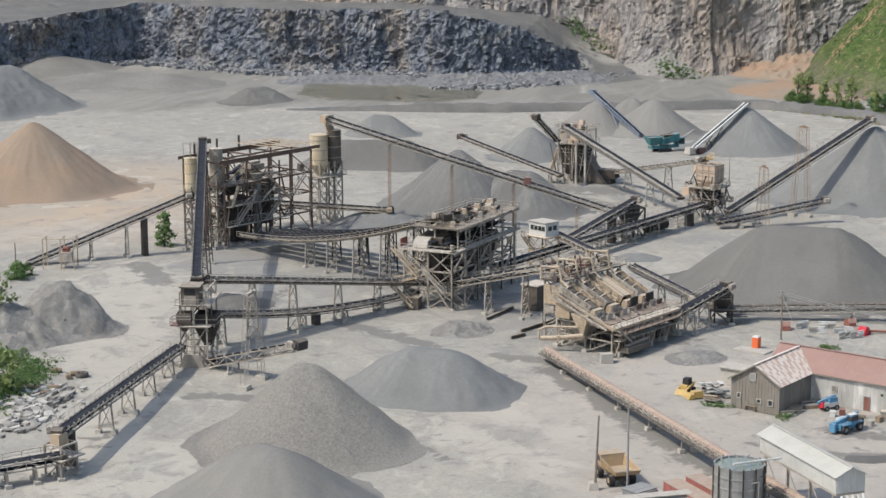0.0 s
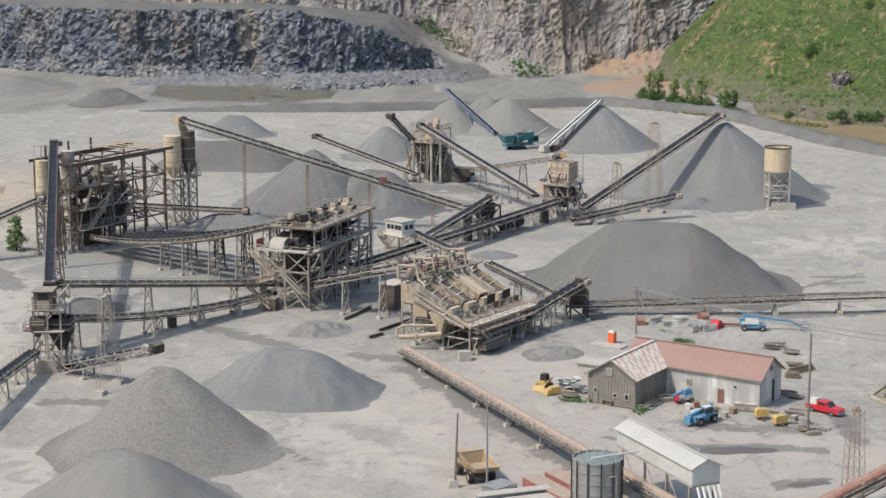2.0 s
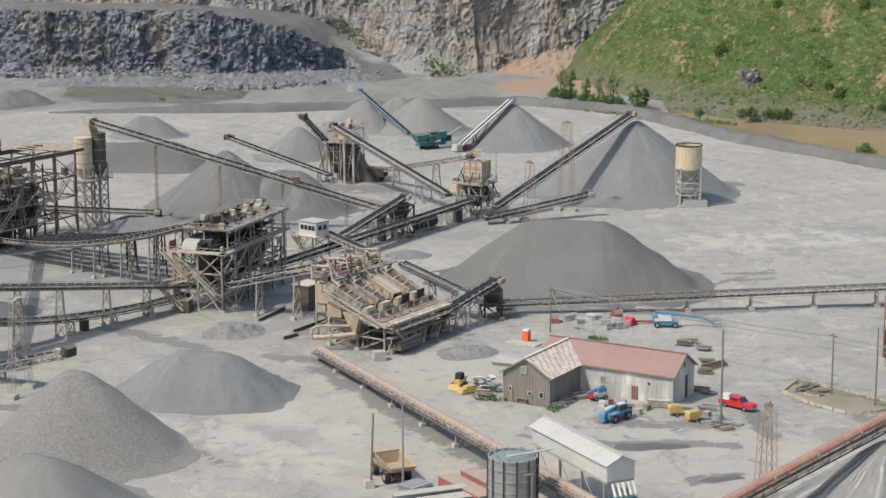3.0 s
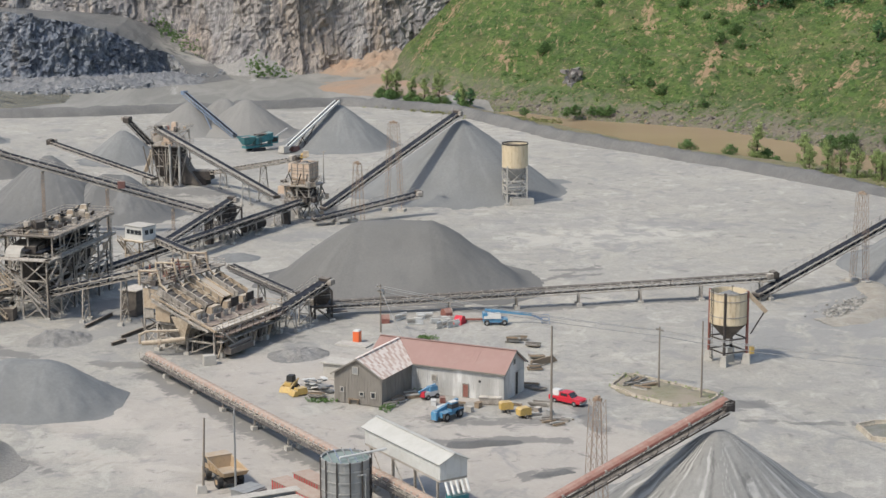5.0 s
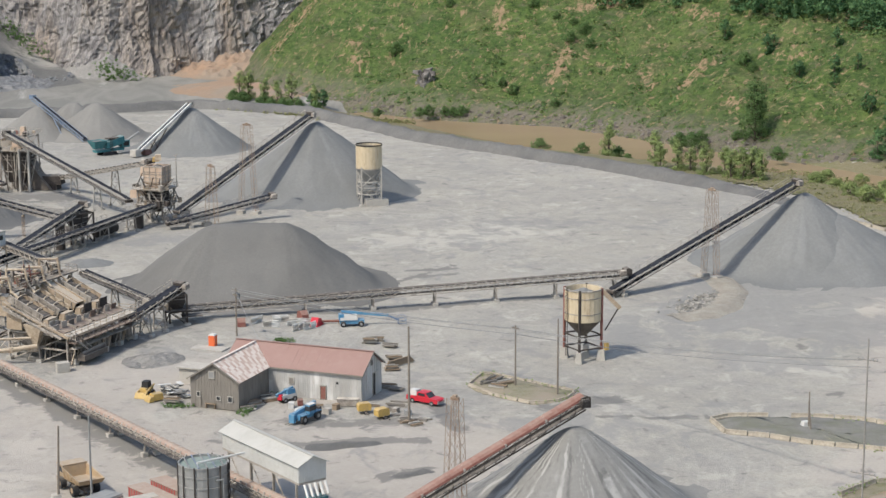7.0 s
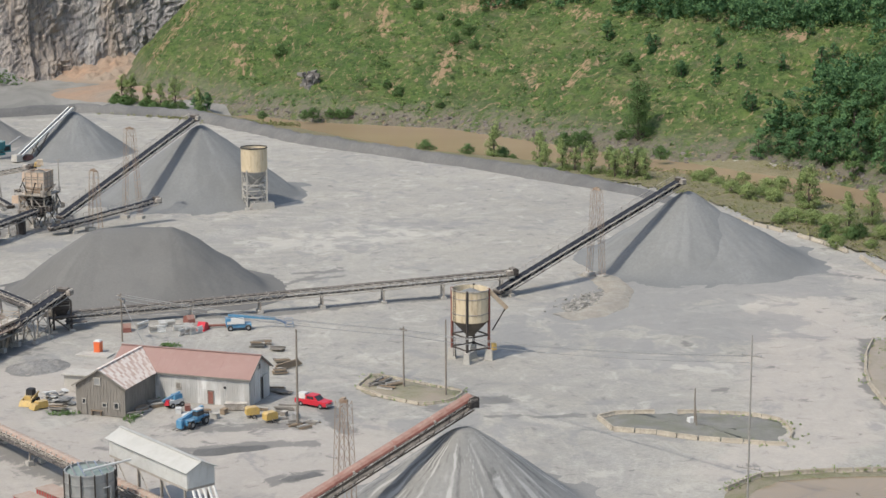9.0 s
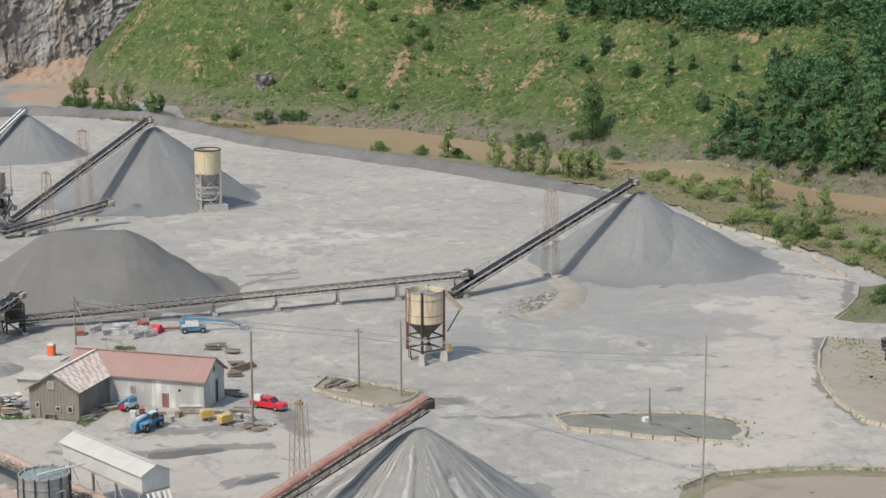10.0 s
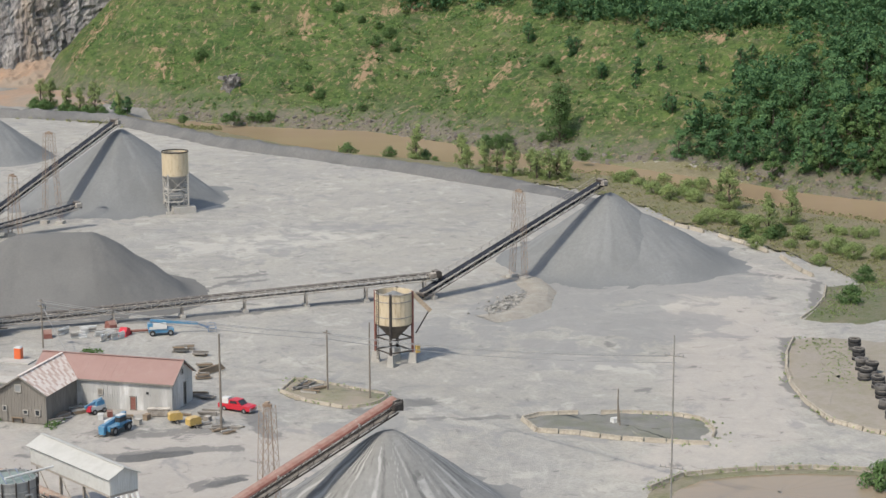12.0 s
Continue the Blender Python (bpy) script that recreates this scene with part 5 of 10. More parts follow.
# crusher plant, largest and darkest frame of the works
U = math.atan2(0.893, 0.45)
c = thing("crusher_plant", (-126.5, 384.0), U, "tall grimy open steel crusher plant with silos and chutes", "crusher plant")
frame_tower(c, (0, 7, 14, 21, 28), (0, 6, 12.5), (4.5, 9, 13.5, 18.6), RUSTY, (), 0.55, 0.34, 5, ())
for y in (0, 12.5):
    part("crane_girder", Geo().beam((-1.5, y, 19.0), (31, y, 19.0), 0.22, 0.6).beam((-1.5, y, 19.35), (31, y, 19.35), 0.4, 0.1), RUSTY, c, "rusty overhead girder")
for x in (3.5, 10.5, 17.5):
    part("girder_post", Geo().beam((x, 12.5, 18.6), (x, 12.5, 22.0), 0.35), DARK_STEEL, c)
for k in range(5):
    part("roof_rail", Geo().beam((18 + k * 2.6, -0.6, 20.1), (17 + k * 2.6, 13.0, 20.3), 0.22, 0.2), TAN, c, "pale dusty cross rail")
hopper(c, 6, 4.5, 10.5, 14.0, 3.2, 3.2, DARK_STEEL)
hopper(c, 13.5, 7, 10.5, 15.5, 3.4, 3.4, GALV_GRIME)
hopper(c, 14.5, 2.5, 5.0, 10.5, 4, 3.4, DARK_STEEL)
hopper(c, 20.5, 7, 8.5, 12.0, 2.6, 2.8, DARK_STEEL)
part("crusher_body", Geo().box((8, 5.5, 6.4), (5.5, 5.4, 3.6), 0, 0.75).box((8, 5.5, 2.6), (4.4, 4.6, 4)), DARK_STEEL, c)
part("crusher_body", Geo().tube((16.5, 5, 3.0), (16.5, 5, 6.0), 2.4, 1.8, 14).tube((16.5, 5, 6.0), (16.5, 5, 8.4), 1.3, 1.9, 14), GRIME, c)
part("grating", Geo().box((6, 3.2, 9.1), (11, 6, 0.12)), DARK_STEEL, c)
part("grating", Geo().box((6, 3, 13.6), (9, 6, 0.12)), GRIME, c)
part("screen_deck", Geo().box((12, 3.0, 16.6), (4.2, 3.0, 0.9)).box((12, 3.0, 17.4), (2.8, 2.0, 0.5)), STEEL, c)
part("inner_belt", Geo().beam((2, 9, 10.5), (13, 7.5, 16.2), 1.1, 0.3).beam((1, 2, 11.0), (8, 3, 15.0), 1.0, 0.3), BELT, c)
part("chute", Geo().beam((12.5, 0.2, 15.6), (18.8, -2.0, 8.8), 0.6, 0.5), TAN, c, "pale tan slanting chute")
part("chute", Geo().beam((3.5, -0.8, 13.5), (1.0, -1.2, 9.0), 0.45, 0.4), TAN, c, "pale tan slanting chute")
part("chute", Geo().beam((9.0, -0.8, 12.0), (6.5, -1.4, 7.8), 0.4, 0.4), STEEL, c)
part("chute", Geo().beam((14.0, 10.0, 14.0), (24.0, 11.0, 8.5), 1.0, 0.8), STEEL, c)
rng = random.Random(44)
for k in range(15):
    x, y = rng.uniform(-0.5, 22), rng.choice((-0.9, 2.0, 4.2, 8.5))
    part("inner_post", Geo().beam((x, y, -0.2), (x, y, rng.choice((9.0, 13.5, 16.5))), 0.26), rng.choice((DARK_STEEL, RUSTY, STEEL)), c)
    z = rng.choice((3.0, 6.5, 11.0, 15.5))
    part("pipe_run", Geo().tube((x - 2.5, y, z), (x + 3.0, y, z + rng.uniform(-0.6, 0.6)), rng.uniform(0.09, 0.2), n=8), rng.choice((GALV, STEEL, TAN, DARK_STEEL)), c)
part("grey_column", Geo().tube((11.5, 1.2, 0), (11.5, 1.2, 13.5), 1.0, 0.8, 12).tube((11.5, 1.2, 13.5), (11.5, 1.2, 15.2), 0.8, 1.7, 12), GALV_GRIME, c, "grey-green drop chute")
part("walkway", Geo().box((12, -0.9, 9.15), (24, 1.1, 0.12)), STEEL, c)
part("walkway", Geo().box((10, -0.9, 4.75), (20, 1.1, 0.12)), STEEL, c)
railing(c, [(0, -1.4), (24, -1.4)], 9.2, STEEL)
for k in range(80):
    x, y, z = rng.uniform(0, 20), rng.choice((0.0, -0.9, 3, 6, 9, 12.5)), rng.choice((0.5, 4.5, 4.5, 9, 9, 13.5))
    part("strut", Geo().beam((x, y, z), (x + rng.uniform(-3.5, 3.5), y + rng.uniform(-2, 2), z + rng.uniform(2.5, 5)), rng.uniform(0.12, 0.26)), rng.choice((DARK_STEEL, RUSTY, DARK_STEEL, STEEL, DARK_STEEL, GALV)), c)
for k in range(22):
    x, z = rng.uniform(1, 27), rng.choice((5.0, 9.5, 14.0))
    part("machine_housing", Geo().box((x, rng.uniform(0, 12), z + 0.8), (rng.uniform(0.7, 2), rng.uniform(0.7, 1.8), rng.uniform(0.6, 1.8)), rng.uniform(0, 1.5), 0.85), rng.choice((DARK_STEEL, GRIME, STEEL)), c)
for x, z0 in ((2, 4.8), (12, 4.8), (20, 9.3)):
    stairs(c, (x, -1.3, z0), (x + 4.5, -1.3, z0 + 4.2), 0.9, STEEL)
railing(c, [(-0.8, -0.9), (28.8, -0.9)], 13.6, STEEL)
railing(c, [(-0.8, -0.9), (28.8, -0.9)], 4.9, STEEL)

# pair of small silos at the end of the crusher plant
def leg_silo(at, turn, r, z_leg, z_top, mat, label, deck=0.0, body_cone=0.3, group="", open_top=False, legs=4, bands=3, leg_mat=None, cagetop=False, braces=True):
    c = thing("silo", at, turn, label, "silo", group)
    silo(c, 0, 0, z_leg, z_top, r, mat, body_cone, open_top=open_top, bands=bands)
    leg_mat = leg_mat or STEEL
    zc = z_leg + (z_top - z_leg) * body_cone
    a = r * 0.86
    pts = [(a * sx * 0.9, a * sy * 0.9) for sx, sy in ((-1, -1), (1, -1), (1, 1), (-1, 1))]
    for x, y in pts:
        part("leg", Geo().beam((x, y, -0.2), (x, y, zc + 0.5), 0.3), leg_mat, c)
        part("footing", Geo().box((x, y, 0.2), (1.1, 1.1, 0.8)), CONCRETE, c)
    if braces:
        n = max(1, int(zc / 3.2))
        for (x0, y0), (x1, y1) in zip(pts, pts[1:] + pts[:1]):
            for i in range(n):
                za, zb = zc * i / n + 0.3, zc * (i + 1) / n
                part("brace", Geo().beam((x0, y0, za), (x1, y1, zb), 0.13).beam((x1, y1, za), (x0, y0, zb), 0.13).beam((x0, y0, zb), (x1, y1, zb), 0.18), leg_mat, c)
    if cagetop:
        g = Geo()
        for x, y in pts:
            g.beam((x, y, z_top), (x, y, z_top + 3.2), 0.12)
        for (x0, y0), (x1, y1) in zip(pts, pts[1:] + pts[:1]):
            g.beam((x0, y0, z_top + 3.2), (x1, y1, z_top + 3.2), 0.12)
        part("top_frame", g, leg_mat, c)
    return c


leg_silo((-133.0, 381.0, 0.00), U, 1.35, 11.0, 20.2, SILO_CREAM, "slim cream silo high on a braced steel frame", group="crusher silos", cagetop=True)
leg_silo((-129.4, 387.5, 0.00), U, 1.45, 11.0, 21.4, STEEL, "slim grimy brown silo on a braced steel frame", group="crusher silos")
leg_silo((-114.7, 418.8, 0.00), U, 2.1, 10.8, 20.6, SILO_CREAM, "cream cone-bottomed silo on tall legs", group="crusher silos")
c = leg_silo((-111.8, 421.6, 0.00), U, 1.7, 10.6, 21.4, GRIME, "grey stained silo on tall braced legs", group="crusher silos")
part("platform", Geo().box((-1.8, 1.2, 10.9), (8.5, 6.0, 0.25)), STEEL, c)
railing(c, [(-6.0, -1.8), (2.4, -1.8), (2.4, 4.2)], 11.0, STEEL)
part("head_house", Geo().box((-1.8, 0.8, 24.2), (2.2, 1.9, 1.8), 0, 0.85).beam((-1.2, 0.6, 21), (-1.7, 0.8, 23.4), 0.7).box((-0.2, 0.8, 24.6), (1.2, 1.0, 0.8)), TAN, c, "tan head box at the conveyor top")
part("chute", Geo().beam((-1.4, 0.5, 23.2), (0.2, 0.2, 20.5), 1.1), STEEL, c)

# posts under the long descending conveyor
def post_row(px, label):
    for (x, y, z), h in px:
        c = thing("conveyor_post", (x, y), 0, label, "post", "conveyor posts")
        part("post", lattice(Geo(), (0, 0, -0.2), (0, 0, h), 0.5, 0.05), RUST_TAN, c)
        part("footing", Geo().box((0, 0, 0.2), (1.4, 1.4, 0.8)), CONCRETE, c)
        part("saddle", Geo().beam((0, -1.2, h), (0, 1.2, h), 0.3), TAN, c)


post_row((((-97.7, 418.3, 0.00), 19.0), ((-83.1, 418.8, 0.00), 14.2), ((-68.7, 418.7, 0.00), 10.3), ((-54.0, 418.6, 0.00), 5.6)), "pale slender lattice post under the long conveyor")

# transfer tower
c = thing("transfer_tower", (-103.6, 287.0), radians(8), "rusty transfer tower where four conveyors meet", "transfer tower")
frame_tower(c, (0.8, 3.0, 5.2), (0, 4.5, 9), (3.4, 6.6, 10.2, 12.6), STEEL, (10.2,), 0.8, 0.24, 8, (), STEEL)
railing(c, [(0.2, -0.7), (5.8, -0.7)], 10.4, STEEL)
part("platform", Geo().box((3.0, 0.6, 6.8), (5.6, 2.4, 0.14)), STEEL, c)
part("housing", Geo().box((2.6, 1.4, 11.8), (3.0, 3.6, 3.2)).box((2.6, 1.3, 13.5), (3.5, 4.2, 0.2)), GRIME, c, "rusty sheet housing")
part("housing_front", Geo().box((2.6, -0.45, 11.2), (2.0, 0.12, 1.7)), STEEL, c, "pale sheet panel")
# solid panel, the unlit inside painted as near-black
part("opening", Geo().box((2.6, -0.46, 12.7), (1.8, 0.12, 1.1)), DARK, c)
hopper(c, 1.4, 0.8, 5.8, 9.0, 2.4, 2.4, GRIME)
hopper(c, 4.8, 3.0, 3.0, 8.5, 3.6, 3.6, DARK_STEEL)
part("skirt", Geo().prism([(0.5, 0.0), (4.8, 0.0), (4.0, 2.2), (1.6, 2.2)], -1.2, -0.9), STEEL, c)
part("side_platform", Geo().box((0.0, 0.5, 7.0), (1.6, 2.4, 0.16)), MAROON, c)
railing(c, [(0.6, -0.7), (-0.8, -0.7), (-0.8, 1.7), (0.6, 1.7)], 7.1, MAROON)
for k in range(9):
    x, y, z = rng.uniform(0, 6.4), rng.uniform(-0.5, 9), rng.choice((0, 3.4, 6.6))
    part("strut", Geo().beam((x, y, z), (x + rng.uniform(-2, 2), y + rng.uniform(-2, 2), z + rng.uniform(2, 3.4)), 0.18), rng.choice((STEEL, RUSTY, GRIME)), c)
stairs(c, (5.9, 0.5, 0.2), (5.9, 5.0, 3.6), 0.8, STEEL)
stairs(c, (5.9, 5.0, 3.6), (5.9, 0.8, 6.8), 0.8, STEEL)
motor(c, 2.0, 6.5, 10.6, STEEL)
c = thing("transfer_station", (-99.5, 228.7, 0.00), radians(70), "small rusty transfer frame with a head box", "transfer station")
frame_tower(c, (-1.5, 1.5), (-1.5, 1.5), (2.6, 4.6), STEEL, (2.6,), 1.0, 0.25, 9)
part("head_box", Geo().box((0, 0.2, 5.2), (2.0, 1.8, 1.6), 0, 0.8), TAN, c)
c = thing("feed_portal", (-154.0, 358.2, 0.00), radians(10), "tan steel portal with a red motor over a low conveyor", "portal frame")
for x in (-3.2, 0.5, 3.2):
    part("portal_leg", Geo().beam((x, -1.8, -0.2), (x, -1.8, 6.4), 0.2).beam((x, 1.8, -0.2), (x, 1.8, 6.4), 0.2).beam((x, -1.8, 6.4), (x, 1.8, 6.4), 0.2), TAN, c)
part("portal_rail", Geo().beam((-3.2, -1.8, 6.4), (3.2, -1.8, 6.4), 0.2), TAN, c)
motor(c, 1.2, 0, 3.4, RUST_PIPE)
part("feed_box", Geo().box((1.2, 0, 2.4), (3.0, 2.4, 2.0), 0, 0.85), STEEL, c)

# first screen house
U1 = math.atan2(0.965, 0.26)
c = thing("screen_house", (-66.4, 334.6), U1, "large open steel screen house with dark bins and feed boxes", "screen house", "screen houses")
frame_tower(c, (0, 5.6, 11.2, 16.8, 22.4, 28), (0, 5, 10), (3.4, 7.2, 11.0), STEEL, (), 0.9, 0.32, 21, (), STEEL)
frame_tower(c, (3, 8, 13, 18, 23, 28), (0.2, 5, 9), (14.8,), STEEL, (14.8,), 0.5, 0.26, 22, (14.8,), GRIME, base=11.0)
railing(c, [(-0.8, 10.8), (-0.8, -0.8), (28.8, -0.8)], 11.1, STEEL)
part("walkway", Geo().box((14, -0.3, 11.1), (29.5, 1.3, 0.14)), STEEL, c)
part("walkway", Geo().box((0.2, 5, 11.1), (2.2, 11.5, 0.14)), STEEL, c)
part("edge_beam", Geo().beam((-0.8, -0.9, 10.95), (28.8, -0.9, 10.95), 0.16, 0.4), STEEL, c)
part("edge_beam", Geo().beam((2.2, -0.6, 14.85), (28.8, -0.6, 14.85), 0.16, 0.4), STEEL, c)
part("inner_belt", Geo().beam((1.5, 5.0, 12.4), (27.5, 5.0, 12.9), 1.4, 0.2).beam((1.5, 2.2, 12.2), (27.5, 2.2, 12.6), 1.2, 0.2), BELT, c)
# bins and screens in the steel that has interior shade in its colour
for k in range(5):
    if k:
        hopper(c, 2.8 + 5.6 * k, 6.0, 2.6 + 0.6 * (k % 2), 10.6, 4.4, 5.4, DARK_STEEL, "bin", 0.25, 0.4)
    else:
        part("end_chute", Geo().beam((2.4, 5.0, 10.6), (4.4, 5.4, 4.0), 2.4, 2.0), DARK_STEEL, c)
        for y in (0.4, 9.6):
            part("end_brace", Geo().beam((-0.2, y, 10.8), (-0.2, 5.0, 6.6), 0.24), STEEL, c)
            part("end_brace", Geo().beam((-0.2, y, 0.2), (-0.2, 5.0, 6.6), 0.24), STEEL, c)
    x = 4.6 + 4.9 * k
    part("screen_box", Geo().prism([(x - 1.8, 11.6), (x + 1.8, 11.9), (x + 1.8, 13.6), (x - 1.8, 13.0)], 3.4, 8.4), DARK_STEEL, c, "dark vibrating screen")
    part("screen_guard", Geo().box((x + 0.2, 3.2, 12.3), (2.6, 0.15, 1.2)), GRIME, c)
    for s in (-0.3, 0.5):
        part("knee_brace", Geo().beam((5.6 * k + 0.3, -0.25, 3.5 + 3.6 * (s > 0)), (5.6 * k + 5.3, -0.25, 7.1 + 3.6 * (s > 0)), 0.17), STEEL, c)
    if k < 4:
        x = 5.2 + 6.0 * k
        part("head_drum", Geo().tube((x, 2.6, 15.9), (x, 4.6, 15.9), 0.75, n=12).box((x, 3.6, 15.3), (1.7, 2.2, 0.7)), STEEL, c)
        part("feed_box", Geo().box((x + 0.5, 3.3, 16.2), (1.7, 1.6, 1.9), 0.25, 0.8).box((x + 0.5, 3.3, 17.2), (1.1, 1.0, 0.3), 0.25), TAN, c, "beige conveyor feed box")
        part("feed_chute", Geo().beam((x + 1.2, 2.0, 15.2), (x + 0.8, 1.4, 16.2), 0.4, 0.35), DARK_STEEL, c)
        part("slant_pipe", Geo().tube((x - 2.2 - 0.3 * k, 5.2, 15.3), (x - 0.2, 4.2, 16.9 + 0.3 * (k % 2)), 0.14), TAN, c)
        part("slant_pipe", Geo().tube((x - 1.6, 5.8, 15.2), (x + 0.6, 4.6, 16.6), 0.12), STEEL, c)
        motor(c, x - 1.6, 1.6, 15.1, rng.choice((STEEL, DARK_STEEL, TAN)), 0.4)
        part("side_guard", Geo().box((x - 1.0, 6.8, 15.7), (1.6, 1.0, 1.3), 0.2, 0.85), DARK_STEEL, c)
for k in range(18):
    x = rng.uniform(0.5, 27)
    part("small_gear", Geo().box((x, rng.uniform(-0.4, 8), rng.choice((11.6, 15.4, 4.0, 7.8))), (rng.uniform(0.5, 1.5), rng.uniform(0.5, 1.2), rng.uniform(0.5, 1.2)), rng.uniform(0, 1.5), 0.8), rng.choice((STEEL, DARK_STEEL, GRIME, TAN)), c)
part("canvas_hood", Geo().prism([(0.6, 11.3), (4.4, 11.3), (4.0, 12.7), (2.8, 13.1), (1.2, 12.6)], 5.6, 8.6), CONCRETE, c, "pale sheet hood")
part("red_panel", Geo().box((1.0, 10.6, 12.2), (2.6, 0.2, 1.6)), RUST_PIPE, c)
part("water_tank", Geo().box((-1.6, 7.0, 1.2), (2.2, 2.2, 2.4), 0.1), GRIME, c)
stairs(c, (-1.6, 11.5, 11.2), (-1.6, 6.2, 6.2), 1.0, TAN)
stairs(c, (-1.6, 6.2, 6.2), (-1.6, 11.8, 4.6), 1.0, TAN)
stairs(c, (-2.8, 11.5, 4.6), (-2.8, 6.6, 0.6), 1.0, TAN)
stairs(c, (-1.6, 5.0, 7.4), (-1.6, 0.6, 3.6), 1.0, STEEL)
for k in range(30):
    x = rng.uniform(-0.5, 28)
    part("strut", Geo().beam((x, rng.choice((-0.3, 10.3)), rng.choice((0, 4.6))), (x + rng.uniform(-3, 3), rng.choice((-0.3, 10.3)), rng.uniform(6, 10.8)), 0.2), rng.choice((DARK_STEEL, STEEL)), c)

for k in range(16):
    x, z = rng.uniform(0, 26), rng.choice((2.6, 6.2, 9.8, 12.6))
    part("pipe_run", Geo().tube((x, -0.5, z), (x + rng.uniform(1.5, 5), -0.5, z + rng.uniform(-0.5, 0.5)), rng.uniform(0.07, 0.15), n=8), rng.choice((GALV, TAN, STEEL)), c)
for x in (4.0, 12.0, 20.0, 26.5):
    g = Geo()
    for y in (-0.25, 0.25):
        g.beam((x + y, -1.0, 3.5), (x + y, -1.0, 15.8), 0.07)
    for i in range(24):
        g.beam((x - 0.25, -1.0, 3.8 + 0.5 * i), (x + 0.25, -1.0, 3.8 + 0.5 * i), 0.05)
    part("ladder", g, STEEL, c)
for k in range(5):
    part("outrigger", Geo().beam((5.6 * k + 0.2, 0, 7.2), (5.6 * k + 0.2, -2.2, 10.9), 0.2), STEEL, c)
    part("pale_panel", Geo().box((5.6 * k + 2.6, -0.35, 9.2), (2.4, 0.1, 1.5)), rng.choice((STEEL, GRIME, TAN)), c)

# control cabin on its frame
c = thing("control_cabin", (-55.7, 379.1, 0.00), radians(-36), "white box control cabin with dark windows on a tan frame", "control cabin")
frame_tower(c, (-2.4, 2.4), (-2.0, 2.0), (3.2, 6.2), TAN, (6.2,), 1.0, 0.24, 31, ())
part("cabin_body", Geo().box((0, 0, 7.9), (4.8, 3.9, 2.9)), WHITE, c)
part("cabin_roof", Geo().box((0, 0, 9.42), (5.2, 4.3, 0.16)), CONCRETE, c)
for x in (-1.5, -0.4, 0.7, 1.7):
    part("window", Geo().box((x, -1.97, 8.2), (0.85, 0.1, 0.95)), GLASS, c)
for y in (-0.7, 0.7):
    part("window", Geo().box((2.42, y, 8.2), (0.1, 1.0, 0.95)), GLASS, c)
stairs(c, (-3.2, 2.0, 0.3), (-3.2, -3.0, 6.3), 0.9, TAN)

# washing screens
U2 = math.atan2(0.883, 0.47)
c = thing("screen_house", (-32.9, 306.6), U2, "tan washing screen house with sloping screens and spray pipes", "screen house", "screen houses")
frame_tower(c, (0, 4.8, 9.6, 14.4, 19.2), (0.5, 6, 12), (2.4, 4.8), STEEL, (), 0.7, 0.3, 41, (), STEEL)
frame_tower(c, (2.5, 7, 11, 16, 20), (12.6, 16.5), (2.4, 4.8, 7.6, 10.8), STEEL, (10.8,), 0.7, 0.28, 42, (10.8,), GRIME)
# shade between the screens is put into this deck's dark colour
part("inner_deck", Geo().box((9.6, 8.2, 4.6), (19, 8, 0.15)), DARK_STEEL, c)
for y, z, w in ((0.7, 4.9, 2.4), (-0.9, 2.9, 1.2)):
    part("walkway", Geo().box((9.6, y, z), (20.4, w, 0.14)), STEEL, c)
railing(c, [(-0.8, 3.0), (-0.8, -0.5), (20.0, -0.5), (20.0, 3.0)], 4.95, TAN)
part("edge_beam", Geo().beam((-0.8, -0.5, 4.75), (20, -0.5, 4.75), 0.18, 0.4), TAN, c)
part("edge_beam", Geo().beam((-0.9, -0.4, 4.75), (-0.9, 12, 9.6), 0.2, 0.45), TAN, c)
part("edge_beam", Geo().beam((-1.5, 0.6, 4.75), (-1.5, 12, 8.9), 0.2, 0.35), STEEL, c)
slope = lambda y: 6.9 + (y - 5.8) * 0.46
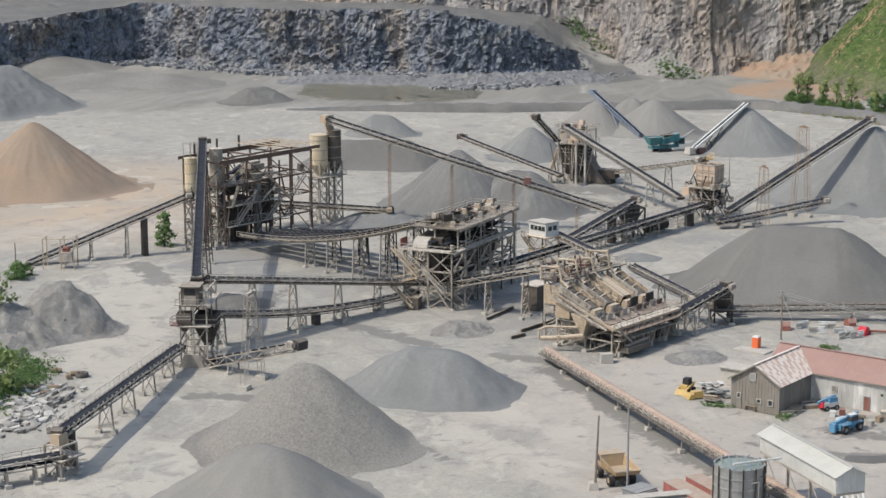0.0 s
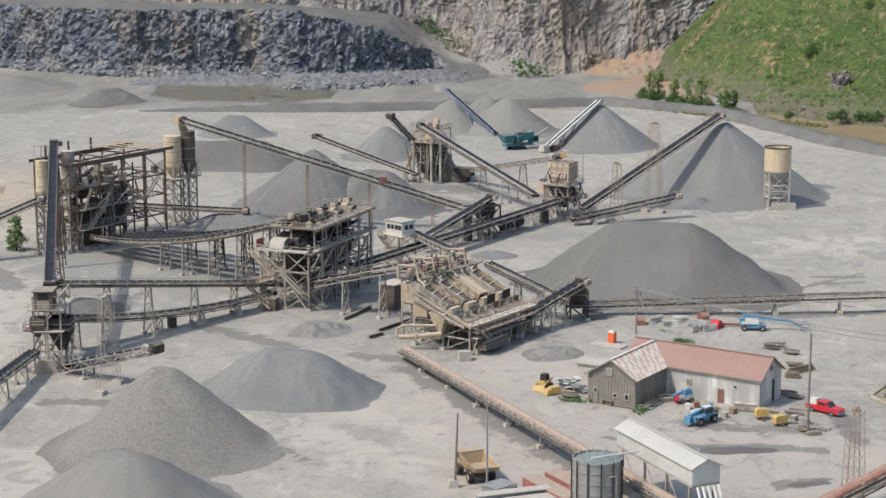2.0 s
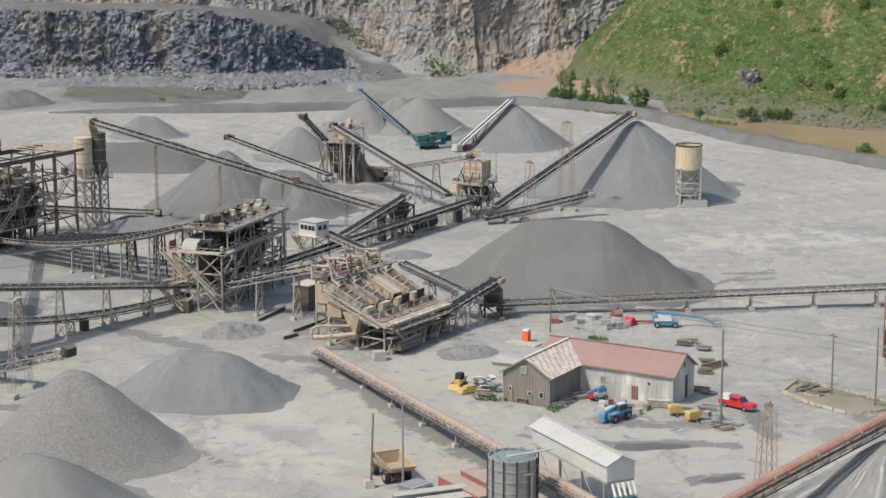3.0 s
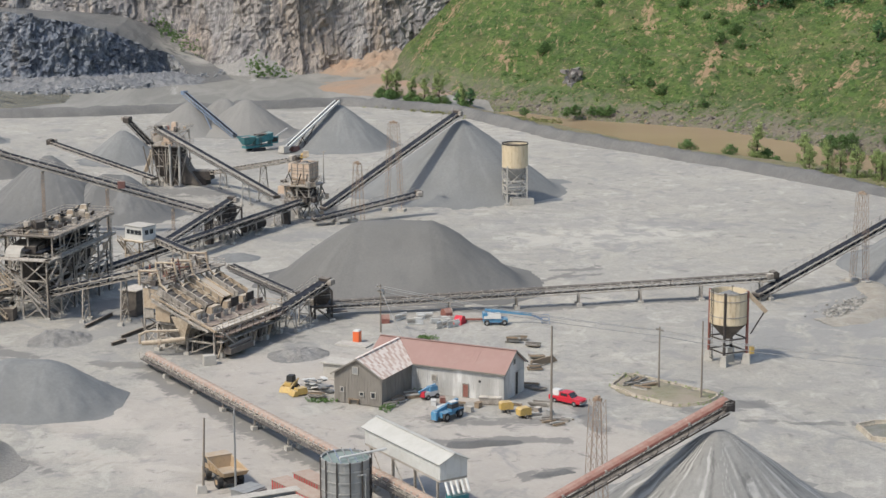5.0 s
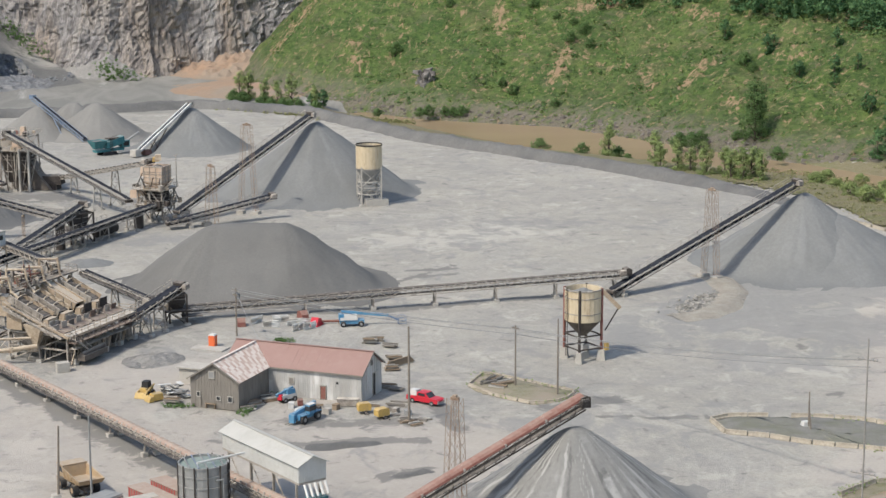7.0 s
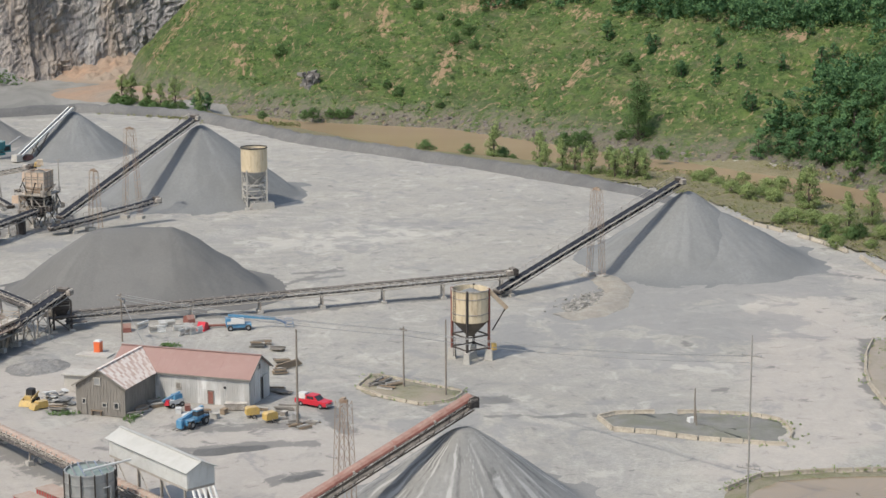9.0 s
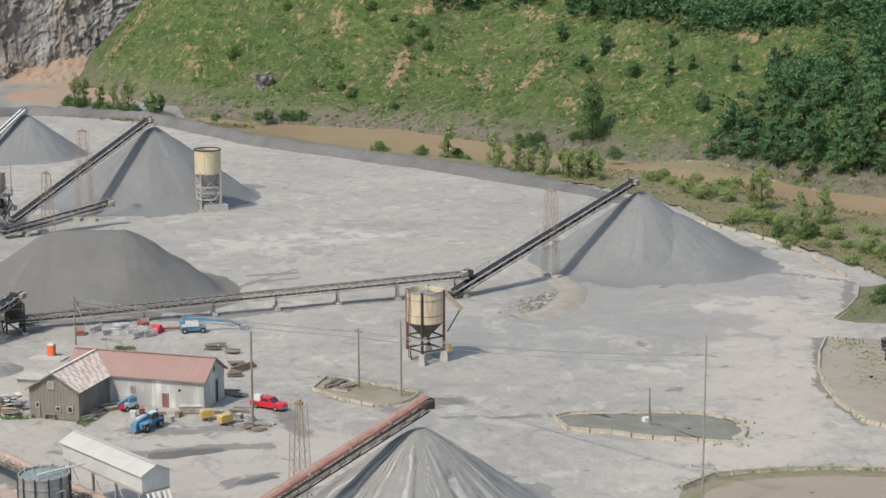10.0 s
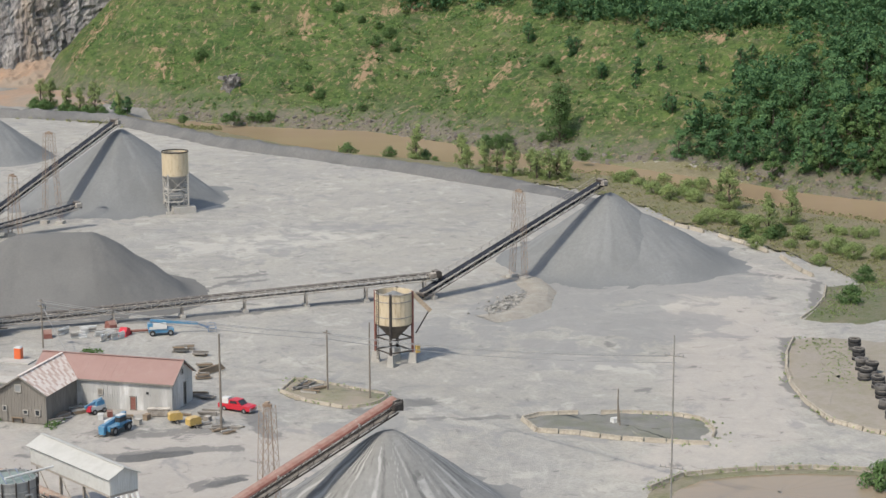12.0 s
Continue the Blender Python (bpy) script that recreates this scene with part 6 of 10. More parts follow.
for k in range(4):
    x = 2.4 + 4.85 * k
    pale = k == 2
    for s in (-1, 1):
        part("screen_side", Geo().beam((x + s * 1.55, 5.8, slope(5.8) + 0.25), (x + s * 1.55, 12.4, slope(12.4) + 0.25), 0.16, 1.35), TAN if s > 0 or pale else STEEL, c, "tan sloping screen side plate")
        for j in range(4):
            y = 6.4 + 1.6 * j
            part("side_stiffener", Geo().beam((x + s * 1.68, y, slope(y) - 0.4), (x + s * 1.68, y, slope(y) + 0.85), 0.14), STEEL, c)
    part("screen_mesh", Geo().beam((x, 6.0, slope(6.0) + (0.6 if pale else 0.15)), (x, 12.4, slope(12.4) + (0.6 if pale else 0.15)), 3.0, 0.12), TAN if pale else DARK_STEEL, c, "pale screen cloth" if pale else "dark screen mesh")
    if pale:
        part("centre_bar", Geo().beam((x - 0.4, 6.0, slope(6.0) + 0.75), (x - 0.4, 12.4, slope(12.4) + 0.75), 0.2, 0.2), TAN, c)
    else:
        for j in range(3):
            y = 6.9 + 1.9 * j
            g = Geo()
            arc = [(x + math.cos(a) * 1.55, y, slope(y) + 0.75 + math.sin(a) * 0.6) for a in (math.pi * i / 8 for i in range(9))]
            for p, q in zip(arc[:-1], arc[1:]):
                g.beam(p, q, 0.2, 0.13)
            part("screen_rib", g, TAN, c)
            part("cross_tube", Geo().tube((x - 1.5, y + 0.9, slope(y) + 0.75), (x + 1.5, y + 0.9, slope(y) + 0.75), 0.1, n=6), STEEL, c)
    hopper(c, x, 8.6, 1.0, 5.6, 3.4, 6.0, DARK_STEEL if k else STEEL, "bin", 0.3, 0.3)
    part("discharge_lip", Geo().box((x, 5.3, 6.3), (3.2, 1.2, 1.5), 0, 0.85), TAN, c)
    part("discharge_chute", Geo().beam((x, 4.9, 5.9), (x, 1.5, 5.1), 3.6, 0.12), RUSTY, c, "rusty purple-brown sloping plate")
    part("chute_edge", Geo().beam((x + 1.9, 4.9, 6.1), (x + 1.9, 1.5, 5.3), 0.12, 0.5), STEEL, c)
    part("lip_panel", Geo().box((x - 0.7, 4.6, 6.2), (1.2, 0.12, 1.1)).box((x + 0.8, 4.6, 6.1), (1.1, 0.12, 0.9)), STEEL, c)
    if k > 1:
        part("front_panel", Geo().box((x, 4.2, 6.9), (2.3, 0.15, 1.5)), DARK_STEEL, c, "dark rubber splash panel")
    for j in range(3):
        part("sand_box", Geo().box((x - 1.5 + 1.5 * j, 0.4 + 0.2 * (j % 2), 1.2 + rng.uniform(-0.2, 0.5)), (1.2, 1.1, rng.uniform(0.9, 1.9)), 0, 0.88), rng.choice((STEEL, DARK_STEEL, GRIME)), c)
    part("knee_brace", Geo().beam((x - 1.6, -0.5, 0.2), (x + 0.6, -0.5, 4.6), 0.18), TAN, c)
    y0 = 12.4
    tall = 13.5 + 0.5 * (k % 2)
    pipe(c, [(x - 0.9, y0 - 1.6, slope(10.8) + 1.0), (x - 0.9, y0 - 0.2, 11.2), (x - 0.9, y0 + 0.3, tall), (x - 2.2, y0 + 3.2, tall), (x - 2.2, y0 + 3.2, 11.0)], 0.22, TAN, "spray_pipe")
    pipe(c, [(x + 1.0, y0 + 1.2, 11.0), (x + 1.0, y0 + 1.2, 12.7), (x + 1.0, y0 + 3.6, 12.7)], 0.16, STEEL, "spray_pipe")
    motor(c, x + 0.6, 15.2, 11.1, RUST_PIPE if k == 1 else STEEL)
    part("feed_trough", Geo().box((x, 13.6, 11.3), (2.6, 1.2, 0.9), 0, 0.8), DARK_STEEL, c)
    part("valve_stand", Geo().beam((x - 0.4, 14.3, 11.0), (x - 0.4, 14.3, 12.6), 0.3).box((x - 0.4, 14.3, 12.6), (0.7, 0.7, 0.4)), TAN, c)
part("side_panel", Geo().box((1.9, 14.4, 8.4), (0.15, 3.4, 3.4)), TAN, c)
part("side_panel", Geo().box((-0.6, 10.4, 6.6), (0.15, 3.0, 2.6)), TAN, c)
part("side_panel", Geo().box((2.2, 15.2, 5.8), (0.15, 1.8, 1.6)), STEEL, c)
part("sand_cone", Geo().add([(0.0, 4.4, 6.6), (0.0, 8.0, 6.6), (-1.6, 8.0, 6.6), (-1.6, 4.4, 6.6), (-0.6, 5.9, 2.8), (-0.6, 6.4, 2.8), (-1.0, 6.4, 2.8), (-1.0, 5.9, 2.8)], [(0, 1, 2, 3), (4, 5, 1, 0), (5, 6, 2, 1), (6, 7, 3, 2), (7, 4, 0, 3), (7, 6, 5, 4)]), TAN, c, "tan settling cone")
pipe(c, [(-0.8, 5.8, 2.9), (-3.0, 9.5, 2.4), (-4.4, 12.2, 2.2)], 0.4, TAN, "discharge_pipe", 12)
pipe(c, [(-1.5, 6.6, 4.4), (-3.8, 11.6, 4.2), (-4.4, 12.6, 3.6), (-4.4, 12.6, 2.0)], 0.2, TAN, "discharge_pipe")
stairs(c, (-1.2, 12.0, 9.4), (-1.2, 2.0, 5.0), 1.0, STEEL)
stairs(c, (-1.0, -1.4, 4.9), (4.6, -1.4, 0.8), 1.0, STEEL)
part("sand_screw", Geo().box((4.0, -1.8, 1.2), (7.0, 1.4, 0.9)).tube((0.6, -1.8, 1.8), (7.4, -1.8, 2.0), 0.4), GRIME, c)
for k in range(14):
    x, y = rng.uniform(0, 18), rng.uniform(12.4, 16.6)
    part("pipe_run", Geo().tube((x, y, 11.2), (x + rng.uniform(-1, 1), y, rng.uniform(12.4, 14.2)), rng.uniform(0.1, 0.2), n=8).tube((x, y, 12.4), (x + rng.uniform(0.8, 2.4), y - 0.6, 12.4), 0.12, n=8), rng.choice((TAN, RUST_PIPE, STEEL, DARK_STEEL)), c)
    part("valve_box", Geo().box((x + 0.5, y - 0.8, 11.5), (rng.uniform(0.5, 1.2), rng.uniform(0.5, 1.0), rng.uniform(0.5, 1.3)), rng.uniform(0, 1), 0.85), rng.choice((RUSTY, STEEL, TAN, DARK_STEEL)), c)
for k in range(9):
    x = 0.8 + 2.2 * k
    part("deck_panel", Geo().box((x, 3.0, 5.9 + 0.2 * (k % 2)), (1.5, 0.12, 1.0)), rng.choice((RUSTY, GRIME, STEEL, RUST_PIPE)), c)
    part("lower_brace", Geo().beam((x - 1.2, -0.45, 0.2), (x + 1.2, -0.45, 4.6), 0.16), rng.choice((STEEL, TAN)), c)
part("front_deck", Geo().box((9.6, -1.1, 4.0), (20.8, 1.5, 0.14)), RUSTY, c, "rusty purple-brown walkway plate")
railing(c, [(-0.8, -1.8), (20.0, -1.8)], 4.05, RUSTY)
for k in range(24):
    x, y = rng.uniform(0, 19), rng.uniform(0, 17)
    part("strut", Geo().beam((x, y, 0), (x + rng.uniform(-2.5, 2.5), y + rng.uniform(-2, 2), 4.8), 0.22), STEEL, c)
for k in range(5):
    part("support_post", Geo().beam((1 + 4.6 * k, -0.3, -0.2), (1 + 4.6 * k, -0.3, 4.8), 0.25), STEEL, c)
    part("footing", Geo().box((1 + 4.6 * k, -0.3, 0.3), (0.9, 0.9, 1.0)), CONCRETE, c)
tagged(part("concrete_block", Geo().box((0, 0, 0.7), (2.1, 1.5, 1.6), 0.3, 0.96), CONCRETE), "pale concrete block beside the washing screens", "concrete block").location = (-33.8, 302.9, 0.00)
c = thing("pump_house", (-51.3, 340.2, 0.00), U2, "brown sheet-metal pump house below the conveyor", "pump house")
part("wall", Geo().box((0, 0, 2.3), (4.6, 3.6, 4.6)), GRIME, c)
part("roof", Geo().box((0, 0, 4.7), (5.0, 4.0, 0.2)), STEEL, c)
part("door", Geo().box((0.8, -1.85, 1.4), (1.5, 0.12, 2.5)), DARK_STEEL, c)

# transfer head by the long level conveyor
c = thing("transfer_station", (-16.6, 334.4, 0.00), radians(15), "dark grimy transfer frame at a conveyor head", "transfer station")
frame_tower(c, (-1.6, 1.6), (-1.8, 1.8), (2.6, 5.6), DARK_STEEL, (2.6,), 1.0, 0.3, 51)
hopper(c, 0, 0, 2.0, 6.0, 2.8, 3.0, DARK_STEEL)
part("side_deck", Geo().box((2.6, -1.0, 1.6), (3.5, 2.4, 0.2)), DARK_STEEL, c)
motor(c, -2.4, 0, 2.8, STEEL)
c = thing("transfer_station", (-41.5, 411.9, 0.00), radians(40), "dark steel frame under a conveyor head", "transfer station")
frame_tower(c, (-3, 0, 3), (-2, 2), (3.5, 7.0), DARK_STEEL, (3.5,), 0.8, 0.3, 52)
hopper(c, 0, 0, 2.5, 7.6, 4, 3, DARK_STEEL)
c = thing("steel_tank", (-36.1, 419.8, 0.00), radians(60), "dark horizontal steel tank beside a conveyor", "tank")
part("tank_body", Geo().tube((-3.6, 0, 1.7), (3.6, 0, 1.7), 1.25, n=16), DARK_STEEL, c)
for x in (-2.4, 2.4):
    part("cradle", Geo().box((x, 0, 0.4), (0.6, 2.2, 1.0)), CONCRETE, c)

# beige hopper tower
RUST_BEIGE = paint("rust_stained_beige_steel", (0.60, 0.485, 0.385), (0.52, 0.395, 0.30), (0.26, 0.16, 0.11), 0.7, 0.75, 0.0, 0.8, 0.4, (0.52, 0.46, 0.39), vary=0.5)
c = thing("hopper_tower", (-25.8, 440.6), radians(-25), "beige bin on a crowded rusty steel tower", "hopper tower")
frame_tower(c, (-3.2, 0, 3.2), (-3.0, 3.0), (3.8, 7.4), STEEL, (3.8, 7.4), 0.8, 0.32, 61, (3.8, 7.4))
hopper(c, 0.6, 0, 7.2, 13.0, 4.8, 4.6, RUST_BEIGE, "bin", 0.35, 0.68)
for z in (9.4, 11.2, 12.9):
    for y in (-2.36, 2.36):
        part("stiffener", Geo().beam((-1.85, y, z), (3.05, y, z), 0.14, 0.16), STEEL, c)
    for x in (-1.85, 3.05):
        part("stiffener", Geo().beam((x, -2.36, z), (x, 2.36, z), 0.14, 0.16), STEEL, c)
for x in (-1.8, -0.2, 1.4, 3.0):
    part("stiffener", Geo().beam((x, -2.4, 9.2), (x, -2.4, 13.0), 0.14), STEEL, c)
for y in (-0.8, 0.8):
    part("stiffener", Geo().beam((-1.88, y, 9.2), (-1.88, y, 13.0), 0.14).beam((3.08, y, 9.2), (3.08, y, 13.0), 0.14), STEEL, c)
part("stored_stone", Geo().lathe([(2.1, 12.5), (0.05, 13.3)], 16, (0.6, 0)), DARKFINES, c)
part("side_bin", Geo().box((-3.0, 1.4, 11.2), (2.2, 2.4, 2.2), 0, 0.9), RUST_BEIGE, c)
motor(c, 0.2, 0.0, 13.9, YELLOW, 0.6)
part("feed_head", Geo().box((0.9, 0, 14.9), (1.6, 1.4, 1.4), 0.5, 0.8), TAN, c)
part("screen_box", Geo().box((-4.8, -1.4, 6.2), (1.8, 1.8, 1.8), 0.1, 0.9).box((-3.2, -1.0, 6.4), (1.8, 1.4, 1.2)), RUST_BEIGE, c)
hopper(c, 0.5, 0, 2.0, 7.2, 4.0, 4.0, DARK_STEEL)
for k in range(44):
    x, y, z = rng.uniform(-5.0, 5.0), rng.uniform(-4.2, 3.6), rng.choice((0, 3.8, 3.8, 7.4))
    part("strut", Geo().beam((x, y, z), (x + rng.uniform(-2, 2), y + rng.uniform(-2, 2), z + rng.uniform(2, 4)), 0.2), rng.choice((STEEL, DARK_STEEL)), c)
    if k < 26:
        part("machine_housing", Geo().box((x, y, z + 0.7), (rng.uniform(0.6, 1.6), rng.uniform(0.6, 1.5), rng.uniform(0.6, 1.5)), rng.uniform(0, 1.5), 0.85), rng.choice((STEEL, DARK_STEEL, TAN)), c)
part("lamp_post", Geo().beam((3.9, 3.2, 7.4), (3.9, 3.2, 15.2), 0.14).beam((3.3, 3.2, 15.0), (4.5, 3.2, 15.3), 0.14), STEEL, c)

# far crusher tower
c = thing("crusher_tower", (-63.6, 489.0), radians(-18), "rusty crusher tower flaring to a tan top platform", "crusher tower")
frame_tower(c, (-3.4, 0.5, 4.4), (-3.2, 3.2), (5.0, 10.2, 14.0), STEEL, (10.2,), 0.8, 0.28, 71, (10.2, 14.0), STEEL)
hopper(c, 0.3, 0, 2.0, 9.8, 7.2, 5.8, DARK_STEEL, "crusher_body", 0.6, 0.35)
part("dust_skirt", Geo().prism([(4.2, 0.2), (9.5, 0.2), (6.0, 4.5), (4.4, 7.5)], -1.8, 1.8), GRIME, c)
part("crusher_base", Geo().box((1.2, 0.4, 2.2), (4.2, 3.6, 4.4), 0, 0.85), GRIME, c)
for x, y in ((-3.4, -3.4), (-1.4, -3.5), (0.6, -3.5), (2.6, -3.5), (4.6, -3.4)):
    part("flared_post", Geo().beam((x, y, -0.2), (x * 1.35 - 1.2, y, 10.2), 0.26), GRIME, c)
    part("flared_brace", Geo().beam((x, y, 1.0), (x * 1.35 + 0.6, y, 9.6), 0.16), STEEL, c)
part("top_house", Geo().box((-1.8, 0.4, 12.6), (2.6, 2.6, 2.4), 0, 0.92), STEEL, c)
motor(c, -0.6, 0, 14.2, RUST_PIPE, 0.3)
part("feed_head", Geo().box((1.6, 0.4, 15.2), (1.5, 1.5, 2.2), 0, 0.75), RUST_BEIGE, c)
part("side_chute", Geo().beam((-4.0, -1.5, 9.0), (-5.8, -2.6, 3.2), 1.2, 0.9), TAN, c)
for x in (2.2, 4.8):
    part("pale_column", Geo().beam((x, -4.2, -0.2), (x, -4.2, 11.0), 0.5), CONCRETE, c)
part("side_screen", Geo().box((8.2, 1.0, 2.6), (7.0, 3.6, 2.2), 0.1, 0.9).box((7.6, 1.0, 0.9), (6, 3, 1.8)), DARK_STEEL, c)
for k in range(26):
    x, y, z = rng.uniform(-3, 6), rng.uniform(-3.5, 3), rng.choice((0, 5, 5, 9))
    part("strut", Geo().beam((x, y, z), (x + rng.uniform(-2, 2), y + rng.uniform(-2, 2), z + rng.uniform(2, 4)), 0.2), STEEL, c)

for k in range(14):
    x, y, z = rng.uniform(-3.4, 4.6), rng.uniform(-3.6, 3.0), rng.choice((5.2, 10.4, 14.2))
    part("machine_housing", Geo().box((x, y, z + 0.6), (rng.uniform(0.6, 1.5), rng.uniform(0.6, 1.4), rng.uniform(0.6, 1.4)), rng.uniform(0, 1.5), 0.85), rng.choice((STEEL, TAN, RUST_BEIGE, DARK_STEEL)), c)
for y in (-1.2, 0.6, 2.2):
    part("tan_panel", Geo().box((-3.6, y, 12.4), (0.12, 1.5, 1.8)), RUST_BEIGE, c)
    part("tan_panel", Geo().box((y * 1.6, -3.4, 12.2), (1.7, 0.12, 1.7)), rng.choice((RUST_BEIGE, TAN, STEEL)), c)

# mobile machines on the far yard
c = thing("mobile_stacker", (-54.2, 573.1, 0.00), math.atan2(20.5, -17.5), "blue mobile stacker conveyor with a lattice frame", "mobile stacker", "far machines")
g = Geo()
for s in (-0.7, 0.7):
    g.beam((0, s, 1.4), (27, s, 12.2), 0.22).beam((0, s, 0.4), (27, s, 11.0), 0.2)
    for i in range(12):
        g.beam((27 * i / 12, s, 0.4 + 10.6 * i / 12), (27 * (i + 1) / 12, s, 1.4 + 10.8 * (i + 1) / 12), 0.12)
part("stacker_truss", g, STACKER_BLUE, c)
part("belt", Geo().beam((0, 0, 1.4), (27, 0, 12.2), 1.1, 0.1), BELT, c)
part("head_box", Geo().box((27.2, 0, 11.9), (1.4, 1.8, 1.2)), STACKER_BLUE, c)
part("undercarriage", Geo().beam((9, -1.4, 0.3), (15, -0.9, 6.2), 0.25).beam((9, 1.4, 0.3), (15, 0.9, 6.2), 0.25).beam((9, -1.4, 0.5), (17, -0.8, 2.0), 0.2).box((9, 0, 0.5), (2.0, 3.4, 0.6)), STACKER_BLUE, c)
for s in (-1.9, 1.9):
    part("wheel", Geo().tube((9, s - 0.25, 0.6), (9, s + 0.25, 0.6), 0.6, n=12), RUBBER, c)
c = thing("mobile_screener", (-45.6, 547.9, 0.00), radians(38), "teal mobile screening machine on tracks", "mobile screener", "far machines")
for s in (-1.6, 1.6):
    part("track", Geo().box((0, s, 0.6), (6.0, 0.7, 1.1), 0, 0.8), RUBBER, c)
part("chassis", Geo().box((0.5, 0, 1.6), (11, 2.6, 0.8)), TEAL, c)
part("screen_box", Geo().prism([(-1, 2.2), (6, 3.6), (6, 6.0), (-1, 4.4)], -1.5, 1.5), TEAL, c)
part("feed_hopper", Geo().add([(-6.5, -2.4, 5.2), (-1.2, -2.4, 5.2), (-1.2, 2.4, 5.2), (-6.5, 2.4, 5.2), (-5.2, -0.8, 2.4), (-2.4, -0.8, 2.4), (-2.4, 0.8, 2.4), (-5.2, 0.8, 2.4)], [(4, 5, 1, 0), (5, 6, 2, 1), (6, 7, 3, 2), (7, 4, 0, 3), (7, 6, 5, 4)]), TEAL, c)
part("load", Geo().box((-3.8, 0, 4.7), (4.6, 4.0, 0.6), 0, 0.7), GREY, c)
part("engine_box", Geo().box((6.8, 0, 3.2), (3, 2.4, 2.2)), TEAL, c)
part("side_conveyor", Geo().beam((6, 0, 3.2), (13, 0, 6.6), 1.0, 0.3), GALV, c)
part("screen_top", Geo().box((2.6, 0, 5.5), (5.4, 2.4, 0.3)).beam((-0.6, 1.5, 4.9), (5.6, 1.5, 6.2), 0.12), DARK_STEEL, c)
part("engine_grille", Geo().box((6.8, -1.25, 3.3), (2.2, 0.08, 1.4)), DARK, c)
part("side_ladder", Geo().beam((0.4, -1.6, 1.0), (0.4, -1.6, 4.6), 0.12).beam((1.0, -1.6, 1.0), (1.0, -1.6, 4.6), 0.12), DARK_STEEL, c)
c.scale = (0.86, 0.86, 0.86)
c = thing("mobile_stacker", (-36.7, 542.6, 0.00), 0.769, "pale grey mobile stacker with white side rails", "mobile stacker", "far machines")
ln, top = 20.7, 13.6
for y in (-0.8, 0.8):
    part("stacker_rail", Geo().beam((0, y, 1.4), (ln, y, top + 0.1), 0.55, 0.5), WHITE, c)
part("belt", Geo().beam((0, 0, 1.3), (ln, 0, top), 1.0, 0.1), BELT, c)
part("head_drum", Geo().tube((ln, -1.0, top), (ln, 1.0, top), 0.4, n=10), DARK_STEEL, c)
for y in (-1.0, 1.0):
    part("truss_strut", Geo().beam((5, y * 1.3, 0.3), (11, y * 0.9, 1.2 + (top - 1.3) * 11 / ln), 0.22).beam((8, y * 1.3, 0.3), (5.5, y * 0.9, 1.1 + (top - 1.3) * 5.5 / ln), 0.2), DARK_STEEL, c)
    part("wheel", Geo().tube((6.4, y * 1.5 - 0.2, 0.55), (6.4, y * 1.5 + 0.2, 0.55), 0.55, n=12), RUBBER, c)
part("engine_box", Geo().box((3.4, 0, 1.0), (2.6, 2.2, 1.4), 0, 0.85), MAROON, c)
part("tail_box", Geo().box((-0.6, 0, 1.2), (2.2, 2.6, 1.9), 0, 0.88), CONCRETE, c)

# yard silos
c = leg_silo((25.4, 454.9, 0.00), radians(10), 3.2, 5.2, 14.9, SILO_CREAM, "cream steel silo on a white braced frame", body_cone=0.42, group="yard silos", open_top=True, bands=1, leg_mat=CONCRETE)
part("base_block", Geo().box((1.4, -1.6, 0.8), (5.6, 3.0, 1.8), 0, 0.96), CONCRETE, c)
for z in (3.0, 6.0, 8.9):
    part("ring_beam", Geo().lathe([(2.5, z - 0.16), (2.9, z - 0.16), (2.9, z + 0.16), (2.5, z + 0.16), (2.5, z - 0.16)], 16), CONCRETE, c)
part("cone_skin", Geo().lathe([(0.6, 5.1), (3.22, 9.15)], 24), GALV, c, "grey discharge cone")
part("stored_stone", Geo().lathe([(2.95, 14.4), (0.05, 14.8)], 24), DARKFINES, c, "dark stone in the open top")
part("top_rail", Geo().lathe([(3.25, 14.9), (3.3, 14.9), (3.3, 15.2), (3.25, 15.2)], 24), DARK_STEEL, c)
c = thing("silo", (52.4, 301.6, 0.00), radians(25), "stained cream round silo with an open top on dark legs", "silo", "yard silos")
silo(c, 0, 0, 4.2, 12.2, 3.1, SILO_CREAM, 0.34, open_top=True, bands=2)
part("cone_skin", Geo().lathe([(0.55, 4.15), (3.14, 6.85)], 24), GRIME, c, "dark rusty discharge cone")
part("stored_stone", Geo().lathe([(2.9, 11.2), (0.05, 12.35)], 24), GREY, c, "grey stone heaped in the top")
for a in range(4):
    th = math.pi / 4 + a * math.pi / 2
    x, y = 3.15 * math.cos(th), 3.15 * math.sin(th)
    part("leg", Geo().beam((x, y, 1.0), (x, y, 12.4), 0.34), RUST_PIPE if a % 2 else DARK_STEEL, c)
    part("footing", Geo().box((x, y, 0.8), (1.5, 1.1, 2.2), th, 0.75), CONCRETE, c)
for a in range(4):
    th, t2 = math.pi / 4 + a * math.pi / 2, math.pi / 4 + (a + 1) * math.pi / 2
    for z in (4.4, 2.2):
        part("tie_beam", Geo().beam((3.15 * math.cos(th), 3.15 * math.sin(th), z), (3.15 * math.cos(t2), 3.15 * math.sin(t2), z), 0.22), DARK_STEEL, c)
part("spout", Geo().beam((2.2, -1.8, 12.2), (5.2, -3.2, 8.8), 0.9, 0.7), TAN, c, "tan slanting side chute")
part("spout_strut", Geo().beam((3.1, -2.0, 5.0), (5.0, -3.1, 8.8), 0.2), DARK_STEEL, c)
part("control_box", Geo().box((3.0, -2.6, 2.4), (0.7, 0.6, 1.3)), YELLOW, c)
g = Geo()
for y in (-0.25, 0.25):
    g.beam((-3.3, y, 1.0), (-3.3, y, 12.8), 0.07)
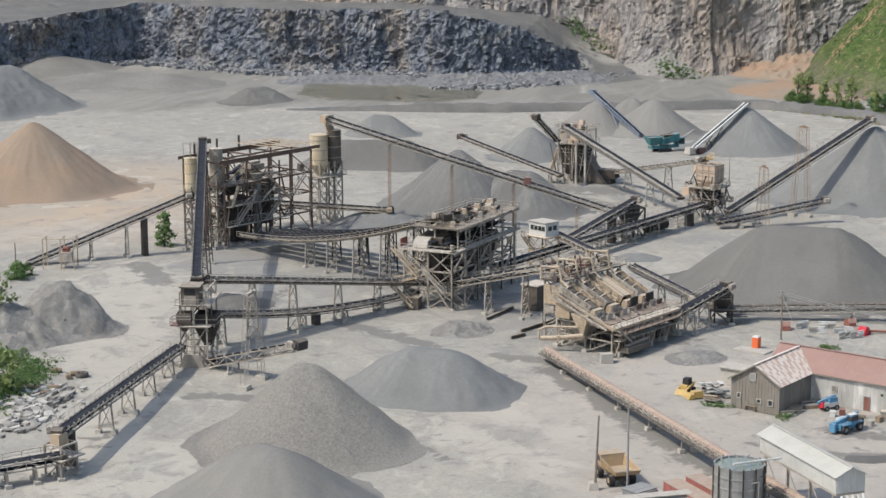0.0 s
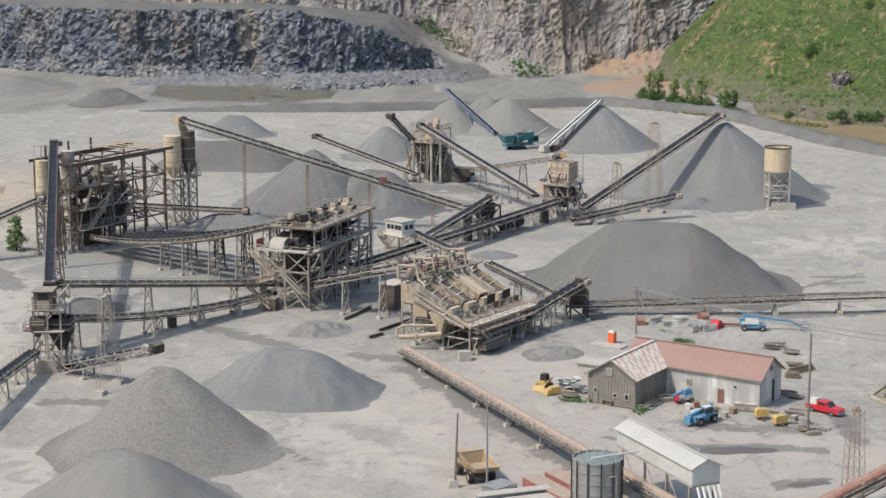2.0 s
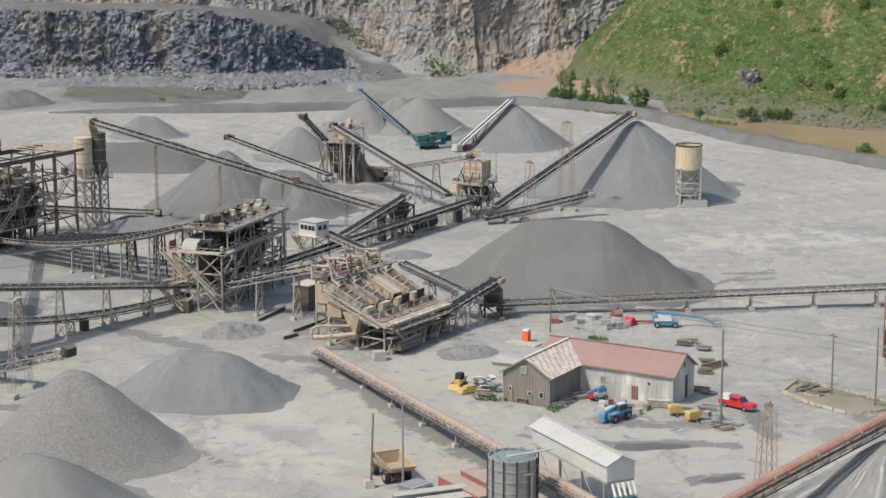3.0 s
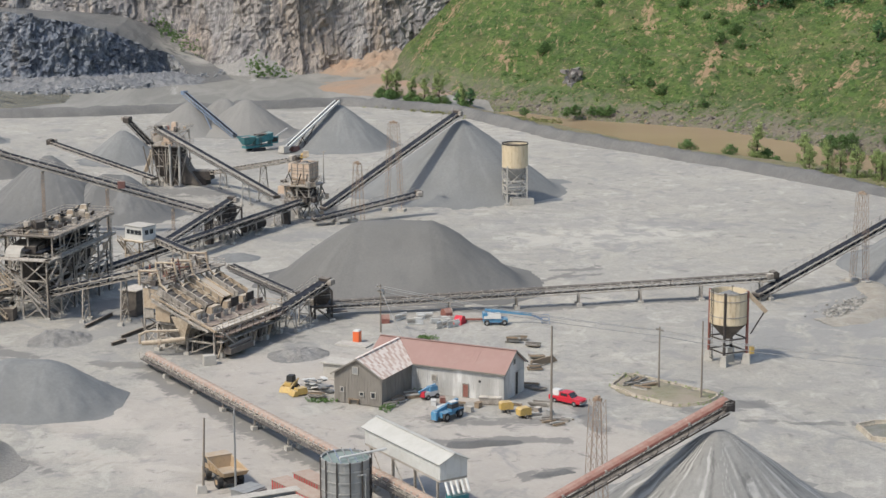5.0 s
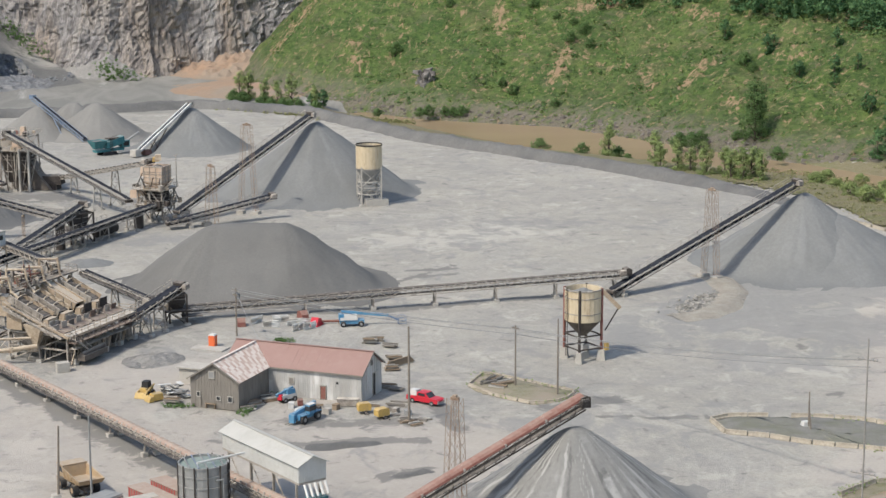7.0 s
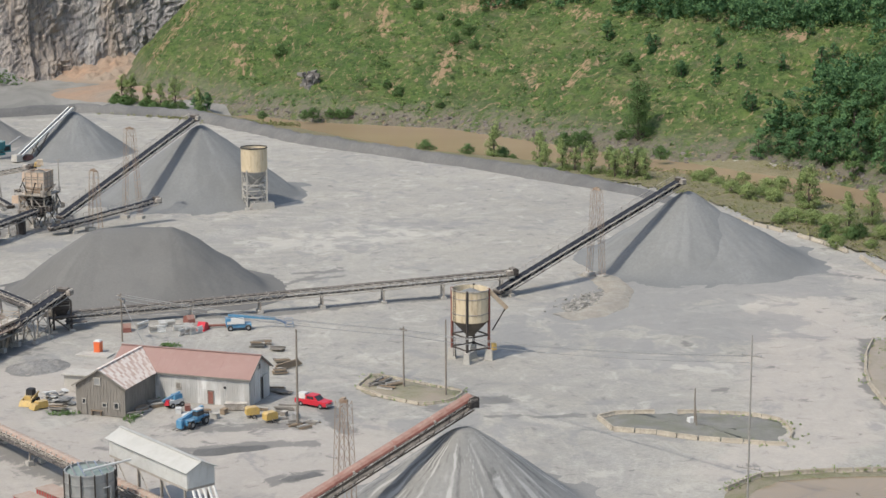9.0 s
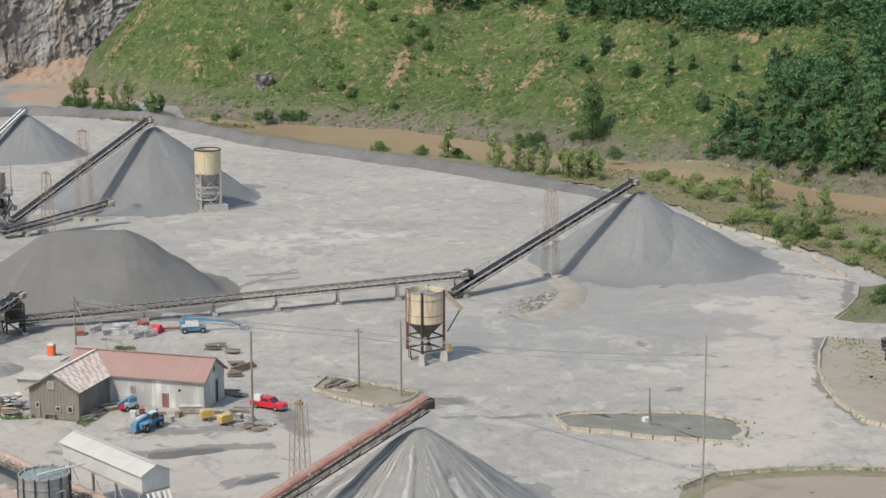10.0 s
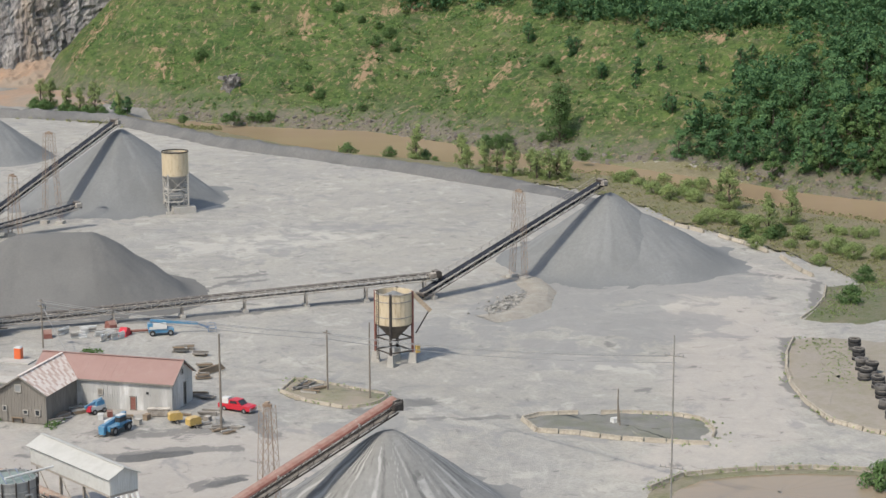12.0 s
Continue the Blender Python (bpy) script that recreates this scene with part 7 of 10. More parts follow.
for i in range(26):
    g.beam((-3.3, -0.25, 1.2 + 0.44 * i), (-3.3, 0.25, 1.2 + 0.44 * i), 0.05)
part("ladder", g, DARK_STEEL, c)
part("rim", Geo().lathe([(3.08, 12.05), (3.2, 12.05), (3.2, 12.3), (3.08, 12.3), (3.08, 12.05)], 24), STEEL, c)
part("inner_ramp", Geo().box((0, 0, 0.6), (3.5, 1.0, 1.4), 0.4, 0.6), CONCRETE, c)

# loose steel on the ground between the screen houses
for a, b in (((-58.7, 328.6, 0.00), (-55.5, 338.5, 0.00)), ((-51.1, 320.8, 0.00), (-46.4, 330.1, 0.00)), ((-52.0, 315.6, 0.00), (-50.0, 318.5, 0.00))):
    c = thing("steel_beam", a, math.atan2(b[1] - a[1], b[0] - a[0]), "long dark steel beam lying on the yard", "beam", "loose beams")
    n = math.hypot(b[0] - a[0], b[1] - a[1])
    part("flange", Geo().box((n / 2, 0, 0.06), (n, 0.5, 0.12)), GRIME, c)
    part("web", Geo().box((n / 2, 0, 0.3), (n, 0.14, 0.4)), GRIME, c)
    part("flange", Geo().box((n / 2, 0, 0.54), (n, 0.5, 0.1)), GRIME, c)


# ---- yard buildings ----
def sheeted(c, a, b, z0, tops, mat, wide, parent_name="siding_panel", thick=0.06, seed=0, rows=1, ribs=3):
    """A wall from a to b made of separate upright sheets; tops(u): height of the wall at share u."""
    rng = random.Random(seed)
    a, b = Vector((a[0], a[1], 0)), Vector((b[0], b[1], 0))
    n = max(1, round((b - a).length / wide))
    d = (b - a) / n
    out = Vector((d.y, -d.x, 0)).normalized()
    for i in range(n):
        for r in range(rows):
            h0, h1 = tops(i / n), tops((i + 1) / n)
            k0, k1 = r / rows, (r + 1) / rows
            o = out * (rng.uniform(0.0, 0.025) + 0.02 * (r % 2))
            p, q = a + d * (i + 0.012) + o, a + d * (i + 0.988) + o
            low0, low1, hi0, hi1 = z0 + (h0 - z0) * k0, z0 + (h1 - z0) * k0, z0 + (h0 - z0) * k1, z0 + (h1 - z0) * k1
            v = [(p.x, p.y, low0), (q.x, q.y, low1), (q.x, q.y, hi1), (p.x, p.y, hi0)]
            back = [(x - out.x * thick, y - out.y * thick, z) for x, y, z in v]
            g = Geo().add(v + back, [(0, 1, 2, 3), (7, 6, 5, 4), (0, 4, 5, 1), (1, 5, 6, 2), (2, 6, 7, 3), (3, 7, 4, 0)])
            for j in range(ribs):
                u = (j + 0.5) / ribs
                m0, m1 = p + (q - p) * u, low0 + (low1 - low0) * u
                g.beam((m0.x + out.x * 0.02, m0.y + out.y * 0.02, m1), (m0.x + out.x * 0.02, m0.y + out.y * 0.02, hi0 + (hi1 - hi0) * u), 0.06)
            part(parent_name, g, mat, c)


def roof_slope(c, eave0, eave1, ridge0, ridge1, mat, wide, rows=1, seed=0, thick=0.08, name="roof_sheet", seam=0.012):
    """A roof slope of separate sheets between an eave line and a ridge line."""
    e0, e1, r0, r1 = (Vector(p) for p in (eave0, eave1, ridge0, ridge1))
    n = max(1, round((e1 - e0).length / wide))
    up = (e1 - e0).cross(r0 - e0).normalized()
    if up.z < 0:
        up = -up
    rng = random.Random(seed)
    for i in range(n):
        for k in range(rows):
            f = lambda u, v: (e0 + (e1 - e0) * u) * (1 - v) + (r0 + (r1 - r0) * u) * v
            o = up * rng.uniform(0.0, 0.004)
            u0, u1, v0, v1 = i / n + 0.0001, (i + 1) / n - 0.0001, k / rows, (k + 1) / rows
            q = [f(u0, v0) + o, f(u1, v0) + o, f(u1, v1) + o, f(u0, v1) + o]
            g = Geo().add([tuple(p) for p in q] + [tuple(p - up * thick) for p in q], [(0, 1, 2, 3), (7, 6, 5, 4), (0, 4, 5, 1), (1, 5, 6, 2), (2, 6, 7, 3), (3, 7, 4, 0)])
            g.beam(q[0] + up * 0.02, q[3] + up * 0.02, seam, seam)
            part(name, g, mat[int((i * 7 + k * 4 + rng.random() * 2) % 5 < 2)] if isinstance(mat, tuple) else mat, c)


def opening(c, at, size, mat, name, trim=None, turn=0.0):
    p = part(name, Geo().box(at, size, turn), mat, c)
    if trim:
        k = 1 if size[0] > size[1] else 0
        w = max(size[0], size[1])
        for dz in (-size[2] / 2, size[2] / 2):
            part("trim", Geo().box((at[0], at[1], at[2] + dz), (size[0] + 0.16, size[1] + 0.06, 0.12) if k else (size[0] + 0.06, size[1] + 0.16, 0.12), turn), trim, p)
        for s in (-1, 1):
            part("trim", Geo().box((at[0] + (s * w / 2 if k else 0), at[1] + (0 if k else s * w / 2), at[2]), (0.12, size[1] + 0.06, size[2]) if k else (size[0] + 0.06, 0.12, size[2]), turn), trim, p)
    return p


W = math.atan2(-0.446, 0.895)
c = thing("workshop", (14.0, 278.4), W, "L-shaped old workshop with red roof, tin and board walls", "workshop")
L, D, E, R = 23.0, 8.0, 4.7, 7.2
part("wall", Geo().prism([(-L + 0.1, 0), (-0.1, 0), (-0.1, E - 0.1), (-L + 0.1, E - 0.1)], 0.1, D - 0.1), DARK, c)
gable = lambda u: E + (R - E) * (1 - abs(2 * u - 1))
sheeted(c, (-15.8, 0), (0, 0), 0, lambda u: E, TIN, 0.8, seed=1, rows=2, ribs=1)
sheeted(c, (0, 0), (0, D), 0, gable, TIN, 0.8, seed=2, rows=1, ribs=1)
sheeted(c, (0, D), (-L, D), 0, lambda u: E, TIN, 1.0, seed=3)
sheeted(c, (-L, D), (-L, 0), 0, gable, OLDWOOD, 1.0, seed=4)
roof_slope(c, (-L - 0.4, -0.45, E - 0.15), (0.45, -0.45, E - 0.15), (-L - 0.4, D / 2, R + 0.12), (0.45, D / 2, R + 0.12), RED_ROOF, 0.95, 1, 5)
roof_slope(c, (0.45, D + 0.45, E - 0.15), (-L - 0.4, D + 0.45, E - 0.15), (0.45, D / 2, R + 0.12), (-L - 0.4, D / 2, R + 0.12), RED_ROOF, 0.95, 1, 6)
part("ridge_cap", Geo().beam((-L - 0.4, D / 2, R + 0.2), (0.5, D / 2, R + 0.2), 0.45, 0.08), RED_ROOF, c)
part("eave_board", Geo().beam((-15.8, -0.42, E - 0.28), (0.45, -0.42, E - 0.28), 0.08, 0.2), OLDWOOD, c)
for y, s in ((0, 1), (D, -1)):
    part("barge_board", Geo().beam((0.48, -0.45 if s > 0 else D + 0.45, E - 0.2), (0.48, D / 2, R + 0.05), 0.07, 0.22), OLDWOOD, c)
# doorway is a closed panel with the inner shade painted black
opening(c, (0.06, 4.8, 1.9), (0.1, 1.0, 3.7), DARK, "open_doorway", CONCRETE)
part("sliding_door", Geo().box((0.14, 6.3, 1.9), (0.08, 1.9, 3.7)), TIN, c)
opening(c, (-6.4, -0.1, 1.15), (0.95, 0.1, 2.1), RUST_PIPE, "door", OLDWOOD)
opening(c, (-11.8, -0.1, 2.6), (0.8, 0.1, 0.9), OLDWOOD, "window", CONCRETE)
opening(c, (-4.0, -0.1, 2.9), (0.35, 0.1, 0.35), DARK, "vent")
opening(c, (0.08, 3.9, 5.6), (0.1, 0.8, 0.9), GLASS, "window", CONCRETE)
# wing
X0, X1, Y0 = -24.0, -15.8, -10.3
part("wing_wall", Geo().prism([(X0 + 0.1, 0), (X1 - 0.1, 0), (X1 - 0.1, E - 0.1), (X0 + 0.1, E - 0.1)], Y0 + 0.1, 0.1), DARK, c)
sheeted(c, (X0, Y0), (X1, Y0), 0, gable, OLDWOOD, 0.55, "wall_board", seed=7, ribs=1)
sheeted(c, (X1, Y0), (X1, 0), 0, lambda u: E, OLDWOOD, 0.55, "wall_board", seed=8, ribs=1)
sheeted(c, (X0, 0), (X0, Y0), 0, lambda u: E, OLDWOOD, 0.8, "wall_board", seed=9, ribs=1)
XM = (X0 + X1) / 2
roof_slope(c, (X1 + 0.45, Y0 - 0.45, E - 0.2), (X1 + 0.45, 0.6, E - 0.2), (XM, Y0 - 0.45, R + 0.1), (XM, 3.9, R + 0.1), (RUST_ROOF, RUSTED_SHEET), 0.55, 8, 10)
roof_slope(c, (X0 - 0.45, 0.6, E - 0.2), (X0 - 0.45, Y0 - 0.45, E - 0.2), (XM, 3.9, R + 0.1), (XM, Y0 - 0.45, R + 0.1), RED_ROOF, 0.95, 1, 11)
part("ridge_cap", Geo().beam((XM, Y0 - 0.5, R + 0.18), (XM, 3.6, R + 0.18), 0.4, 0.08), RUST_ROOF, c)
part("barge_board", Geo().beam((X1 + 0.45, Y0 - 0.48, E - 0.3), (XM, Y0 - 0.48, R), 0.07, 0.22), OLDWOOD, c)
part("barge_board", Geo().beam((X0 - 0.45, Y0 - 0.48, E - 0.3), (XM, Y0 - 0.48, R), 0.07, 0.22), OLDWOOD, c)
for x, z, w, h in ((-22.6, 2.1, 0.55, 0.75), (-20.3, 5.3, 0.95, 1.1), (-19.2, 1.7, 0.7, 0.6), (-17.2, 1.7, 0.75, 0.9)):
    opening(c, (x, Y0 - 0.1, z), (w, 0.1, h), GLASS if z < 5 else GALV, "window", CONCRETE)
opening(c, (-22.6, Y0 - 0.09, 0.85), (0.8, 0.08, 1.7), OLDWOOD, "door")
c = thing("bench_table", (-9.0, 278.3, 0.00), W, "pale old bench table by the board wall", "bench")
part("table_top", Geo().box((0, 0, 0.75), (1.9, 0.7, 0.08)), LUMBER, c)
for x in (-0.75, 0.75):
    part("leg", Geo().box((x, 0, 0.36), (0.1, 0.6, 0.74)), LUMBER, c)
c = thing("lean_to_shed", (-11.9, 294.3, 0.00), W, "small pale lean-to roof behind the workshop", "shed")
part("shed_wall", Geo().box((0, 0, 1.2), (4.2, 3.0, 2.4)), CONCRETE, c)
part("shed_roof", Geo().prism([(-2.5, 2.4), (2.5, 2.5), (2.5, 2.7), (-2.5, 2.6)], -1.9, 1.9), CONCRETE, c)

# white shed on legs over the covered conveyor
A = math.atan2(0.857, -0.516)
c = thing("raised_shed", (3.3, 221.2), A, "white sheet-metal gabled shed raised on steel legs", "raised shed")
z0, ze, zr, ln, wd = 6.5, 8.7, 9.6, 18.6, 4.0
part("shed_body", Geo().add([(0.1, -wd + 0.1, z0 + 0.1), (ln - 0.1, -wd + 0.1, z0 + 0.1), (ln - 0.1, -0.1, z0 + 0.1), (0.1, -0.1, z0 + 0.1), (0.1, -wd + 0.1, ze), (ln - 0.1, -wd + 0.1, ze), (ln - 0.1, -0.1, ze), (0.1, -0.1, ze)], [(3, 2, 1, 0), (4, 5, 6, 7), (0, 1, 5, 4), (1, 2, 6, 5), (2, 3, 7, 6), (3, 0, 4, 7)]), WHITE, c)
peak = lambda u: ze + (zr - ze) * (1 - abs(2 * u - 1))
sheeted(c, (ln, 0), (0, 0), z0, lambda u: ze, WHITE, 1.0, seed=21)
sheeted(c, (0, 0), (0, -wd), z0, peak, WHITE, 1.0, seed=22)
sheeted(c, (0, -wd), (ln, -wd), z0, lambda u: ze, WHITE, 1.0, seed=23)
roof_slope(c, (-0.35, 0.35, ze - 0.1), (ln + 0.5, 0.35, ze - 0.1), (-0.35, -wd / 2, zr + 0.1), (ln + 0.5, -wd / 2, zr + 0.1), SHED_ROOF, 1.05, 1, 24, seam=0.006)
roof_slope(c, (ln + 0.5, -wd - 0.35, ze - 0.1), (-0.35, -wd - 0.35, ze - 0.1), (ln + 0.5, -wd / 2, zr + 0.1), (-0.35, -wd / 2, zr + 0.1), SHED_ROOF, 1.05, 1, 25, seam=0.006)
part("ridge_cap", Geo().beam((-0.4, -wd / 2, zr + 0.16), (ln + 0.5, -wd / 2, zr + 0.16), 0.4, 0.05), SHED_ROOF, c)
part("floor_frame", Geo().box((ln / 2, -wd / 2, z0 - 0.15), (ln, wd, 0.3)), STEEL, c)
for x in (1.0, 6.5, 12.0, 17.6):
    for y in (-0.3, -wd + 0.3):
        part("leg", Geo().beam((x, y, -0.2), (x, y, z0 - 0.2), 0.24), STEEL, c)
        part("footing", Geo().box((x, y, 0.2), (0.9, 0.9, 0.7)), CONCRETE, c)
for x in (1.0, 6.5, 12.0):
    part("brace", Geo().beam((x, -0.3, 0.4), (x + 5.5, -0.3, z0 - 0.3), 0.12), STEEL, c)
    part("brace", Geo().beam((x + 5.5, -0.3, 2.6), (x, -0.3, 2.6), 0.12), STEEL, c)
for k in range(5):
    part("spout", Geo().tube((-0.5, -0.5 - 0.75 * k, 6.3), (-1.6, -0.3 - 0.75 * k, 5.0), 0.17, n=10), WHITE, c, "white discharge spout")
part("drive_box", Geo().box((-0.6, -2.2, 3.8), (1.6, 2.4, 1.6)), TEAL, c)

# round tank
c = thing("round_tank", (-8.5, 227.0), 0.2, "grey ribbed steel tank with an open grated top", "tank")
g = Geo().lathe([(3.1, 0), (3.1, 7.9), (3.0, 7.9), (3.0, 7.0), (0.02, 7.0)], 32)
part("shell", g, GALV, c)
for z in (1.0, 2.4, 3.8, 5.2, 6.6, 7.8):
    part("hoop", Geo().lathe([(3.1, z - 0.09), (3.22, z - 0.09), (3.22, z + 0.09), (3.1, z + 0.09)], 32), GALV, c)
for i in range(12):
    th = i * math.pi / 6
    part("upright", Geo().beam((3.25 * math.cos(th), 3.25 * math.sin(th), 0), (3.25 * math.cos(th), 3.25 * math.sin(th), 8.0), 0.16), DARK_STEEL, c)
for k in (-2, -1, 0, 1, 2):
    w = math.sqrt(max(0.2, 9.4 - (k * 1.05) ** 2))
    part("top_beam", Geo().beam((k * 1.05, -w, 7.95), (k * 1.05, w, 7.95), 0.14), STACKER_BLUE if k % 2 else GALV, c)
part("top_grate", Geo().lathe([(3.0, 7.6), (0.02, 7.6)], 32), paint("greenish_grating", (0.20, 0.26, 0.24), (0.26, 0.31, 0.29), (0.35, 0.36, 0.34), 0.4), c)
part("feed_pipe", Geo().tube((-1.0, -1.5, 8.2), (5.5, 1.6, 8.0), 0.16, n=8), WHITE, c)
part("overflow_pipe", Geo().tube((2.0, -2.75, 0.5), (2.0, -2.75, 6.2), 0.13, n=8).tube((2.0, -2.75, 6.2), (1.0, -3.1, 6.2), 0.13, n=8), GALV, c)

# red and white low roofs beside the tank
for at, ln, tn, h in (((-14.6, 230.8, 2.50), 10.0, -0.95, 2.5), ((-12.9, 234.8, 2.50), 6.5, -0.95, 2.5)):
    c = thing("red_container", (at[0], at[1]), tn, "faded red ribbed steel container", "container", "low containers")
    part("box_wall", Geo().box((0, 0, h / 2), (ln, 2.4, h)), RED_COVER, c)
    for i in range(int(ln / 0.6)):
        part("rib", Geo().box((-ln / 2 + 0.3 + 0.6 * i, 0, h / 2), (0.16, 2.52, h - 0.1)), RED, c)
    part("lid", Geo().box((0, 0, h + 0.05), (ln + 0.2, 2.6, 0.1)), RED_COVER, c)
for at, ln, wd, tn, h, m in (((-19.2, 228.2, 2.60), 10.0, 1.5, 0.45, 2.6, CONCRETE), ((-16.7, 227.0, 2.20), 8.0, 2.0, 0.45, 2.2, CONCRETE), ((-21.3, 232.3, 2.00), 3.4, 3.6, -0.7, 2.0, GALV)):
    c = thing("low_shed", (at[0], at[1]), tn, "low shed with a pale sheet-metal roof", "shed", "low sheds")
    part("shed_wall", Geo().box((0, 0, h / 2 - 0.05), (ln - 0.3, wd - 0.2, h - 0.1)), GALV, c)
    for i in range(int(ln / 1.0)):
        part("roof_sheet", Geo().box((-ln / 2 + 0.5 + i, 0, h + 0.02 * (i % 2)), (0.98, wd + 0.2, 0.1)), m, c)


# ---- vehicles and machines ----
def wheel(c, x, y, r, w, rim=None):
    t = part("wheel", Geo().tube((x, y - w / 2, r), (x, y + w / 2, r), r, n=18), RUBBER, c)
    part("rim", Geo().tube((x, y - w / 2 - 0.02, r), (x, y + w / 2 + 0.02, r), r * 0.5, n=12), rim or GALV, t)


c = thing("haul_truck", (-25.3, 240.7, 0.00), math.atan2(0.88, -0.48), "dusty ochre quarry haul truck with an empty dump body", "haul truck")
for x in (-2.0, 2.9):
    for y in (-1.75, 1.75):
        wheel(c, x, y, 0.95, 0.9, HAUL)
part("chassis", Geo().box((0.3, 0, 1.3), (8.0, 1.6, 0.7)), DARK_STEEL, c)
part("dump_body", Geo().add([(-4.4, -1.9, 2.3), (1.6, -1.9, 1.9), (1.6, 1.9, 1.9), (-4.4, 1.9, 2.3), (-4.9, -2.2, 3.1), (1.9, -2.2, 3.9), (1.9, 2.2, 3.9), (-4.9, 2.2, 3.1), (-4.7, -2.0, 3.05), (1.7, -2.0, 3.8), (1.7, 2.0, 3.8), (-4.7, 2.0, 3.05), (-4.2, -1.6, 2.5), (1.3, -1.6, 2.1), (1.3, 1.6, 2.1), (-4.2, 1.6, 2.5)], [(3, 2, 1, 0), (0, 1, 5, 4), (1, 2, 6, 5), (2, 3, 7, 6), (3, 0, 4, 7), (4, 5, 9, 8), (5, 6, 10, 9), (6, 7, 11, 10), (7, 4, 8, 11), (8, 9, 13, 12), (9, 10, 14, 13), (10, 11, 15, 14), (11, 8, 12, 15), (12, 13, 14, 15)]), HAUL, c)
part("canopy", Geo().box((2.9, 0, 3.95), (2.4, 4.2, 0.16)), HAUL, c)
for x in (-3.4, -2.0, -0.6, 0.8):
    for s in (-1, 1):
        part("body_rib", Geo().beam((x, s * 1.98, 2.2), (x + 0.1, s * 2.28, 3.3 + 0.1 * x), 0.2), HAUL, c)
part("cab", Geo().box((3.3, 0.9, 2.7), (1.7, 1.5, 1.7), 0, 0.92), HAUL, c)
part("cab_glass", Geo().box((3.4, 0.9, 2.95), (1.65, 1.56, 0.8), 0, 0.95), GLASS, c)
part("hood", Geo().box((3.6, -0.7, 2.1), (2.2, 1.5, 1.2), 0, 0.95), HAUL, c)
part("bumper", Geo().box((4.7, 0, 1.2), (0.4, 3.6, 0.8)), HAUL, c)

TRUCK = bpy.data.objects["haul_truck"]
TRUCK.scale = (0.84, 0.84, 0.84)
c = thing("pickup_truck", (23.8, 277.7, 0.00), math.atan2(-0.643, 0.766), "red pickup truck with a white load in its bed", "pickup truck")
for x in (-1.75, 1.85):
    for y in (-0.85, 0.85):
        wheel(c, x, y, 0.40, 0.28)
part("body", Geo().prism([(-2.9, 0.45), (2.9, 0.45), (2.95, 0.95), (2.6, 1.12), (1.2, 1.18), (-2.9, 1.15)], -0.98, 0.98), RED, c)
part("cab", Geo().prism([(1.35, 1.15), (0.6, 1.85), (-0.85, 1.88), (-1.1, 1.15)], -0.85, 0.85), RED, c)
part("windscreen", Geo().prism([(1.38, 1.18), (0.68, 1.8), (0.62, 1.76), (1.28, 1.18)], -0.78, 0.78), GLASS, c)
for s in (-1, 1):
    part("side_window", Geo().box((-0.1, s * 0.83, 1.52), (1.3, 0.06, 0.42), 0, 0.92), GLASS, c)
    part("headlight", Geo().box((2.9, s * 0.75, 0.85), (0.1, 0.35, 0.2)), WHITE, c)
part("bumper", Geo().box((2.98, 0, 0.55), (0.15, 1.9, 0.22)), GALV, c)
part("bed_liner", Geo().box((-2.0, 0, 1.12), (1.6, 1.6, 0.1)), DARK, c)
tagged(part("load_bag", Geo().box((-1.95, 0, 1.55), (1.5, 1.5, 0.8), 0.1, 0.8), WHITE, c), "white load")

c = thing("telehandler", (5.3, 270.3, -0.00), math.atan2(-0.75, -0.66), "bright blue telehandler with its boom lowered", "telehandler", "blue lifts")
for x in (-1.5, 1.6):
    for y in (-1.0, 1.0):
        wheel(c, x, y, 0.62, 0.42, GALV)
part("chassis", Geo().box((0, 0, 1.0), (4.6, 1.4, 0.8), 0, 0.95), BLUE, c)
part("cab", Geo().box((-0.3, 0.65, 1.9), (1.5, 0.9, 1.4), 0, 0.9), BLUE, c)
part("cab_glass", Geo().box((-0.3, 0.65, 2.0), (1.54, 0.94, 0.7), 0, 0.95), GLASS, c)
part("boom", Geo().beam((-2.3, -0.2, 2.3), (2.6, -0.2, 1.4), 0.5, 0.6), BLUE, c)
part("boom_head", Geo().box((2.9, -0.2, 0.9), (0.5, 1.0, 1.2)), BLUE, c)
part("engine_cover", Geo().box((0.3, -0.9, 1.5), (1.9, 0.7, 0.8), 0, 0.9), WHITE, c)
for x in (-1.5, 1.6):
    for y in (-1.0, 1.0):
        part("mudguard", Geo().box((x, y, 1.36), (1.3, 0.5, 0.1)), BLUE, c)
part("boom_ram", Geo().tube((-0.6, -0.2, 1.3), (1.6, -0.2, 1.6), 0.11, n=8), GALV, c)
part("counterweight", Geo().box((-2.4, 0.1, 1.2), (0.6, 1.5, 0.9), 0, 0.9), DARK_STEEL, c)
part("cab_roof", Geo().box((-0.3, 0.65, 2.62), (1.5, 0.95, 0.08)), WHITE, c)
for y in (-0.55, 0.15):
    part("fork", Geo().box((3.6, y, 0.28), (1.2, 0.14, 0.08)), DARK_STEEL, c)
c = thing("scissor_lift", (2.7, 280.9, 0.00), math.atan2(-0.6, -0.8), "white and blue lift machine behind the telehandler", "lift machine", "blue lifts")
for x in (-0.9, 0.9):
    for y in (-0.6, 0.6):
        wheel(c, x, y, 0.42, 0.3)
part("chassis", Geo().box((0, 0, 0.9), (2.8, 1.2, 0.7)), WHITE, c)
part("engine_cover", Geo().box((-0.4, 0, 1.6), (1.6, 1.1, 0.8), 0, 0.9), BLUE, c)
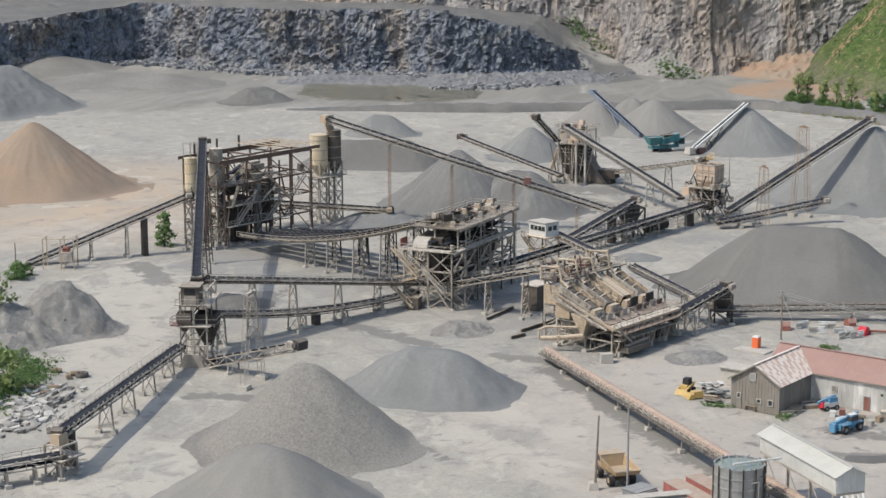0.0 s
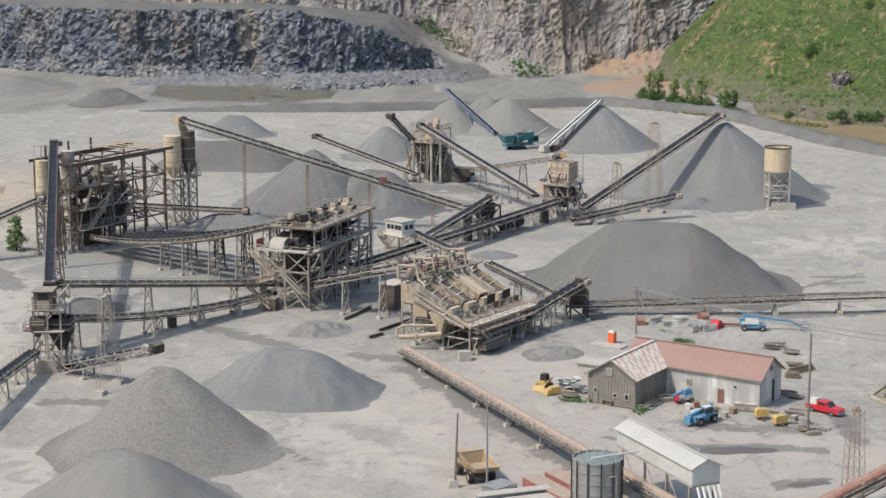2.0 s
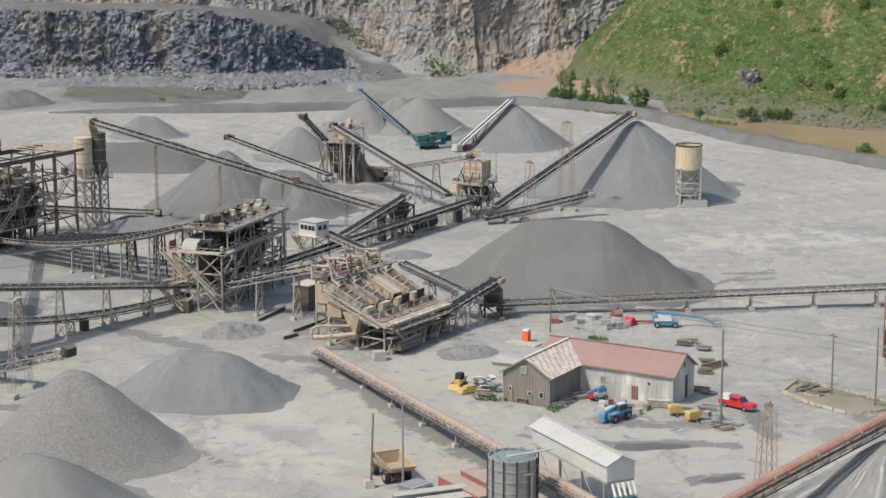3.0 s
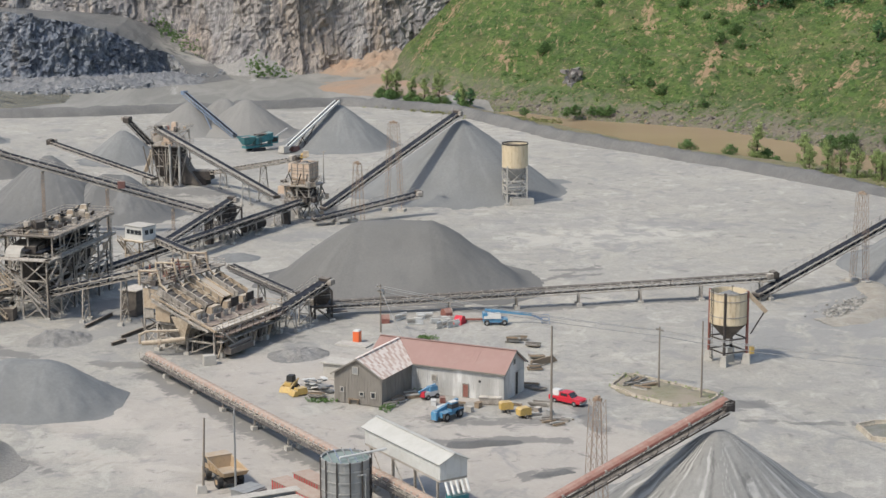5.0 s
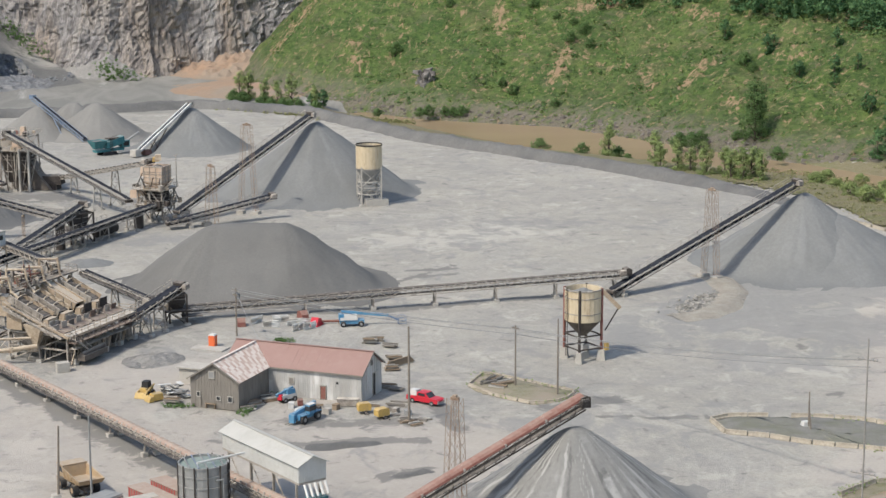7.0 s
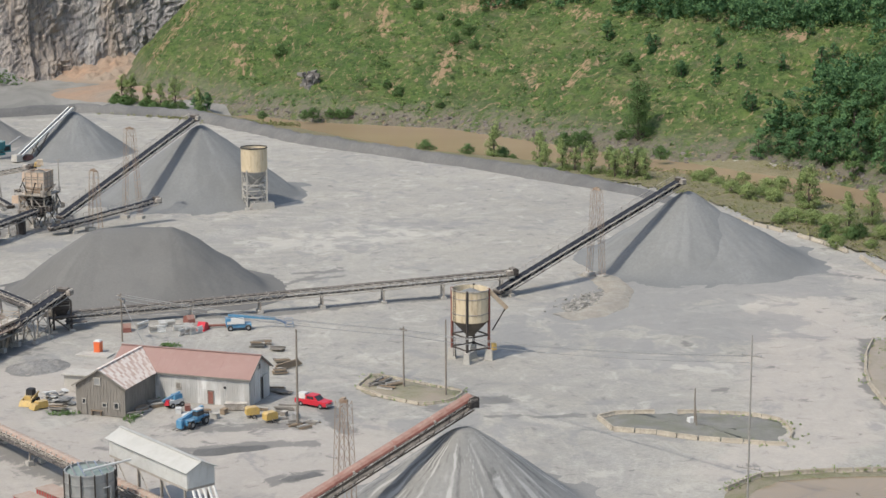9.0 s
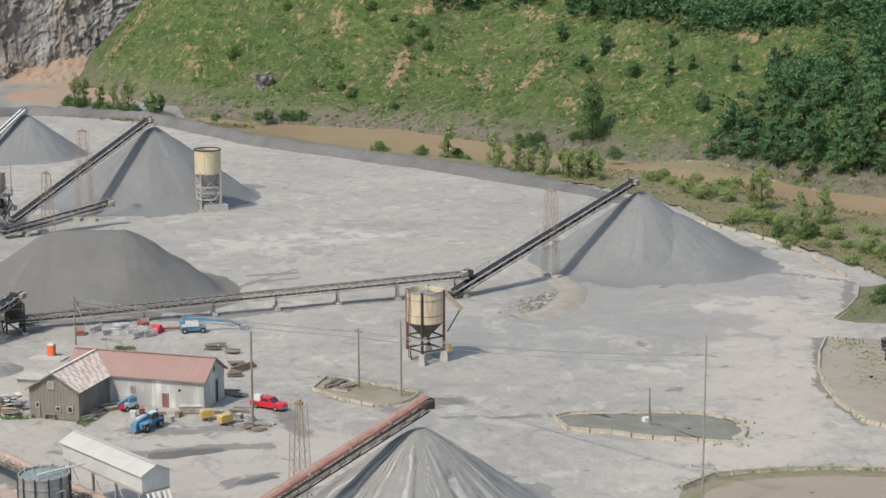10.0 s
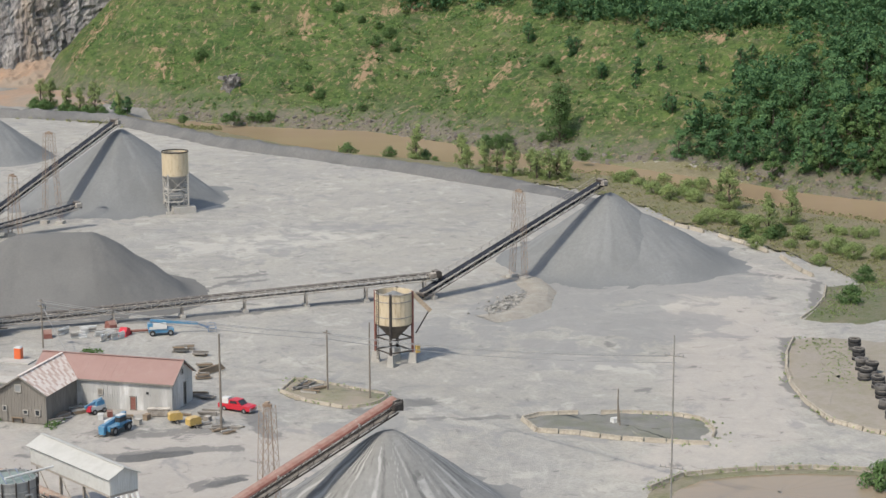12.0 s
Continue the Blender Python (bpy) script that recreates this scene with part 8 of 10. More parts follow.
part("boom", Geo().beam((-1.0, 0, 2.1), (2.2, 0, 1.3), 0.35, 0.4), BLUE, c)
part("hose_reel", Geo().box((1.5, 0.2, 1.0), (0.8, 0.8, 0.8), 0.4, 0.7), RED, c)

c = thing("boom_lift", (15.0, 329.4, 0.00), 0.04, "blue boom lift with a long lowered arm", "boom lift", "blue lifts")
for x in (-1.6, 1.6):
    for y in (-1.0, 1.0):
        wheel(c, x, y, 0.52, 0.4, GALV)
part("chassis", Geo().box((0, 0, 0.9), (4.4, 1.7, 0.7)), BLUE, c)
part("turret", Geo().box((-0.6, 0, 1.75), (3.2, 2.0, 1.0), 0, 0.9), WHITE, c)
part("counterweight", Geo().box((-1.9, 0, 1.75), (0.9, 2.0, 1.1), 0, 0.9), BLUE, c)
part("arm", Geo().beam((-1.9, 0, 2.7), (6.6, 0.3, 1.7), 0.42, 0.5), BLUE, c)
part("fly_arm", Geo().beam((6.4, 0.3, 1.75), (8.6, 0.3, 0.7), 0.3, 0.34), STACKER_BLUE, c)
g = Geo()
for x in (8.4, 9.8):
    for y in (-0.7, 1.3):
        g.beam((x, y, 0.2), (x, y, 1.4), 0.07)
for z in (0.25, 0.8, 1.4):
    g.beam((8.4, -0.7, z), (9.8, -0.7, z), 0.07).beam((8.4, 1.3, z), (9.8, 1.3, z), 0.07).beam((8.4, -0.7, z), (8.4, 1.3, z), 0.07).beam((9.8, -0.7, z), (9.8, 1.3, z), 0.07)
part("basket", g, STACKER_BLUE, c)

for at, tn in (((14.1, 272.9, 0.00), 0.2), ((16.6, 269.8, 0.00), 0.5)):
    c = thing("air_compressor", at, tn, "yellow towable air compressor", "compressor", "compressors")
    part("housing", Geo().prism([(-1.0, 0.6), (1.0, 0.6), (1.0, 1.5), (0.7, 1.75), (-0.7, 1.75), (-1.0, 1.5)], -0.65, 0.65), YELLOW, c)
    part("drawbar", Geo().beam((0, -0.65, 0.5), (0.2, -2.0, 0.35), 0.1), DARK_STEEL, c)
    for s in (-0.75, 0.75):
        wheel(c, 0.1, s, 0.34, 0.2)

c = thing("skid_steer", (-19.2, 286.5, 0.00), math.atan2(-0.9, -0.4), "yellow and black skid-steer loader", "loader", "small loaders")
for x in (-0.7, 0.7):
    for y in (-0.75, 0.75):
        wheel(c, x, y, 0.45, 0.35, YELLOW)
part("body", Geo().box((0, 0, 1.0), (2.5, 1.2, 0.9), 0, 0.92), YELLOW, c)
part("cab", Geo().box((0.0, 0, 1.85), (1.3, 1.1, 1.1), 0, 0.9), DARK, c)
for s in (-0.75, 0.75):
    part("lift_arm", Geo().beam((-1.1, s, 1.7), (1.6, s, 0.9), 0.2, 0.25), YELLOW, c)
part("bucket", Geo().prism([(1.5, 0.1), (2.4, 0.1), (1.9, 0.9), (1.5, 0.9)], -0.95, 0.95), YELLOW, c)
c = thing("skid_steer", (-17.5, 283.5, 0.00), math.atan2(-0.5, -0.8), "small worn yellow loader attachment", "loader", "small loaders")
part("body", Geo().box((0, 0, 0.7), (1.9, 1.3, 1.0), 0, 0.85), YELLOW, c)
part("bucket", Geo().prism([(0.9, 0.1), (1.8, 0.1), (1.4, 0.9), (0.9, 0.9)], -0.8, 0.8), YELLOW, c)

c = thing("portable_toilet", (-9.6, 316.5, 0.00), -0.4, "orange portable toilet with a pale roof", "portable toilet")
part("cabin_body", Geo().box((0, 0, 1.05), (1.15, 1.15, 2.1)), ORANGE, c)
part("door", Geo().box((0.1, -0.6, 1.05), (0.75, 0.06, 1.8)), ORANGE, c)
part("roof", Geo().box((0, 0, 2.2), (1.2, 1.2, 0.22), 0, 0.75), WHITE, c)
tagged(part("concrete_pad", Geo().box((0, 0, 0.1), (6.0, 3.0, 0.35), -0.45), CONCRETE), "cracked pale concrete pad", "concrete pad").location = (-10.1, 314.9, 0.00)

# stacked roller frames and scrap along the level conveyor
rng = random.Random(77)
for px in ((-2.0, 332.9, 0.00), (0.5, 329.3, 0.00), (2.3, 333.6, 0.00), (4.8, 330.4, 0.00), (5.3, 326.5, 0.00), (6.9, 330.3, 0.00), (7.4, 327.2, 0.00)):
    c = thing("roller_frame_stack", px, rng.uniform(0, 1), "jumbled stack of white conveyor roller frames", "roller frames", "roller frame stacks")
    for k in range(8):
        x, y, z, t = (k % 2) * 1.5 - 0.75 + rng.uniform(-0.12, 0.12), rng.uniform(-0.25, 0.25), 0.12 + 0.32 * (k // 2), rng.uniform(-0.15, 0.15)
        part("roller_frame", Geo().beam((x - 0.65, y, z), (x + 0.65, y + t, z), 0.14).beam((x - 0.65, y, z), (x - 0.75, y, z + 0.32), 0.12).beam((x + 0.65, y + t, z), (x + 0.75, y + t, z + 0.32), 0.12).tube((x - 0.6, y, z + 0.16), (x + 0.6, y + t, z + 0.16), 0.13, n=6), rng.choice((WHITE, CONCRETE, WHITE)), c)
for px, m in (((8.6, 330.2, 0.00), RED), ((6.3, 336.0, 0.00), RUST_PIPE), ((-4.9, 331.3, 0.00), RUST_PIPE)):
    c = thing("scrap_hood", px, rng.uniform(0, 3), "discarded red sheet-metal hood", "scrap", "scrap pieces")
    part("hood_shell", Geo().prism([(-1.2, 0), (1.2, 0), (0.9, 1.2), (-0.3, 1.6), (-1.1, 0.9)], -0.7, 0.7), m, c)
    part("hood_lip", Geo().beam((-1.3, -0.8, 0.1), (1.3, -0.8, 0.1), 0.14), m, c)
c = thing("steel_pipe", (11.3, 331.4, 0.00), 0.02, "rust-red steel pipe lying on blocks", "pipe")
part("pipe", Geo().tube((-2.4, 0, 0.5), (2.4, 0, 0.5), 0.25, n=10), RUST_PIPE, c)
for x in (-1.5, 1.5):
    part("block", Geo().box((x, 0, 0.12), (0.3, 0.7, 0.3)), LUMBER, c)


def lumber_stack(at, turn, n, ln, seed, label="stack of old timbers and planks"):
    rng = random.Random(seed)
    c = thing("timber_stack", at, turn, label, "timber", "timber stacks")
    for k in range(n + n // 2):
        part("timber", Geo().box((rng.uniform(-0.3, 0.3), rng.uniform(-0.9, 0.9), 0.12 + 0.24 * (k // 4)), (ln * rng.uniform(0.7, 1.0), 0.3, 0.22), rng.uniform(-0.12, 0.12)), rng.choice((LUMBER, OLDWOOD, OLDWOOD, CONCRETE)), c)


for i, (px, t, n, ln) in enumerate((((17.5, 316.0, 0.00), -0.2, 12, 2.6), ((19.0, 318.3, 0.00), -0.3, 8, 2.4), ((20.8, 313.4, 0.00), -0.35, 7, 2.8), ((20.9, 305.0, 0.00), -0.1, 9, 2.6), ((20.1, 298.4, 0.00), 0.1, 8, 2.2), ((18.6, 287.3, 0.00), -0.3, 6, 2.8), ((20.0, 285.9, 0.00), -0.4, 5, 2.6), ((19.4, 276.3, 0.00), -0.3, 7, 3.0), ((20.1, 267.8, 0.00), 0.2, 6, 2.0), ((-15.0, 282.4, 0.00), -0.3, 8, 2.6), ((-1.0, 283.7, 0.00), 0.4, 8, 2.8), ((-2.5, 279.2, 0.00), 0.6, 8, 2.8), ((7.3, 277.5, 0.00), -0.1, 4, 1.6))):
    lumber_stack(px, t, n, ln, 100 + i)
for i, (px, t, n) in enumerate((((-0.2, 281.6), 0.35, 6), ((-3.6, 277.0), 0.5, 6), ((15.6, 276.6), -0.4, 5), ((17.8, 274.2), -0.2, 5), ((21.4, 266.0), 0.6, 5), ((22.6, 268.6), -0.5, 4), ((18.2, 270.4), 0.3, 4))):
    lumber_stack(px, t, n, 2.4, 140 + i, "low spread of grey weathered boards")
rng = random.Random(61)
for px, m in (((3.2, 277.2), WHITE), ((4.6, 278.6), RUST_PIPE), ((8.6, 273.4), CONCRETE), ((10.0, 275.6), LUMBER), ((18.9, 272.6), STEEL), ((20.6, 271.2), GALV)):
    c = thing("storage_crate", px, rng.uniform(0, 3), "small worn crate among workshop scrap", "crate", "workshop crates")
    part("crate_body", Geo().box((0, 0, 0.42), (1.1, 0.8, 0.8), 0, 0.94), m, c)
    part("crate_lid", Geo().box((0, 0, 0.85), (1.16, 0.86, 0.08)), m, c)
c = thing("steel_skip", (11.9, 277.3, 0.00), -0.2, "rusty brown open steel skip", "skip")
part("skip_body", Geo().prism([(-1.4, 0.2), (1.4, 0.2), (1.7, 1.2), (-1.7, 1.2)], -0.7, 0.7), STEEL, c)
part("skip_rim", Geo().beam((-1.75, -0.72, 1.22), (1.75, -0.72, 1.22), 0.12), STEEL, c)
c = thing("cable_reel", (13.1, 279.8, 0.00), 0.3, "bare steel hoop leaning by the wall", "hoop")
g = Geo()
ring = [(math.cos(a) * 0.8, 0.3 * math.sin(a), 0.85 + math.sin(a) * 0.8) for a in (2 * math.pi * i / 16 for i in range(17))]
for p, q in zip(ring[:-1], ring[1:]):
    g.beam(p, q, 0.09)
part("hoop", g, STEEL, c)
for i, (px, h) in enumerate((((-16.1, 287.0, 0.00), 1.7), ((-14.8, 287.6, 0.00), 1.4), ((-13.5, 284.9, 0.00), 1.1))):
    c = thing("scrap_sheet_pile", px, rng.uniform(0, 2), "tangled grey sheet-metal scrap", "scrap", "scrap pieces")
    for k in range(9):
        part("scrap_sheet", Geo().box((rng.uniform(-1.2, 1.2), rng.uniform(-0.8, 0.8), 0.2 + h * k / 9), (rng.uniform(1, 2), rng.uniform(0.5, 1.2), 0.1), rng.uniform(0, 3)), rng.choice((GALV, CONCRETE, WHITE)), c)
c = thing("retaining_wall", (21.5, 300.9, 0.00), 0.75, "low old timber retaining edge", "retaining wall")
for k in range(4):
    part("timber", Geo().box((0, 0, 0.15 + 0.28 * k), (7.0 - 0.6 * k, 0.35, 0.26)), LUMBER, c)


# ---- poles and wires ----
def pole(at, h, label, arm=0.0, arm_turn=0.0, boxes=0, lean=0.0, r=0.16, steel=None):
    c = thing("utility_pole", at, arm_turn, label, "utility pole", "utility poles")
    part("pole_shaft", Geo().tube((0, 0, -0.3), (lean, 0, h), r, r * 0.65, 10), steel or POLE, c)
    if arm:
        for z in (h - 0.5, h - 1.4)[: 1 if arm < 2.2 else 2]:
            part("crossarm", Geo().beam((lean, -arm / 2, z), (lean, arm / 2, z), 0.14), POLE, c)
            for k in (-0.45, -0.2, 0.2, 0.45):
                part("insulator", Geo().tube((lean, arm * k, z), (lean, arm * k, z + 0.3), 0.07, n=8), GALV, c)
    for k in range(boxes):
        part("transformer", Geo().tube((lean + 0.3, -0.5 + 0.5 * k, h - 1.9), (lean + 0.3, -0.5 + 0.5 * k, h - 1.0), 0.24, n=10), GALV, c)
    return c


pole((-5.6, 323.6, 0.00), 8.8, "utility pole with crossarms and pale transformers", 2.4, 0.5, 3)
pole((20.5, 267.2, 0.00), 14.8, "tall plain weathered utility pole", 0, r=0.2)
pole((38.8, 285.1, 0.00), 10.2, "weathered utility pole with small crossarm", 1.6, 0.6)
pole((44.7, 279.6, 0.00), 12.4, "plain weathered utility pole", 0)
c = pole((72.7, 215.6, 0.00), 24.4, "tall slim grey utility pole with crossarms above the road", 0, 0.9, r=0.13, steel=GREY_POLE)
for z, w in ((21.7, 2.6), (7.2, 3.2)):
    part("crossarm", Geo().beam((0, -w / 2, z), (0, w / 2, z), 0.12), GREY_POLE, c)
    for k in (-0.46, -0.25, 0.25, 0.46):
        part("insulator", Geo().tube((0, w * k, z), (0, w * k, z + 0.3), 0.07, n=8), GALV, c)
pole((-27.7, 236.6, 0.00), 10.2, "leaning bare timber pole beside the haul truck", 0, lean=0.4, r=0.19)
pole((-23.4, 236.6, 0.00), 11.4, "slender grey steel pole beside the conveyor", 0, steel=GALV, r=0.17)
pole((78.6, 258.4, 0.00), 5.6, "short dark pole on the kerbed island", 0, r=0.14)
pole((78.5, 256.7, -0.00), 4.6, "short dark leaning pole on the kerbed island", 0, lean=-0.5, r=0.14)
pole((-164.7, 359.7, 0.00), 4.6, "short dark post by the feed conveyor", 0)
tagged(part("pole_base_block", Geo().box((0, 0, 0.45), (1.4, 1.1, 1.1), 0.3, 0.8), CONCRETE), "rounded concrete block round a pole foot", "concrete block").location = (-27.9, 236.6, 0.00)
tagged(part("pole_base_block", Geo().box((0, 0, 0.5), (1.3, 1.1, 1.0), 0.3, 0.8), WHITE), "white block on the kerbed island", "concrete block").location = (78.3, 258.8, 0.00)


def wire(a, b, sag, label="thin sagging overhead wire", r=0.042):
    a, b = Vector(a), Vector(b)
    pts = []
    for i in range(17):
        u = i / 16
        p = a.lerp(b, u)
        pts.append((p.x, p.y, p.z - sag * 4 * u * (1 - u)))
    return tagged(part("overhead_wire", Geo().strip(pts, r * 2, r * 2), GALV), label, "wire", "overhead wires")


pt, p8 = Vector((-5.6, 323.6, 0.00)), Vector((72.7, 215.6, 0.00))
p10, p9, p3 = Vector((38.8, 285.1, 0.00)), Vector((44.7, 279.6, 0.00)), Vector((20.5, 267.2, 0.00))
for k, dz in ((0.8, 0), (-0.8, 0), (0.4, -0.9)):
    wire(pt + Vector((k, 0, 8.4 + dz)), p10 + Vector((k * 0.7, 0, 9.6 + dz)), 0.6)
    wire(p10 + Vector((k * 0.7, 0, 9.6 + dz)), p8 + Vector((k * 0.9, 0, 21.7 + dz)), 0.9)
wire(pt + Vector((0, 0, 8.0)), Vector((-1.0, 289.5, 6.8)), 0.4)


# ---- kerbs, islands, edges ----
def block_row(line, size, label, gap=0.12, mat=None, skip=(), group="barrier blocks", seed=5, name="barrier_block"):
    """Concrete blocks set end to end along a line in the plan."""
    rng = random.Random(seed)
    p = along(line, size[0] + gap)
    prof = [(-0.5, 0), (0.5, 0), (0.5, 0.3), (0.28, 0.55), (0.22, 1.0), (-0.22, 1.0), (-0.28, 0.55), (-0.5, 0.3)]
    g = Geo()
    n = len(prof)
    for s in (-0.5, 0.5):
        g.v.extend([(s * size[0], y * size[1], z * size[2]) for y, z in prof])
    g.f = [tuple(range(n)), tuple(reversed(range(n, 2 * n)))] + [((i + 1) % n, i, n + i, n + (i + 1) % n) for i in range(n)]
    me = mesh_of(name, g, mat or CREAM_KERB)
    for i in range(len(p) - 1):
        if i in skip:
            continue
        a, b = p[i], p[i + 1]
        ob = new(name, me)
        ob.location = ((a[0] + b[0]) / 2, (a[1] + b[1]) / 2, -0.06)
        ob.rotation_euler = (0, 0, math.atan2(b[1] - a[1], b[0] - a[0]) + rng.uniform(-0.05, 0.05))
        tagged(ob, label, "concrete barrier", group)


def patch(name, line, z, material, label, category, seed, edge=0.6, kind="structure", bulge=0.15):
    """A low spread of ground inside a closed line in the plan."""
    pts = np.array([q[:2] for q in line], float)
    mid = pts.mean(0)
    ring = along(list(pts) + [pts[0]], 0.8)[:-1]
    rs = np.array([1.0, 0.97, 0.9, 0.75, 0.5, 0.25, 0.02])
    zs = np.array([-0.15, z * 0.5, z * 0.9, z + bulge * 0.4, z + bulge * 0.8, z + bulge, z + bulge])
    x = mid[0] + (ring[:, 0:1] - mid[0]) * rs[None]
    y = mid[1] + (ring[:, 1:2] - mid[1]) * rs[None]
    wob = edge * waves(x, y, 4.5, seed, 3)
    x, y = x + wob * 0.6, y + wob * 0.6
    x, y = np.concatenate([x, x[:1]]), np.concatenate([y, y[:1]])
    zz = np.repeat(zs[None], len(x), 0) + 0.03 * waves(x, y, 3, seed + 1)
    return tagged(sheet(name, x, y, zz, material), label, category, kind=kind)


ISLE_SOIL = gravel("island_soil", (0.29, 0.245, 0.19), (0.19, 0.19, 0.11), (0.28, 0.26, 0.22), 0.25, 1.2, 0.6, 0.15)
isle1 = [(31.6, 287.1, 0.00), (34.9, 294.5, 0.00), (38.6, 290.8, 0.00), (43.8, 285.5, 0.00), (48.1, 281.3, 0.00), (45.1, 276.7, 0.00), (40.5, 275.3, 0.00), (35.2, 280.3, 0.00)]
patch("island_1", isle1, 0.25, ISLE_SOIL, "earth island with weeds inside a kerb", "traffic island", 31)
block_row(isle1 + isle1[:1], (2.2, 0.55, 0.5), "weathered cream kerb block round an earth island", seed=6, name="kerb_block", group="island kerb blocks")
for i, (px, t) in enumerate((((34.6, 287.3, 0.34), 0.5), ((35.8, 284.5, 0.36), -0.6), ((37.4, 286.5, 0.36), 0.4), ((36.0, 289.0, 0.34), 0.9))):
    lumber_stack(px, t, 5, 3.2, 200 + i, "rotting timbers lying on the island")
isle2 = [(65.3, 263.7, 0.00), (68.9, 265.7, 0.00), (80.8, 263.8, 0.00), (88.9, 261.1, 0.00), (92.1, 256.8, 0.00), (91.2, 250.5, 0.00), (88.3, 245.4, 0.00), (82.8, 248.0, 0.00), (75.4, 251.5, 0.00), (72.0, 254.5, 0.00), (65.9, 257.3, 0.00)]
patch("island_2", isle2, 0.25, gravel("grey_island_stone", (0.24, 0.235, 0.22), (0.18, 0.185, 0.14), (0.15, 0.15, 0.14), 0.25, 1.2, 0.6, 0.15), "grey gravel island with weeds inside a kerb", "traffic island", 33)
block_row(isle2 + isle2[:1], (3.0, 0.6, 0.75), "weathered cream barrier block round a gravel island", skip=(3, 12), seed=7, name="kerb_block", group="island kerb blocks")
block_row([(135.4, 421.7, 0.00), (137.7, 413.6, 0.00), (142.5, 401.6, 0.00), (146.6, 386.9, 0.00), (148.8, 372.2, 0.00), (147.4, 358.6, 0.00), (147.8, 351.1, 0.00)], (4.6, 0.7, 0.85), "pale concrete barrier along the yard edge", gap=0.4, skip=(4, 9), seed=8)
block_row([(146.7, 342.0, 0.00), (141.8, 331.5, 0.00), (136.2, 322.9, 0.00), (131.1, 316.5, 0.00)], (2.4, 0.5, 0.6), "low stone kerb block at the road edge", seed=9, name="kerb_block", group="road kerb blocks")
edge3 = [(124.2, 302.9, 0.00), (119.3, 293.7, 0.00), (115.0, 283.1, 0.00), (112.4, 274.6, 0.00), (110.6, 264.2, 0.00), (110.3, 253.5, 0.00), (113.2, 247.9, 0.00), (116.7, 243.9, 0.00)]
block_row(edge3, (2.6, 0.6, 0.7), "long cream kerb block along the road", seed=10, name="kerb_block", group="road kerb blocks")
patch("verge_1", edge3 + [(125.1, 252.2, 0.00), (145.3, 294.3, 0.00), (133.5, 301.0, 0.00), (128.3, 303.8, 0.00)], 0.2, gravel("grey_verge_soil", (0.30, 0.265, 0.225), (0.24, 0.22, 0.16), (0.34, 0.31, 0.27), 0.12, 1.0, 0.6, 0.15), "grey earth verge with patchy grass", "verge", 35)
patch("verge_2", [(146.7, 342.0, 0.00), (141.8, 331.5, 0.00), (135.8, 322.0, 0.00), (131.0, 315.6, 0.00), (140.3, 309.1, 0.00), (150.8, 315.0, 0.00), (168.1, 341.7, 0.00), (151.5, 342.5, 0.00)], 0.25, gravel("green_verge_soil", (0.09, 0.12, 0.04), (0.16, 0.15, 0.09), (0.2, 0.19, 0.16), 0.15, 1.0, 0.7, 0.2), "green grassy verge beside the road", "verge", 36)
# settling pond at the near edge
pond2 = [(69.3, 220.7, 0.00), (73.9, 227.8, 0.00), (79.7, 232.4, 0.00), (86.8, 233.0, 0.00), (97.2, 232.3, 0.00), (107.8, 228.5, 0.00), (114.9, 224.0, -0.00), (103.8, 201.7, 0.00), (76.1, 201.5, 0.00)]
patch("pond_rim", pond2, 0.5, gravel("pond_rim_soil", (0.20, 0.18, 0.12), (0.15, 0.16, 0.07), (0.3, 0.27, 0.22), 0.2, 1.0, 0.6, 0.2), "weedy earth rim of a settling pond", "pond rim", 37, bulge=0.0)
block_row(pond2[1:7], (2.4, 0.5, 0.9), "low cream stone edging of a pond", seed=11, name="kerb_block", group="pond kerb blocks")
inner = [(p[0] + (q[0] - p[0]) * 0.14, p[1] + (q[1] - p[1]) * 0.22) for p in pond2 for q in [np.mean([r[:2] for r in pond2], 0)]]
patch("water_2", inner, 0.62, muddy("settling_pond_water", (0.26, 0.215, 0.16), (0.31, 0.235, 0.155)), "still brown water of a settling pond", "water", 38, edge=0.2, bulge=0.0)
patch("water_3", [(-191.8, 668.3, 0.00), (-197.4, 702.1, 0.00), (-189.5, 724.3, 0.00), (-165.9, 722.1, 0.00), (-140.3, 708.1, 0.00), (-123.7, 689.6, 0.00), (-123.6, 665.9, 0.00), (-137.6, 652.9, 0.00), (-162.3, 652.0, 0.00), (-175.3, 653.2, 0.00)], 0.3, POND, "still green-brown pond before the rock face", "water", 39, edge=1.5, bulge=0.0)

# tyres
tyre = Geo()
tyre.smooth = True
tyre.lathe([(0.62, 0.06), (0.95, 0.0), (1.08, 0.12), (1.1, 0.37), (1.08, 0.62), (0.95, 0.74), (0.62, 0.68), (0.58, 0.37), (0.62, 0.06)], 22)
tyre = mesh_of("tyre", tyre, RUBBER)
tyre_g = mesh_of("tyre", Geo().lathe([(0.62, 0.06), (0.95, 0.0), (1.08, 0.12), (1.1, 0.37), (1.08, 0.62), (0.95, 0.74), (0.62, 0.68), (0.58, 0.37), (0.62, 0.06)], 22), paint("dusty_grey_tyre", (0.10, 0.095, 0.09), (0.16, 0.15, 0.14), (0.05, 0.05, 0.05), 0.4, 0.9))
rng = random.Random(9)
